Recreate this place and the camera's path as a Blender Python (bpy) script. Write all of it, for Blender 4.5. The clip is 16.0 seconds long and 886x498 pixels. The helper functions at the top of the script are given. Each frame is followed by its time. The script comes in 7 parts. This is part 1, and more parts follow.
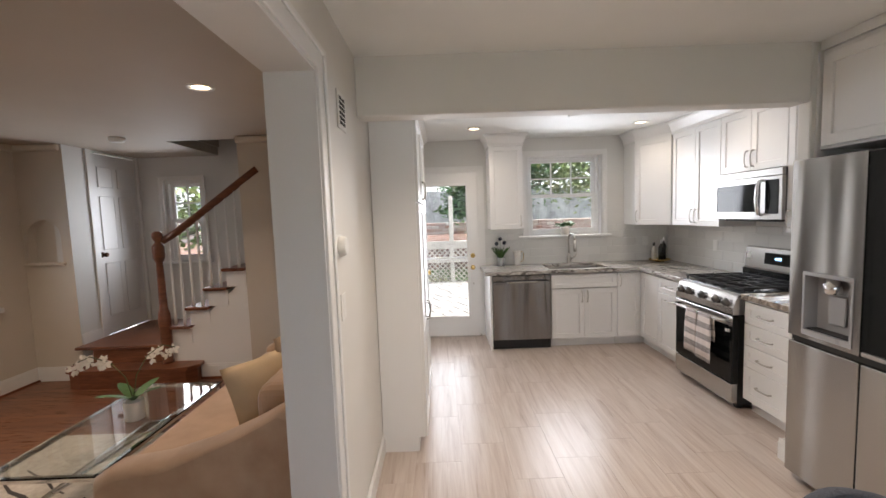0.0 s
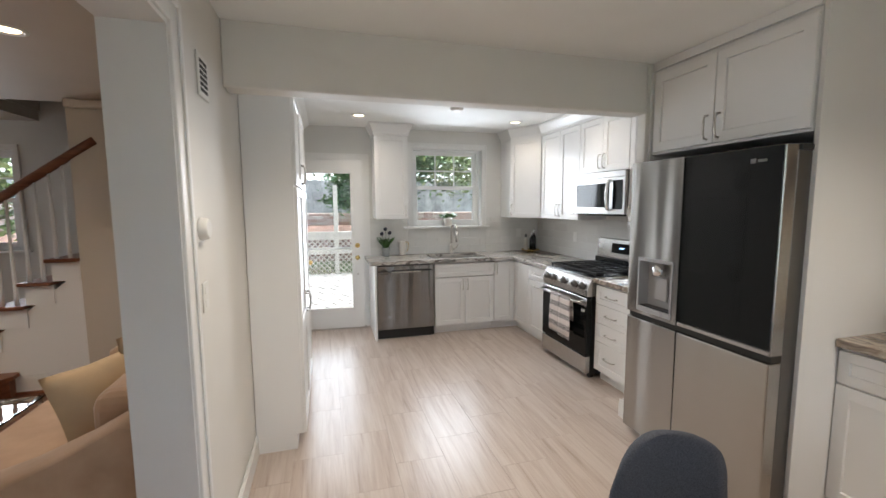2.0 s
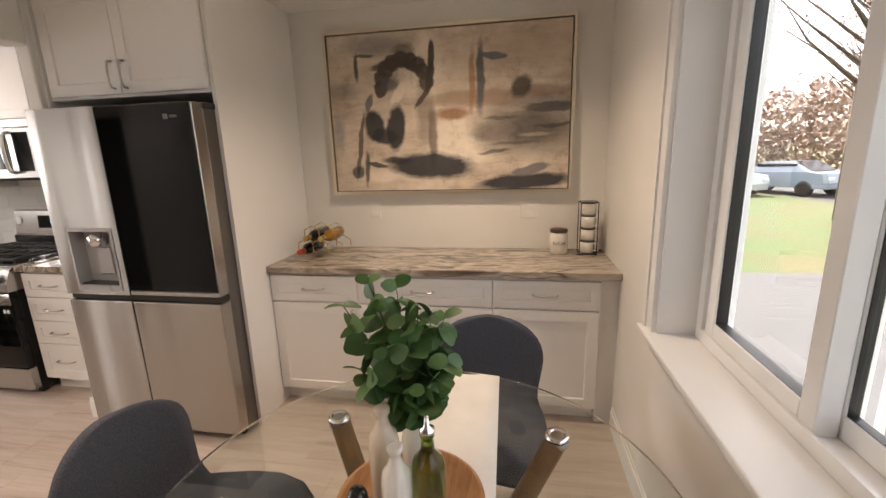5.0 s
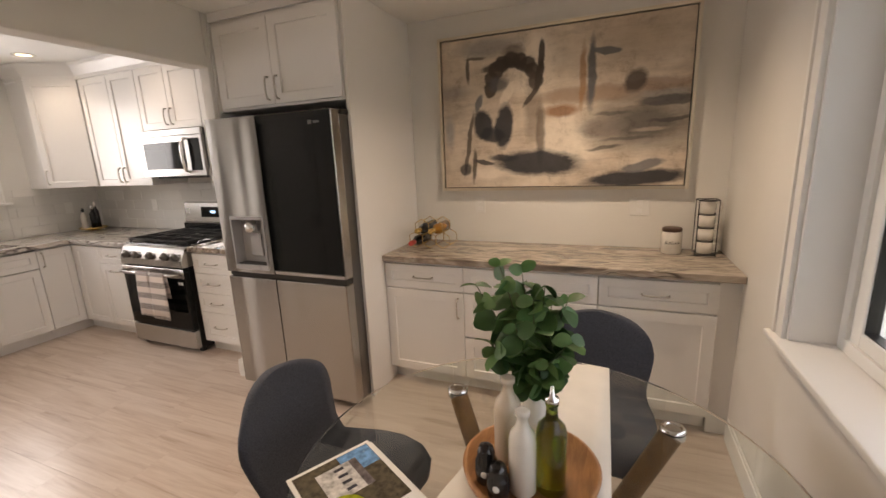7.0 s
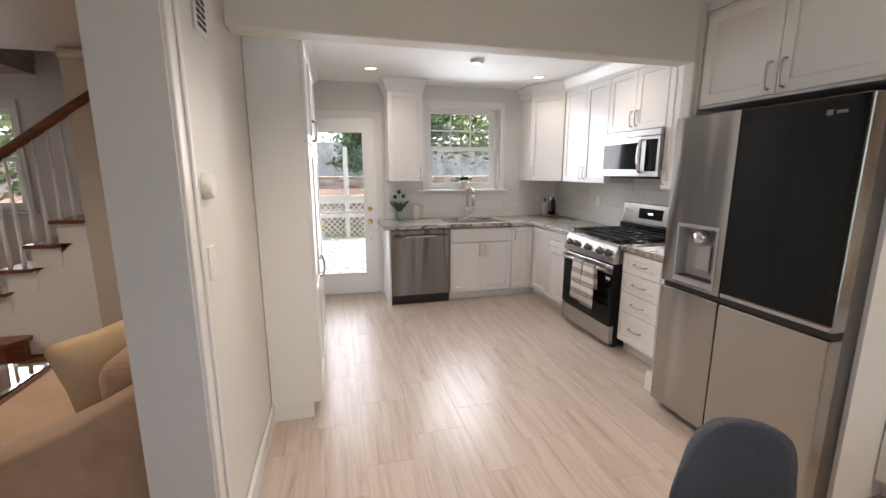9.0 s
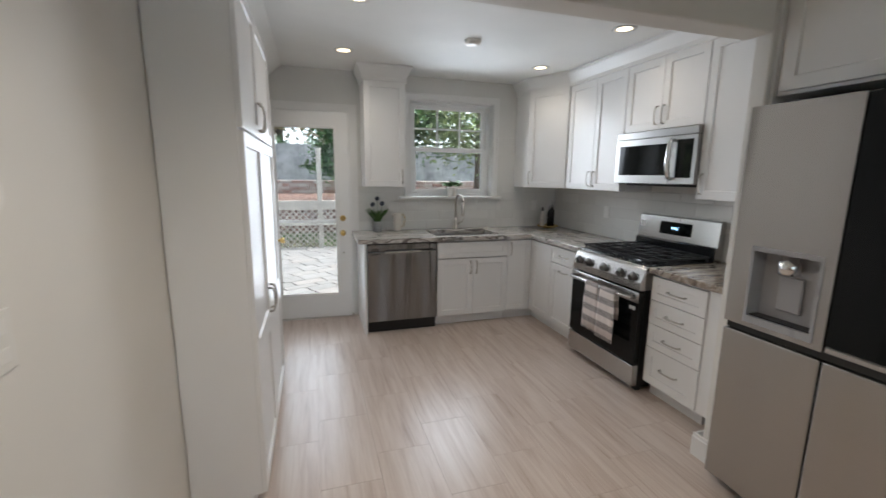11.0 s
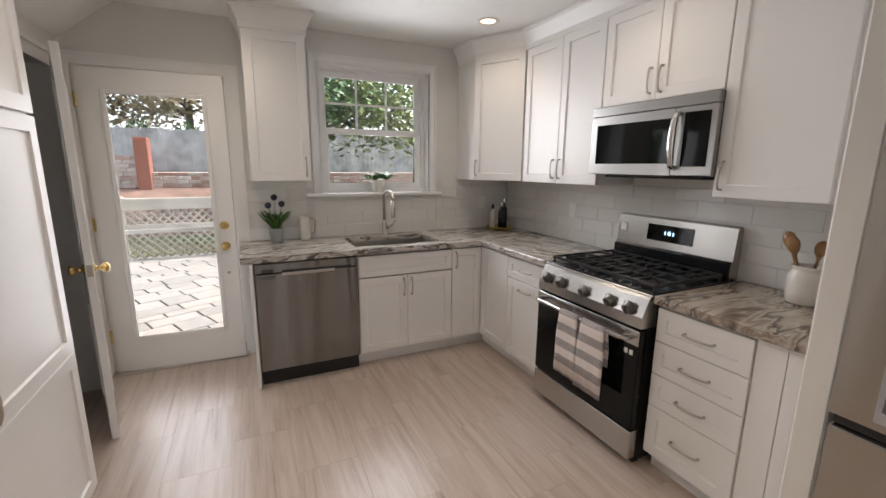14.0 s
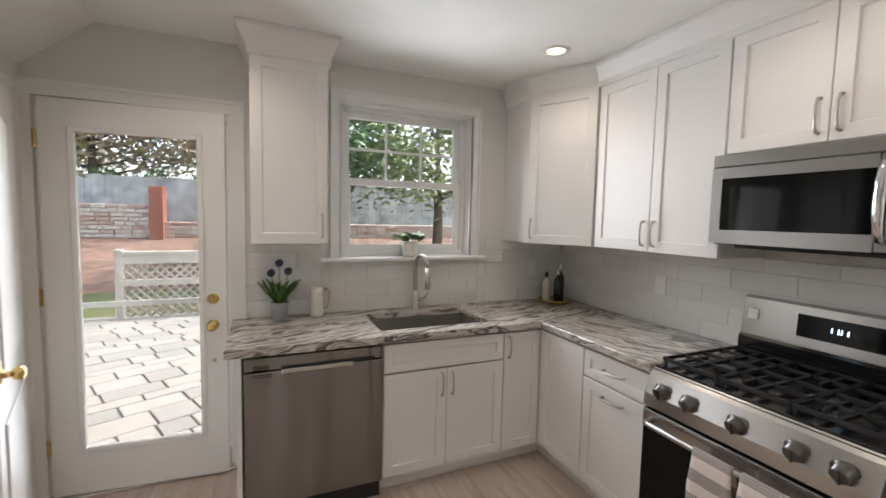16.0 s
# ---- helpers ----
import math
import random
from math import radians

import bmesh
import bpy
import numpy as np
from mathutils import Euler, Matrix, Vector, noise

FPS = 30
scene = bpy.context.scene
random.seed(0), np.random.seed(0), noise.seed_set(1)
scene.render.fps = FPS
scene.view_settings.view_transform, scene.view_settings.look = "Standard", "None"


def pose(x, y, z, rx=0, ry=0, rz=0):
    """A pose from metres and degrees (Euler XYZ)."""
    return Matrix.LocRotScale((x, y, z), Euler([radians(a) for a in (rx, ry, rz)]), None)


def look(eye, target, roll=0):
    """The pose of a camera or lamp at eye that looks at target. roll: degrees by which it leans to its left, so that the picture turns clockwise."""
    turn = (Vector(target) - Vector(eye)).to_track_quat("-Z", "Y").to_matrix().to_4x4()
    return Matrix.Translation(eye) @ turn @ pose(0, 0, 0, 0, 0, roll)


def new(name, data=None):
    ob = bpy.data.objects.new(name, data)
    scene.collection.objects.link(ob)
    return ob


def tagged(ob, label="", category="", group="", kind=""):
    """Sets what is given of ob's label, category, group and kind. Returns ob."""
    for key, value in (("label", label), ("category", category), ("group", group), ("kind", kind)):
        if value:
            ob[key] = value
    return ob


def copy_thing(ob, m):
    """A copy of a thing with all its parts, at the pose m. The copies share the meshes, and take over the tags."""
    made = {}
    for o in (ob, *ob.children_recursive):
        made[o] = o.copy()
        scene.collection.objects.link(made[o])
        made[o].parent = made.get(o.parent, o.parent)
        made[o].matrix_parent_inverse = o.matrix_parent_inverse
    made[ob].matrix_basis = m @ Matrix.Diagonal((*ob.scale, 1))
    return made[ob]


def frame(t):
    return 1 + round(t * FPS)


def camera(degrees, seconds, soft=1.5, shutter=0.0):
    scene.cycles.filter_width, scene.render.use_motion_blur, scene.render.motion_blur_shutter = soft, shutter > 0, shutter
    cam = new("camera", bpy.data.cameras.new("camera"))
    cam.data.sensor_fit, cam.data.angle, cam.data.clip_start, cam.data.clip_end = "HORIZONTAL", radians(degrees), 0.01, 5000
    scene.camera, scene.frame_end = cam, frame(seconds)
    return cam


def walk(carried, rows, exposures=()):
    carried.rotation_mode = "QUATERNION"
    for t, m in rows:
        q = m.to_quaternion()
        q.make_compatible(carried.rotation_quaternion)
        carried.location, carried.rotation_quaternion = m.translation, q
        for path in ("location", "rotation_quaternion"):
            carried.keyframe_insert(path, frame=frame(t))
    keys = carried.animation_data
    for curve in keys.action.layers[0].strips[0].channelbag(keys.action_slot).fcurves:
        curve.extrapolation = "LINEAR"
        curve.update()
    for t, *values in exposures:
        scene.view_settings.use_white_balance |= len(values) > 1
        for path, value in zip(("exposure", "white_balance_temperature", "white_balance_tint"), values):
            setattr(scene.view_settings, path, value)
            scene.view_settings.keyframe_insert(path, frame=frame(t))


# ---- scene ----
cam = camera(93.5, 16.0, shutter=0.12)
PATH = [
    (0, (0.501, 0.149, 1.585), (0.507, 2.142, 1.421), -2.0),
    (0.5, (0.476, 0.14, 1.558), (0.333, 2.126, 1.37), -1.1),
    (1, (0.475, 0.143, 1.55), (0.479, 2.13, 1.319), -0.6),
    (1.5, (0.49, 0.164, 1.54), (0.767, 2.128, 1.285), -0.2),
    (2, (0.526, 0.155, 1.551), (1.062, 2.07, 1.341), -0.3),
    (2.5, (0.581, 0.152, 1.551), (1.513, 1.918, 1.434), -0.4),
    (3, (0.681, 0.144, 1.531), (2.046, 1.605, 1.475), -0.5),
    (3.5, (0.753, 0.105, 1.538), (2.429, 1.193, 1.448), -0.8),
    (4, (0.749, 0.06, 1.532), (2.624, 0.729, 1.345), -1.2),
    (4.2, (0.734, 0.033, 1.532), (2.646, 0.56, 1.278), -1.4),
    (6.3, (0.561, 0.061, 1.532), (2.468, 0.371, 1.016), -2.0),
    (6.5, (0.549, 0.074, 1.533), (2.441, 0.489, 1.035), -2.3),
    (7, (0.523, 0.097, 1.532), (2.324, 0.85, 1.099), -2.4),
    (7.5, (0.509, 0.112, 1.567), (2.075, 1.311, 1.238), -1.9),
    (8, (0.512, 0.162, 1.555), (1.665, 1.763, 1.227), -1.5),
    (8.5, (0.509, 0.195, 1.518), (1.204, 2.036, 1.164), -0.8),
    (8.7, (0.495, 0.249, 1.521), (1.08, 2.124, 1.143), -0.1),
    (10.8, (0.567, 0.993, 1.509), (0.885, 2.939, 1.178), 0.0),
    (11, (0.607, 1.048, 1.505), (1.194, 2.928, 1.155), 0.7),
    (11.5, (0.747, 1.207, 1.493), (1.948, 2.753, 1.084), 0.4),
    (12, (0.799, 1.433, 1.501), (2.202, 2.781, 1.041), -1.5),
    (12.5, (0.809, 1.637, 1.468), (2.05, 3.141, 1.022), -2.7),
    (13, (0.97, 1.822, 1.484), (2.011, 3.483, 1.085), -2.5),
    (13.5, (1.06, 1.909, 1.492), (1.994, 3.638, 1.121), -0.8),
    (14, (1.056, 1.974, 1.495), (1.891, 3.75, 1.107), 0.5),
    (14.5, (0.976, 2.176, 1.502), (1.601, 4.032, 1.099), -0.0),
    (15, (0.936, 2.365, 1.505), (1.36, 4.284, 1.133), -0.6),
    (15.5, (0.992, 2.539, 1.499), (1.432, 4.463, 1.181), 0.1),
    (16, (1.156, 2.741, 1.544), (1.948, 4.571, 1.396), 1.3),
]
# seconds, stops, kelvin, tint
EXPOSE = [(0, 2.75, 6250, 12), (2.5, 2.77, 5950, 7), (3.5, 2.9, 6450, 14), (4.2, 2.9, 6650, 15), (6.5, 2.55, 7850, 21), (7.5, 2.75, 6550, 13), (8.5, 2.85, 6350, 13), (11, 2.22, 5850, 7), (12, 2.52, 6350, 12), (13, 2.57, 6450, 13), (14, 2.37, 6450, 13), (15, 2.27, 6450, 13), (16, 2.37, 6350, 11)]
walk(cam, [(t, look(eye, target, roll)) for t, eye, target, roll in PATH], EXPOSE)

# ---- daylight ----
world = bpy.data.worlds.new("world")
scene.world = world
world.use_nodes = True
_nt = world.node_tree
_sky = _nt.nodes.new("ShaderNodeTexSky")
_sky.sky_type = 'NISHITA'
_sky.sun_disc = False
_sky.sun_elevation = radians(53)
_sky.sun_rotation = radians(82)
_sky.air_density, _sky.dust_density = 1.0, 3.0
_bg = _nt.nodes["Background"]
_bg.inputs["Strength"].default_value = 0.125
_pale = _nt.nodes.new("ShaderNodeHueSaturation")
_pale.inputs["Saturation"].default_value = 0.4
_nt.links.new(_sky.outputs["Color"], _pale.inputs["Color"])
_nt.links.new(_pale.outputs["Color"], _bg.inputs["Color"])
_sun = new("sun", bpy.data.lights.new("sun", 'SUN'))
_sun.data.energy, _sun.data.angle, _sun.data.color = 1.6, radians(12), (1, 0.95, 0.88)
_sun.matrix_world = look((6, 0.8, 8), (0, 0, 0))

# sky light entering by the openings of kitchen and stair


def daylight(eye, target, width, height, power):
    o = new("sky_light", bpy.data.lights.new("sky_light", 'AREA'))
    o.data.shape, o.data.size, o.data.size_y = 'RECTANGLE', width, height
    o.data.energy, o.data.color, o.data.spread = power, (0.95, 0.97, 1.0), radians(125)
    o.matrix_world = look(eye, target)


daylight((2.09, 5.53, 1.80), (2.09, 4.0, 1.60), 0.84, 0.84, 2.6)
daylight((0.55, 5.27, 1.10), (0.66, 4.0, 1.00), 0.54, 1.60, 1.3)
daylight((-2.73, 5.42, 1.62), (-2.73, 4.0, 1.52), 0.40, 0.90, 1.2)

# ---- materials ----


class Mat:
    """A small builder for node materials in object or world space."""

    def __init__(self, name, color=(0.8, 0.8, 0.8), rough=0.5, metal=0.0, spec=None):
        self.m = bpy.data.materials.new(name)
        self.m.use_nodes = True
        self.nt = self.m.node_tree
        self.b = self.nt.nodes["Principled BSDF"]
        self.b.inputs["Base Color"].default_value = (*color, 1)
        self.b.inputs["Roughness"].default_value = rough
        self.b.inputs["Metallic"].default_value = metal
        if spec is not None:
            self.b.inputs["Specular IOR Level"].default_value = spec
        self.co = None

    def node(self, kind, **inputs):
        n = self.nt.nodes.new(kind)
        for k, v in inputs.items():
            n.inputs[k.replace("_", " ")].default_value = v
        return n

    def link(self, a, b):
        self.nt.links.new(a, b)

    def coords(self, scale=(1, 1, 1), world_space=True, rot=(0, 0, 0), shift=None):
        if world_space:
            src = self.nt.nodes.new("ShaderNodeNewGeometry").outputs["Position"]
        else:
            src = self.nt.nodes.new("ShaderNodeTexCoord").outputs["Object"]
        mp = self.nt.nodes.new("ShaderNodeMapping")
        mp.inputs["Scale"].default_value = scale
        mp.inputs["Rotation"].default_value = rot
        self.link(src, mp.inputs["Vector"])
        out = mp.outputs["Vector"]
        if shift is not None:
            add = self.nt.nodes.new("ShaderNodeVectorMath")
            add.operation = 'ADD'
            self.link(out, add.inputs[0])
            self.link(shift, add.inputs[1])
            out = add.outputs["Vector"]
        return out

    def noise(self, vec, scale=5.0, detail=4.0, rough=0.55, distort=0.0):
        n = self.node("ShaderNodeTexNoise", Scale=scale, Detail=detail, Roughness=rough, Distortion=distort)
        self.link(vec, n.inputs["Vector"])
        return n.outputs["Fac"]

    def ramp(self, fac, stops):
        n = self.nt.nodes.new("ShaderNodeValToRGB")
        el = n.color_ramp.elements
        while len(el) < len(stops):
            el.new(0.5)
        for e, (p, c) in zip(el, stops):
            e.position, e.color = p, (*c, 1) if len(c) == 3 else c
        self.link(fac, n.inputs["Fac"])
        return n.outputs["Color"]

    def mix(self, a, b, fac, mode='MIX'):
        n = self.nt.nodes.new("ShaderNodeMix")
        n.data_type, n.blend_type = 'RGBA', mode
        for v, i in ((fac, 0), (a, 6), (b, 7)):
            if isinstance(v, (int, float)):
                n.inputs[i].default_value = v
            elif isinstance(v, tuple):
                n.inputs[i].default_value = (*v, 1)
            else:
                self.link(v, n.inputs[i])
        return n.outputs[2]

    def color(self, out):
        self.link(out, self.b.inputs["Base Color"])
        return self

    def roughness(self, fac, lo, hi):
        n = self.node("ShaderNodeMapRange", To_Min=lo, To_Max=hi)
        self.link(fac, n.inputs["Value"])
        self.link(n.outputs["Result"], self.b.inputs["Roughness"])
        return self

    def bump(self, fac, strength=0.2, dist=0.002):
        n = self.node("ShaderNodeBump", Strength=strength, Distance=dist)
        self.link(fac, n.inputs["Height"])
        self.link(n.outputs["Normal"], self.b.inputs["Normal"])
        return self

    def random(self):
        return self.nt.nodes.new("ShaderNodeObjectInfo").outputs["Random"]


def painted(name, color, rough=0.5, vary=0.04, bump=0.06, scale=1.3, fine=140):
    m = Mat(name, color, rough)
    c = m.coords()
    big = m.noise(c, scale, 3)
    dark = tuple(v * (1 - vary) for v in color)
    lite = tuple(min(1, v * (1 + vary)) for v in color)
    m.color(m.ramp(big, [(0.3, dark), (0.7, lite)]))
    m.roughness(m.noise(c, 6, 3), rough - 0.06, rough + 0.06)
    m.bump(m.noise(c, fine, 2), bump, 0.001)
    return m.m


M_wall = painted("wall_paint", (0.76, 0.74, 0.70), 0.6)
M_wall_grey = painted("grey_wall_paint", (0.70, 0.69, 0.66), 0.6)
M_wall_liv = painted("living_wall_paint", (0.62, 0.555, 0.47), 0.65, 0.05, 0.25, 1.0, 60)
M_ceil = painted("ceiling_paint", (0.86, 0.86, 0.84), 0.7)
M_trim = painted("white_trim_paint", (0.8, 0.79, 0.77), 0.35, 0.02, 0.03)
M_cab = painted("white_cabinet_paint", (0.82, 0.81, 0.795), 0.32, 0.02, 0.03)
M_vinyl = painted("white_vinyl", (0.84, 0.84, 0.83), 0.3, 0.01, 0.02)
M_black = Mat("black_plastic", (0.012, 0.012, 0.013), 0.4).m
M_blackglass = Mat("black_glass", (0.004, 0.005, 0.005), 0.06, 0.0, 0.22).m
M_logo = Mat("grey_print", (0.16, 0.16, 0.16), 0.4).m
M_gap = Mat("dark_gap", (0.03, 0.028, 0.025), 0.8).m
M_plastic = Mat("white_plastic", (0.78, 0.77, 0.74), 0.35).m


def steel(name, color=(0.56, 0.55, 0.53), rough=0.3, axis=(1, 1, 90), local=False, brushed=False, wave=0.03):
    m = Mat(name, color, rough, 1.0)
    c = m.coords(axis, not local)
    n = m.noise(c, 14, 3, 0.6)
    m.color(m.ramp(n, [(0.3, tuple(v * 0.98 for v in color)), (0.7, color)]))
    if brushed:
        tan = m.nt.nodes.new("ShaderNodeTangent")
        tan.direction_type, tan.axis = 'RADIAL', 'Z'
        m.link(tan.outputs[0], m.b.inputs["Tangent"])
        m.b.inputs["Anisotropic"].default_value = 0.95
        m.b.inputs["Anisotropic Rotation"].default_value = 0.25
        m.bump(m.noise(m.coords((4.0, 4.0, 0.35)), 1.0, 1), 0.8, wave)
    return m.m


M_steel = steel("brushed_steel", (0.45, 0.435, 0.415), 0.22, (2, 2, 200), brushed=True)
M_steel_h = steel("brushed_steel_across", (0.52, 0.505, 0.485), 0.25, (1.5, 1.5, 110))
M_steel_dw = steel("dark_brushed_steel", (0.24, 0.232, 0.225), 0.2, (2, 2, 200), brushed=True, wave=0.06)
M_steel_m = steel("microwave_steel", (0.36, 0.35, 0.335), 0.3, (1.5, 1.5, 110))
M_nickel = steel("brushed_nickel", (0.52, 0.49, 0.45), 0.32, (40, 40, 40))
M_chrome = Mat("chrome", (0.75, 0.75, 0.75), 0.08, 1.0).m
M_brass = Mat("brass", (0.75, 0.55, 0.22), 0.22, 1.0).m
M_iron = Mat("cast_iron", (0.02, 0.02, 0.021), 0.55).m


def glass(name, color=(1, 1, 1), rough=0.0):
    m = bpy.data.materials.new(name)
    m.use_nodes = True
    b = m.node_tree.nodes["Principled BSDF"]
    b.inputs["Base Color"].default_value = (*color, 1)
    b.inputs["Roughness"].default_value = rough
    b.inputs["Transmission Weight"].default_value = 1.0
    b.inputs["IOR"].default_value = 1.45
    return m


M_glass = glass("window_glass", (0.97, 0.99, 0.98))
M_tableglass = glass("table_glass", (0.93, 0.98, 0.96))

_t = Mat("floor_tile", (0.6, 0.55, 0.5), 0.38)
_r = _t.nt.nodes.new("ShaderNodeCombineXYZ")
_rs = _t.node("ShaderNodeMath")
_rs.operation = 'MULTIPLY'
_rs.inputs[1].default_value = 37.0
_t.link(_t.random(), _rs.inputs[0])
_t.link(_rs.outputs[0], _r.inputs[0])
_t.link(_rs.outputs[0], _r.inputs[1])
_sv = _t.coords((9.0, 0.55, 1), True, (0, 0, radians(1.5)), _r.outputs[0])
_st = _t.noise(_sv, 2.2, 7, 0.62, 0.6)
_fv = _t.coords((42.0, 1.6, 1), True, (0, 0, 0), _r.outputs[0])
_fi = _t.noise(_fv, 2.5, 4, 0.6, 0.3)
_base = _t.ramp(_st, [(0.28, (0.35, 0.265, 0.21)), (0.40, (0.475, 0.385, 0.325)), (0.56, (0.55, 0.465, 0.405)), (0.76, (0.59, 0.52, 0.46))])
_fin = _t.ramp(_fi, [(0.30, (0.86, 0.84, 0.82)), (0.58, (1, 1, 1))])
_c1 = _t.mix(_base, _fin, 0.65, 'MULTIPLY')
_t.color(_c1)
_t.roughness(_fi, 0.24, 0.38)
_t.bump(_fi, 0.08, 0.001)
M_tile = _t.m
M_grout = painted("floor_grout", (0.50, 0.425, 0.37), 0.9, 0.08)


def wood(name, dark, lite, scale=(3, 3, 30), rough=0.35, local=True):
    m = Mat(name, lite, rough)
    c = m.coords(scale, not local)
    n = m.noise(c, 2.0, 6, 0.6, 0.8)
    f = m.noise(c, 9.0, 4, 0.6)
    m.color(m.mix(m.ramp(n, [(0.3, dark), (0.7, lite)]), m.ramp(f, [(0.3, (0.75, 0.72, 0.7)), (0.6, (1, 1, 1))]), 0.6, 'MULTIPLY'))
    m.roughness(f, rough - 0.05, rough + 0.1)
    m.bump(f, 0.1, 0.001)
    return m.m


# stone of the worktops: long veins in grey, brown and white
def stone(name, angle, lite=(0.66, 0.63, 0.59), mid=(0.34, 0.31, 0.285), dark=(0.085, 0.07, 0.062)):
    m = Mat(name, mid, 0.14)
    mp = m.nt.nodes.new("ShaderNodeMapping")
    mp.vector_type = 'TEXTURE'
    mp.inputs["Rotation"].default_value = (0, 0, radians(angle))
    mp.inputs["Scale"].default_value = (1.0, 0.15, 0.15)
    warp = m.node("ShaderNodeTexNoise", Scale=2.6, Detail=3.0)
    pos = m.coords()
    m.link(pos, warp.inputs["Vector"])
    w = m.nt.nodes.new("ShaderNodeVectorMath")
    w.operation = 'MULTIPLY_ADD'
    m.link(warp.outputs["Color"], w.inputs[0])
    w.inputs[1].default_value = (0.16, 0.16, 0.16)
    m.link(pos, w.inputs[2])
    m.link(w.outputs[0], mp.inputs["Vector"])
    v = mp.outputs["Vector"]
    a = m.noise(v, 1.15, 3.5, 0.55, 0.2)
    b = m.noise(v, 4.0, 6, 0.65, 0.3)
    soft = tuple((x + y) / 2 for x, y in zip(lite, mid))
    base = m.ramp(a, [(0.30, dark), (0.37, mid), (0.42, lite), (0.46, mid), (0.50, lite), (0.535, dark), (0.57, soft), (0.63, lite), (0.68, mid), (0.76, dark)])
    fine = m.ramp(b, [(0.34, (0.50, 0.46, 0.43)), (0.48, (1, 1, 1)), (0.64, (0.80, 0.78, 0.76))])
    m.color(m.mix(base, fine, 0.5, 'MULTIPLY'))
    m.roughness(b, 0.08, 0.2)
    return m.m


M_stone_d = stone("veined_brown_stone", 6, (0.50, 0.44, 0.37), (0.27, 0.215, 0.17), (0.09, 0.065, 0.05))
M_stone_s = stone("veined_sideboard_stone", 95, (0.50, 0.44, 0.37), (0.27, 0.22, 0.18), (0.09, 0.07, 0.055))
M_stone_x = stone("veined_stone", 20)
M_stone_y = stone("veined_stone_side", 108)

# ---- mesh helpers ----


def quad_box(bm, x0, x1, y0, y1, z0, z1, bevel=0.0, seg=1):
    """A box in bm, with its edges rounded off."""
    vs = [bm.verts.new((x, y, z)) for x in (x0, x1) for y in (y0, y1) for z in (z0, z1)]
    idx = [(0, 1, 3, 2), (4, 6, 7, 5), (0, 4, 5, 1), (2, 3, 7, 6), (0, 2, 6, 4), (1, 5, 7, 3)]
    fs = [bm.faces.new([vs[i] for i in f]) for f in idx]
    if bevel:
        es = list({e for f in fs for e in f.edges})
        bmesh.ops.bevel(bm, geom=es, offset=bevel, segments=seg, affect='EDGES', profile=0.5)
    return bm


def boxes(*specs, bevel=0.0, seg=1):
    bm = bmesh.new()
    for s in specs:
        if bevel:
            t = bmesh.new()
            quad_box(t, *s, bevel=bevel, seg=seg)
            tmp = bpy.data.meshes.new("t")
            t.to_mesh(tmp)
            t.free()
            bm.from_mesh(tmp)
            bpy.data.meshes.remove(tmp)
        else:
            quad_box(bm, *s)
    return bm


def tube(bm, pts, r, seg=8, caps=True):
    """A round bar along pts; r is a radius or one for each point."""
    pts = [Vector(p) for p in pts]
    rs = r if isinstance(r, (list, tuple)) else [r] * len(pts)
    rings = []
    up = None
    for i, p in enumerate(pts):
        a = pts[max(i - 1, 0)]
        b = pts[min(i + 1, len(pts) - 1)]
        d = (b - a).normalized()
        if up is None:
            up = Vector((0, 0, 1)) if abs(d.z) < 0.9 else Vector((1, 0, 0))
        side = d.cross(up).normalized()
        up = side.cross(d).normalized()
        rings.append([bm.verts.new(p + (side * math.cos(2 * math.pi * k / seg) + up * math.sin(2 * math.pi * k / seg)) * rs[i]) for k in range(seg)])
    for a, b in zip(rings, rings[1:]):
        for k in range(seg):
            bm.faces.new((a[k], a[(k + 1) % seg], b[(k + 1) % seg], b[k])).smooth = True
    if caps:
        bm.faces.new(rings[0][::-1])
        bm.faces.new(rings[-1])
    return bm


def lathe(bm, profile, seg=24, at=(0, 0, 0), caps=True):
    """A turned shape: profile rows of (radius, height)."""
    rings = []
    for r, z in profile:
        rings.append([bm.verts.new((at[0] + r * math.cos(2 * math.pi * k / seg), at[1] + r * math.sin(2 * math.pi * k / seg), at[2] + z)) for k in range(seg)])
    for a, b in zip(rings, rings[1:]):
        for k in range(seg):
            bm.faces.new((a[k], a[(k + 1) % seg], b[(k + 1) % seg], b[k])).smooth = True
    if caps:
        bm.faces.new(rings[0][::-1])
        bm.faces.new(rings[-1])
    return bm


def mesh_of(name, bm, material):
    bmesh.ops.recalc_face_normals(bm, faces=bm.faces)
    me = bpy.data.meshes.new(name)
    bm.to_mesh(me)
    bm.free()
    for m in (material if isinstance(material, (list, tuple)) else [material]):
        me.materials.append(m)
    return me


def part(name, bm, material, parent, label="", m=None):
    """Links bm as one mesh object under a thing or a part."""
    ob = new(name, mesh_of(name, bm, material))
    ob.parent = parent
    if m is not None:
        ob.matrix_basis = m
    if label:
        ob["label"] = label
    return ob


def thing(name, label, category, m=None, group="", kind=""):
    """An empty at a thing's base, which carries its parts."""
    ob = new(name)
    if m is not None:
        ob.matrix_basis = m
    return tagged(ob, label, category, group, kind)


def solid(name, bm, material, label, category, m=None, group="", kind=""):
    """A thing that is one mesh."""
    ob = new(name, mesh_of(name, bm, material))
    if m is not None:
        ob.matrix_basis = m
    return tagged(ob, label, category, group, kind)


def structure(name, bm, material, label, category):
    return solid(name, bm, material, label, category, kind="structure")


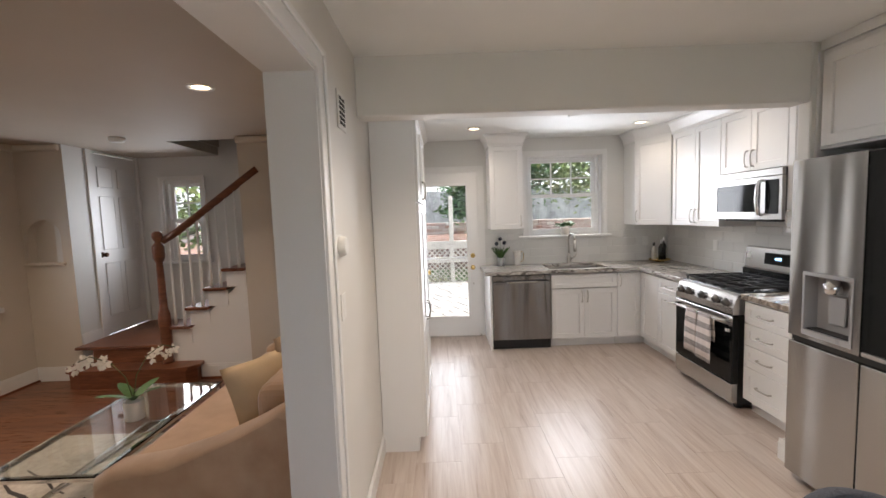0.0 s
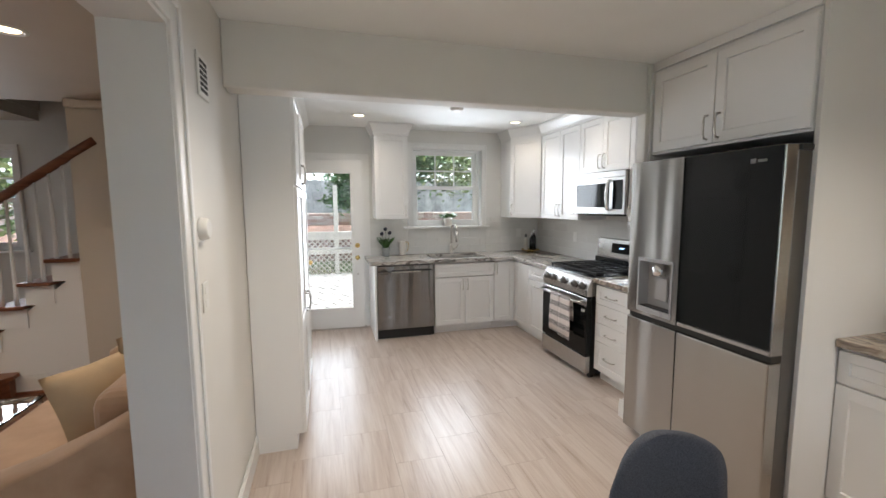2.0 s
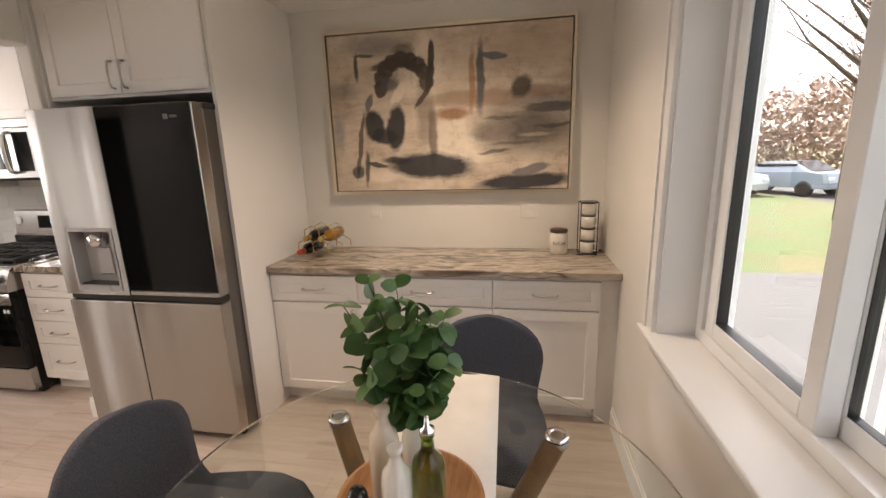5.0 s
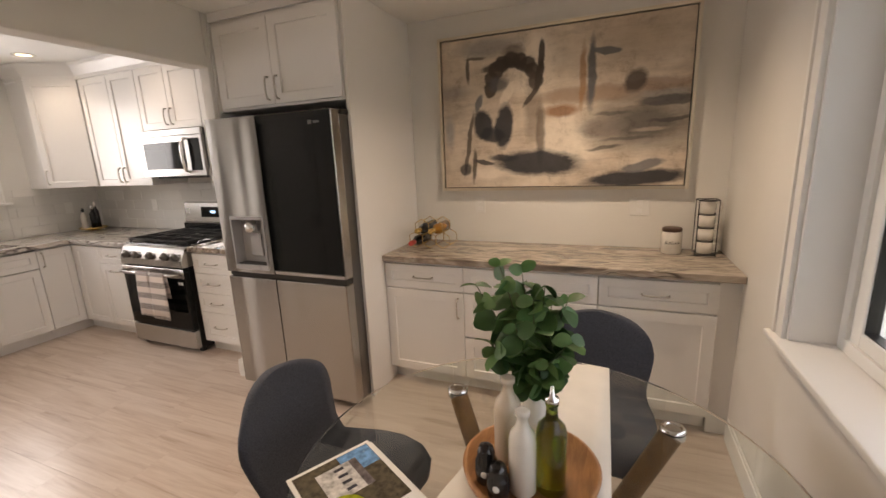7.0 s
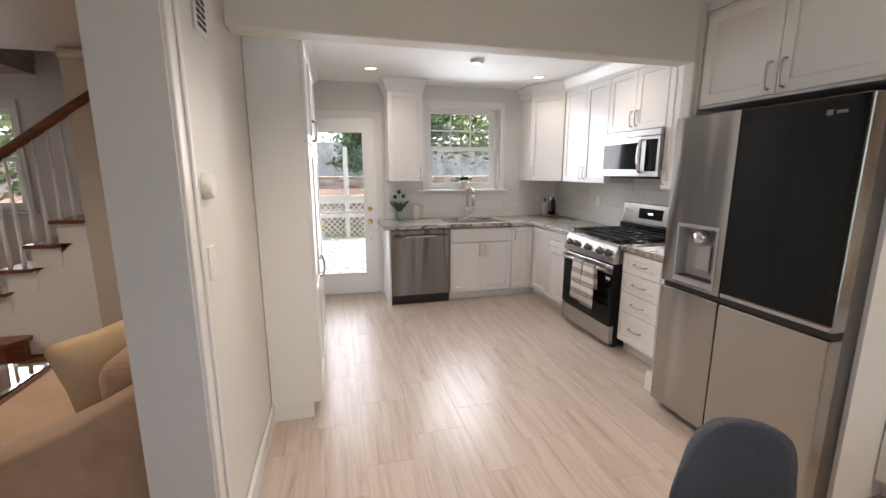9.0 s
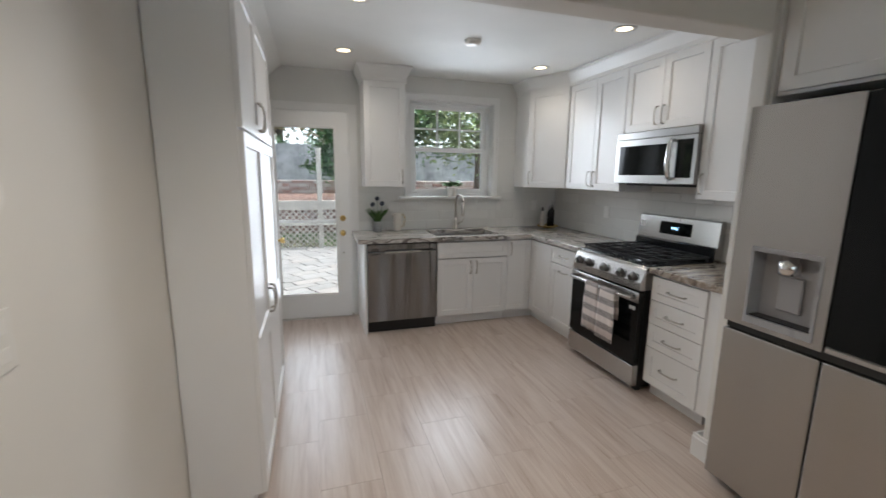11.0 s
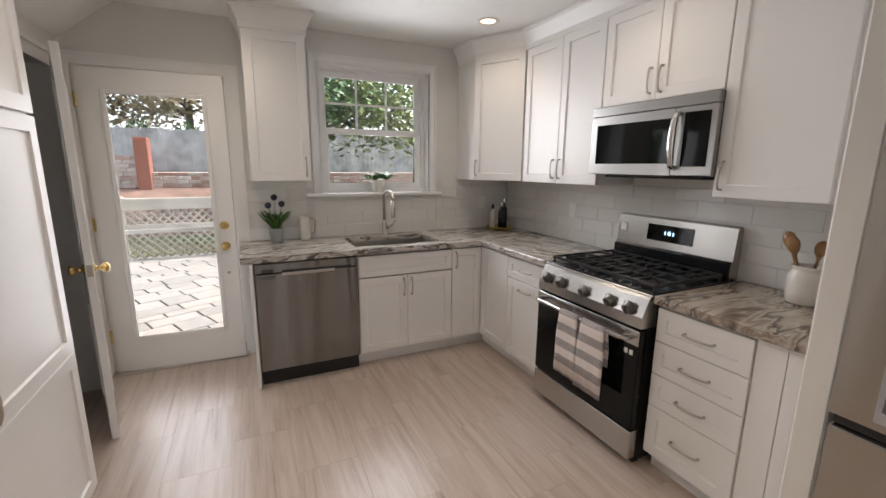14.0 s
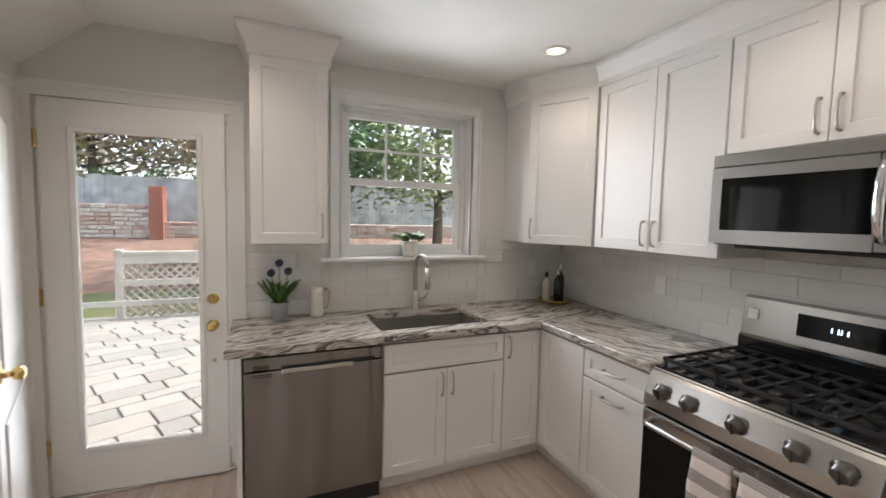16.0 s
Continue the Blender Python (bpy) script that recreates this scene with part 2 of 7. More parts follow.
# ---- the plan (metres) ----
XW, XE = 0.06, 3.42          # living-side wall and window-side wall of dining room and kitchen
YS, YN = -0.51, 5.50         # front wall and back wall
BEAM0, BEAM1, BEAMZ = 2.49, 2.62, 2.135
ZD, ZK, ZL = 2.455, 2.51, 2.42   # ceilings of dining room, kitchen, living room

floor_slab = structure("floor", boxes((-0.12, 3.6, -0.75, 5.75, -0.12, -0.006)), M_grout, "light grey wood-look tile floor with thin grout joints", "floor")

# outer walls of dining room and kitchen
structure("wall_east", boxes((XE, XE + 0.2, -0.8, 5.8, -0.1, 2.7)), M_wall, "warm white painted plaster wall", "wall")
# back wall with door and window openings
structure("wall_north", boxes((-0.16, 0.10, YN, YN + 0.25, -0.1, 2.7), (0.10, 0.99, YN, YN + 0.25, 2.115, 2.7), (0.99, 1.62, YN, YN + 0.25, -0.1, 2.7),
                              (1.62, 2.56, YN, YN + 0.25, -0.1, 1.245), (1.62, 2.56, YN, YN + 0.25, 2.285, 2.7), (2.56, XE, YN, YN + 0.25, -0.1, 2.7)), M_wall_grey, "light grey painted back wall with door and window", "wall")
# front wall with the wide window
structure("wall_south", boxes((2.31, XE, YS - 0.25, YS, -0.1, 2.7), (-0.1, 2.31, YS - 0.25, YS, -0.1, 0.80), (-0.1, 2.31, YS - 0.25, YS, 2.25, 2.7), (-0.12, -0.1, YS - 0.25, YS, -0.1, 2.7)), M_wall, "warm white painted front wall with a wide window", "wall")
# wall between dining room and living room, with the wide opening
structure("wall_west", boxes((-0.12, XW, 1.72, 4.10, -0.1, 2.7), (-0.12, XW, -0.51, 1.72, 2.13, 2.7), (-0.12, XW, 4.10, 5.3, 2.06, 2.7), (-0.12, XW, 5.3, 5.5, -0.1, 2.7)), M_wall, "warm white painted wall with a wide cased opening", "wall")
structure("ceiling_beam", boxes((XW, 2.56, BEAM0, BEAM1, BEAMZ, 2.7), bevel=0.006), M_wall, "painted dropped beam across the room", "beam")
structure("ceiling_dining", boxes((XW, XE, YS, BEAM0, ZD, ZD + 0.1), (2.52, XE, BEAM0, 2.60, ZD, ZD + 0.1)), M_ceil, "white painted ceiling", "ceiling")
_bm = boxes((0.37, XE, 2.60, YN, ZK, ZK + 0.1))
_v = [_bm.verts.new(p) for p in ((0.37, 2.61, ZK), (0.37, YN, ZK), (-0.1, YN, 2.12), (-0.1, 2.61, 2.12))]
_bm.faces.new(_v)
_w = [_bm.verts.new(p) for p in ((0.37, 2.61, ZK + 0.06), (0.37, YN, ZK + 0.06), (-0.1, YN, 2.18), (-0.1, 2.61, 2.18))]
_bm.faces.new(_w[::-1])
structure("ceiling_kitchen", _bm, M_ceil, "white painted ceiling sloping down at one side", "ceiling")
structure("wall_stub", boxes((2.57, XE, 2.50, 2.58, 0, 2.5), bevel=0.006), M_wall, "short painted wall beside the fridge", "wall")

# ---- ceiling lamps ----


def downlight(x, y, z, power, color=(1, 0.86, 0.7), group="recessed ceiling lights", cone=135):
    d = thing("recessed_light", "round white recessed ceiling light, switched on", "ceiling light", pose(x, y, z), group)
    ring = bmesh.new()
    lathe(ring, [(0.052, -0.002), (0.055, -0.006), (0.078, -0.006), (0.082, 0.0), (0.082, 0.012), (0.052, 0.012)], 32, caps=False)
    part("trim_ring", ring, M_plastic, d)
    disc = bmesh.new()
    lathe(disc, [(0.051, 0.0), (0.0505, -0.002)], 24)
    part("lens", disc, M_lamp, d, "glowing frosted lens")
    lamp = new("lamp", bpy.data.lights.new("lamp", 'SPOT'))
    lamp.data.energy, lamp.data.color, lamp.data.shadow_soft_size = power, color, 0.05
    lamp.data.spot_size, lamp.data.spot_blend = radians(cone), 1.0
    lamp.matrix_basis = pose(0, 0, -0.02)
    lamp.parent = d
    return d


_lm = Mat("lamp_glow", (1, 0.9, 0.75), 0.5)
_lm.b.inputs["Emission Color"].default_value = (1, 0.74, 0.46, 1)
_lm.b.inputs["Emission Strength"].default_value = 1.2
M_lamp = _lm.m
for _x, _y, _p in ((0.90, 4.80, 3.2), (2.70, 4.75, 2.1), (0.90, 3.70, 3.2), (2.70, 3.63, 2.0)):
    downlight(_x, _y, ZK, _p, (1, 0.84, 0.68), cone=150)
for _x, _y, _p in ((2.63, 0.39, 12.5), (0.95, 1.80, 14.5)):
    downlight(_x, _y, ZD, _p, (1, 0.83, 0.64))
downlight(-0.95, 2.80, ZL, 9, (1, 0.76, 0.55))
downlight(-2.85, 3.0, ZL, 11, (1, 0.80, 0.58))
# unseen extra lamp, added to brighten the living room
downlight(-2.75, 1.0, ZL, 8.5, (1, 0.80, 0.58))

# ---- cabinets ----


def handle(parent, x, z, upright=True, length=0.13):
    """A slim arched pull at the front (y = 0 faces the room)."""
    bm = bmesh.new()
    h = length / 2
    pts = [(0, 0, -h), (0, -0.02, -h * 0.96), (0, -0.028, -h * 0.6), (0, -0.031, 0), (0, -0.028, h * 0.6), (0, -0.02, h * 0.96), (0, 0, h)]
    if not upright:
        pts = [(p[2], p[1], 0) for p in pts]
    tube(bm, pts, [0.0065, 0.006, 0.0052, 0.005, 0.0052, 0.006, 0.0065], 8)
    return part("handle", bm, M_nickel, parent, "brushed nickel pull", pose(x, 0.0, z))


def shaker(w, h, t=0.02, rail=0.057):
    """A door or drawer front with a recessed panel; its outer face lies at y = 0."""
    bm = bmesh.new()
    e, d = 0.0025, 0.009
    rail = min(rail, h * 0.3)
    def ring(i, y):
        return [bm.verts.new(p) for p in ((i, y, i), (w - i, y, i), (w - i, y, h - i), (i, y, h - i))]
    rs = [ring(0, t), ring(0, e), ring(e, 0), ring(rail, 0), ring(rail + 0.004, d)]
    for a, b in zip(rs, rs[1:]):
        for k in range(4):
            bm.faces.new((a[k], a[(k + 1) % 4], b[(k + 1) % 4], b[k]))
    bm.faces.new(rs[-1])
    bm.faces.new(rs[0][::-1])
    return bm


def front(parent, kind, x0, x1, z0, z1, pull=None, label=""):
    """kind: door or drawer. pull: (x, z, upright) inside the front."""
    d = part(kind, shaker(x1 - x0, z1 - z0), M_cab, parent, label, pose(x0, 0, z0))
    if pull:
        handle(d, pull[0], pull[1], pull[2])
    return d


def cabinet(name, label, w, z0, z1, depth, fronts, m, toe=0.0, group="kitchen cabinets", body_w=None):
    c = thing(name, label, "cabinet", m, group)
    b0 = z0 + toe
    part("body", boxes((0.001, w - 0.001, 0.021, depth, b0, z1), bevel=0.0015), M_cab, c)
    if toe:
        part("toe_kick", boxes((0.001, w - 0.001, 0.075, depth - 0.005, z0, b0)), M_cab, c)
    for f in fronts:
        front(c, *f)
    return c


def base_cab(name, label, w, fronts, m, z1=0.865, depth=0.60):
    return cabinet(name, label, w, 0, z1, depth, fronts, m, 0.1)


G = 0.002
FB, FR = 4.875, 2.77       # front faces of the back run and of the side run
B = lambda x: pose(x, FB, 0)
R = lambda y: pose(FR, y, 0, 0, 0, -90)

# back run: end panel, dishwasher, sink base, corner door
solid("end_panel", boxes((1.035, 1.057, 4.84, 5.49, 0, 0.868), bevel=0.002), M_cab, "white painted end panel beside the dishwasher", "cabinet panel")
base_cab("sink_base_cabinet", "white shaker sink base cabinet with two doors", 0.755, [
    ("drawer", G, 0.753, 0.695, 0.853), ("door", G, 0.376, 0.105, 0.685, (0.376 - G - 0.03, 0.49, True)), ("door", 0.379, 0.753, 0.105, 0.685, (0.03, 0.49, True))], B(1.745), 0.64)
base_cab("corner_base_cabinet", "white shaker corner base cabinet with one door", 0.27, [("door", G, 0.268, 0.105, 0.853, (0.03, 0.66, True))], B(2.502), depth=0.6)
# side run: corner door, drawer-and-door base, stove, drawer base
base_cab("corner_base_cabinet", "white shaker corner base cabinet with a narrow door", 0.365, [("door", 0.0, 0.363, 0.105, 0.853)], R(4.853))
base_cab("drawer_base_cabinet", "white shaker base cabinet with a drawer over a pull-out door", 0.435, [
    ("drawer", G, 0.433, 0.705, 0.853, (0.215, 0.075, False)), ("door", G, 0.433, 0.105, 0.695, (0.215, 0.53, False))], R(4.485))
base_cab("drawer_base_cabinet", "white shaker base cabinet with four drawers", 0.42, [
    ("drawer", G, 0.418, 0.695, 0.855, (0.208, 0.08, False)), ("drawer", G, 0.418, 0.53, 0.69, (0.208, 0.08, False)),
    ("drawer", G, 0.418, 0.365, 0.525, (0.208, 0.08, False)), ("drawer", G, 0.418, 0.105, 0.36, (0.208, 0.135, False))], R(3.235))
solid("filler_panel", boxes((FR + 0.012, FR + 0.04, 2.612, 2.708, 0, 0.866), (FR + 0.01, FR + 0.04, 2.711, 2.812, 0.1, 0.866)), M_cab, "white painted filler strip beside the drawers", "cabinet panel")

solid("filler_panel", boxes((2.774, 2.83, 4.856, 4.9, 0.102, 0.855)), M_cab, "white painted corner filler between base cabinets", "cabinet panel")

solid("toe_kick_panel", boxes((2.772, 2.845, 4.951, 4.966, 0, 0.1), (2.846, 2.861, 4.856, 4.966, 0, 0.1)), M_cab, "white painted toe kick in the corner", "cabinet panel")

# upper cabinets
ZU0, ZU1 = 1.385, 2.40
cabinet("wall_cabinet", "narrow white shaker wall cabinet beside the window", 0.40, ZU0, ZU1, 0.33, [("door", G, 0.398, ZU0, ZU1 - 0.03, (0.365, 0.10, True))], pose(1.095, 5.165, 0))
_cc = thing("corner_wall_cabinet", "white shaker diagonal corner wall cabinet", "cabinet", pose(0, 0, 0), "kitchen cabinets")
_bm = bmesh.new()
_pl = [(2.85, 5.495), (2.85, 5.18), (3.075, 4.785), (3.41, 4.785), (3.41, 5.495)]
_lo = [_bm.verts.new((x, y, ZU0)) for x, y in _pl]
_hi = [_bm.verts.new((x, y, ZU1)) for x, y in _pl]
_bm.faces.new(_lo[::-1])
_bm.faces.new(_hi)
for _i in range(5):
    _bm.faces.new((_lo[_i], _lo[(_i + 1) % 5], _hi[(_i + 1) % 5], _hi[_i]))
part("body", _bm, M_cab, _cc)
_d = part("door", shaker(0.45, ZU1 - ZU0 - 0.03), M_cab, _cc, "", pose(2.835, 5.170, ZU0, 0, 0, -60.3))
handle(_d, 0.035, 0.10)
UR = lambda y: pose(3.07, y, 0, 0, 0, -90)
cabinet("wall_cabinet", "white shaker wall cabinet with two doors", 0.79, ZU0, ZU1, 0.34, [
    ("door", 0.006, 0.408, ZU0, ZU1 - 0.03, (0.37, 0.10, True)), ("door", 0.411, 0.788, ZU0, ZU1 - 0.03, (0.032, 0.10, True))], UR(4.78))
cabinet("wall_cabinet", "white shaker cabinet above the microwave with two doors", 0.738, 1.855, ZU1, 0.34, [
    ("door", G, 0.368, 1.857, ZU1 - 0.03, (0.335, 0.10, True)), ("door", 0.371, 0.736, 1.857, ZU1 - 0.03, (0.032, 0.10, True))], UR(3.986))
cabinet("wall_cabinet", "tall white shaker wall cabinet with one door", 0.628, ZU0 - 0.02, ZU1, 0.34, [
    ("door", G, 0.45, ZU0 - 0.02, ZU1 - 0.03, (0.035, 0.10, True))], UR(3.245))


def crown(name, pts, z0=2.40, z1=2.508):
    """Crown moulding along pts (the cabinet fronts), leaning outwards as it rises."""
    prof = [(0.0, z0 - 0.035), (0.012, z0 - 0.03), (0.012, z0), (0.022, z0 + 0.02), (0.05, z1 - 0.03), (0.06, z1 - 0.02), (0.06, z1), (-0.02, z1), (-0.02, z0 - 0.035)]
    bm = bmesh.new()
    n = len(pts)
    rows = []
    for i, p in enumerate(pts):
        p = Vector(p)
        ds = []
        if i > 0:
            ds.append((p - Vector(pts[i - 1])).normalized())
        if i < n - 1:
            ds.append((Vector(pts[i + 1]) - p).normalized())
        ns = [Vector((d.y, -d.x)) for d in ds]
        nn = sum(ns, Vector((0, 0)))
        nn = nn / max(0.2, nn.length_squared / len(ns)) if len(ns) == 1 else nn * (2 / max(0.4, nn.length_squared))
        rows.append([bm.verts.new((p.x + nn.x * o, p.y + nn.y * o, z)) for o, z in prof])
    for a, b in zip(rows, rows[1:]):
        for k in range(len(prof)):
            bm.faces.new((a[k], a[(k + 1) % len(prof)], b[(k + 1) % len(prof)], b[k]))
    bm.faces.new(rows[0])
    bm.faces.new(rows[-1][::-1])
    return solid(name, bm, M_cab, "white crown moulding on top of the wall cabinets", "moulding")


crown("crown_moulding", [(1.095, 5.49), (1.095, 5.165), (1.495, 5.165), (1.495, 5.49)])
crown("crown_moulding", [(2.85, 5.49), (2.85, 5.175), (3.07, 4.785), (3.07, 2.615)])

# worktops


def slab_with_hole(x0, x1, y0, y1, z0, z1, a0, a1, b0, b1):
    """A slab pierced by a rectangular opening, in one piece."""
    bm = bmesh.new()
    def ring(p0, p1, q0, q1, z):
        return [bm.verts.new(p) for p in ((p0, q0, z), (p1, q0, z), (p1, q1, z), (p0, q1, z))]
    ol, oh = ring(x0, x1, y0, y1, z0), ring(x0, x1, y0, y1, z1)
    il, ih = ring(a0, a1, b0, b1, z0), ring(a0, a1, b0, b1, z1)
    for k in range(4):
        n = (k + 1) % 4
        bm.faces.new((ol[k], ol[n], oh[n], oh[k]))
        bm.faces.new((il[n], il[k], ih[k], ih[n]))
        bm.faces.new((oh[k], oh[n], ih[n], ih[k]))
        bm.faces.new((ol[n], ol[k], il[k], il[n]))
    return bm


solid("worktop", slab_with_hole(0.985, 3.415, 4.845, 5.495, 0.872, 0.912, 1.75, 2.435, 4.96, 5.37),
      M_stone_x, "veined grey and white stone worktop round the sink", "worktop")
solid("worktop", boxes((2.745, 3.415, 4.045, 4.845, 0.872, 0.912), bevel=0.004), M_stone_y, "veined brown and grey stone worktop beside the stove", "worktop")
solid("worktop", boxes((2.745, 3.415, 2.614, 3.245, 0.872, 0.912), bevel=0.004), M_stone_d, "veined brown and grey stone worktop over the drawers", "worktop")

# ---- pantry ----
P = lambda y: pose(0.364, y, 0, 0, 0, 90)
pantry = thing("pantry_cabinet", "tall white shaker pantry cabinet with four doors", "cabinet", P(2.84), "kitchen cabinets")
part("body", boxes((0.001, 1.239, 0.021, 0.30, 0.1, 2.27), bevel=0.0015), M_cab, pantry)
part("toe_kick", boxes((0.002, 1.239, 0.06, 0.295, 0, 0.1)), M_cab, pantry)
for _x0, _x1, _hx in ((G, 0.56, 0.52), (0.563, 1.238, 0.04)):
    _bm = shaker(_x1 - _x0, 0.63)
    _tmp = bpy.data.meshes.new("t")
    _u = shaker(_x1 - _x0, 0.93)
    bmesh.ops.translate(_u, verts=_u.verts, vec=(0, 0, 0.63))
    _u.to_mesh(_tmp)
    _u.free()
    _bm.from_mesh(_tmp)
    bpy.data.meshes.remove(_tmp)
    _d = part("door", _bm, M_cab, pantry, "tall door with two panels", pose(_x0, 0, 0.105))
    handle(_d, _hx, 0.735)
    _d = part("door", shaker(_x1 - _x0, 0.575), M_cab, pantry, "", pose(_x0, 0, 1.675))
    handle(_d, _hx, 0.10)

# ---- sideboard in the dining room ----
SB = lambda y: pose(2.865, y, 0, 0, 0, -90)
base_cab("sideboard_cabinet", "white shaker base cabinet with a drawer over a door", 0.555, [
    ("drawer", G, 0.553, 0.695, 0.853, (0.277, 0.08, False)), ("door", G, 0.553, 0.105, 0.685, (0.515, 0.48, True))], SB(1.505), depth=0.54)
base_cab("sideboard_cabinet", "white shaker base cabinet with three drawers", 0.79, [
    ("drawer", G, 0.788, 0.695, 0.853, (0.39, 0.08, False)), ("drawer", G, 0.788, 0.40, 0.685, (0.39, 0.2, False)), ("drawer", G, 0.788, 0.105, 0.39, (0.39, 0.2, False))], SB(0.95), depth=0.54)
base_cab("sideboard_cabinet", "white shaker base cabinet with a drawer over a door", 0.57, [
    ("drawer", G, 0.568, 0.695, 0.853, (0.28, 0.08, False)), ("door", G, 0.568, 0.105, 0.685, (0.035, 0.48, True))], SB(0.16), depth=0.54)
solid("filler_panel", boxes((2.90, 2.92, YS, -0.412, 0, 0.866)), M_cab, "white painted filler panel beside the sideboard", "cabinet panel")
solid("worktop", boxes((2.84, 3.415, YS + 0.002, 1.506, 0.872, 0.912), bevel=0.004), M_stone_s, "veined brown stone top of the sideboard", "worktop")

# ---- fridge niche ----
solid("gable_panel", boxes((2.62, 3.415, 1.508, 1.528, 0, 2.452)), M_cab, "tall white painted panel beside the fridge", "cabinet panel")
cabinet("fridge_cabinet", "white shaker cabinet above the fridge with two doors", 0.962, 1.87, 2.40, 0.80, [
    ("door", 0.03, 0.47, 1.885, 2.375, (0.405, 0.09, True)), ("door", 0.473, 0.958, 1.885, 2.375, (0.035, 0.09, True))], pose(2.60, 2.495, 0, 0, 0, -90))
solid("filler_panel", boxes((2.605, 2.625, 1.53, 2.49, 2.402, 2.453)), M_cab, "white painted strip above the fridge cabinet", "cabinet panel")


def upright(bm):
    """Turns a slab that lies flat so that its top faces the room (y = 0)."""
    bmesh.ops.transform(bm, matrix=Matrix(((1, 0, 0, 0), (0, 0, -1, 0), (0, 1, 0, 0), (0, 0, 0, 1))), verts=bm.verts)
    return bm


def fridge():
    f = thing("refrigerator", "side-by-side stainless steel fridge with a dark glass door", "refrigerator", pose(2.45, 2.458, 0, 0, 0, -90))
    w, d = 0.935, 0.86
    part("body", boxes((0.006, w - 0.006, 0.085, d, 0.03, 1.785), bevel=0.004), M_fridge_side, f, "dark grey steel body")
    part("kick_plate", boxes((0.02, w - 0.02, 0.06, 0.085, 0.01, 0.06)), M_black, f)
    s = 0.405
    # lower doors
    part("lower_door", boxes((0.0, s - 0.003, 0, 0.08, 0.05, 0.815), bevel=0.008, seg=3), M_steel, f)
    part("lower_door", boxes((s + 0.003, w, 0, 0.08, 0.05, 0.815), bevel=0.008, seg=3), M_steel, f)
    # left upper door with the dispenser recess
    rx0, rx1, rz0, rz1 = 0.088, 0.365, 0.872, 1.215
    left = part("upper_door", upright(slab_with_hole(0.0, s - 0.003, 0.85, 1.81, -0.08, 0, rx0, rx1, rz0, rz1)), M_steel, f)
    disp = part("dispenser", boxes((rx0, rx1, 0.072, 0.078, rz0, rz1), (rx0, rx0 + 0.012, -0.004, 0.078, rz0, rz1), (rx1 - 0.012, rx1, -0.004, 0.078, rz0, rz1), (rx0 + 0.012, rx1 - 0.012, -0.004, 0.078, rz1 - 0.02, rz1), (rx0 + 0.012, rx1 - 0.012, -0.004, 0.078, rz0, rz0 + 0.03)), M_disp, left, "grey ice and water dispenser recess")
    nz = bmesh.new()
    lathe(nz, [(0.04, 0.0), (0.04, 0.05), (0.03, 0.055), (0.03, 0.075)], 20, (0.225, 0.035, rz1 - 0.1))
    part("spout", nz, M_chrome, left)
    part("paddle", boxes((0.18, 0.275, 0.052, 0.062, 0.95, 1.10), bevel=0.004), M_disp, left)
    part("drip_tray", boxes((0.105, 0.35, 0.01, 0.066, 0.903, 0.909)), M_black, left)
    # right upper door: dark glass front
    right = part("upper_door", boxes((s + 0.003, w, 0.006, 0.08, 0.85, 1.81), bevel=0.004), M_steel, f)
    part("glass_panel", boxes((s + 0.005, w - 0.004, -0.002, 0.006, 0.878, 1.806), bevel=0.002), M_blackglass, right, "black glass front")
    part("logo", boxes((w - 0.15, w - 0.125, -0.0045, -0.002, 1.735, 1.757), (w - 0.115, w - 0.075, -0.0045, -0.002, 1.740, 1.752)), M_logo, right)
    part("handle_groove", boxes((0.004, w - 0.004, 0.02, 0.08, 0.818, 0.848)), M_gap, f)
    part("handle_rail", boxes((s + 0.005, w - 0.004, -0.001, 0.02, 0.852, 0.874), bevel=0.003), M_steel_h, f)
    part("hinge_cover", boxes((0.0, w, 0.1, 0.4, 1.785, 1.815), bevel=0.005), M_black, f)
    return f


M_fridge_side = steel("dark_fridge_steel", (0.2, 0.195, 0.19), 0.35, (60, 60, 1.2))
M_disp = painted("dispenser_grey", (0.35, 0.35, 0.36), 0.3, 0.02, 0.02)
fridge()
solid("filler_panel", boxes((2.6, 3.41, 2.487, 2.538, 1.0, 2.4)), M_cab, "white painted panel between fridge and wall", "cabinet panel")

# ---- dishwasher ----


def dishwasher():
    d = thing("dishwasher", "stainless steel dishwasher with a pocket handle", "dishwasher", pose(1.06, 4.85, 0))
    w = 0.683
    part("tub", boxes((0.01, w - 0.01, 0.05, 0.6, 0.1, 0.866)), M_black, d)
    part("door", boxes((0.004, w - 0.004, 0.0, 0.05, 0.115, 0.792), bevel=0.006, seg=2), M_steel_dw, d)
    part("control_strip", boxes((0.004, w - 0.004, 0.004, 0.05, 0.795, 0.862), bevel=0.004), M_steel_dw, d)
    part("pocket_slot", boxes((0.17, 0.63, -0.001, 0.006, 0.797, 0.811)), M_gap, d, "dark pocket under the control strip")
    for k in range(3):
        part("vent_slot", boxes((0.045, 0.115, 0.002, 0.006, 0.800 + k * 0.009, 0.804 + k * 0.009)), M_gap, d)
    part("pocket_handle", boxes((0.17, 0.52, -0.004, 0.006, 0.772, 0.797), bevel=0.004), M_steel_h, d, "shaded steel lip of the pocket handle")
    part("vent", boxes((0.04, 0.13, -0.001, 0.004, 0.776, 0.78), (0.04, 0.13, -0.001, 0.004, 0.765, 0.769)), M_black, d)
    part("toe_kick", boxes((0.006, w - 0.006, 0.05, 0.07, 0.0, 0.112)), M_black, d)


dishwasher()

# ---- gas stove ----


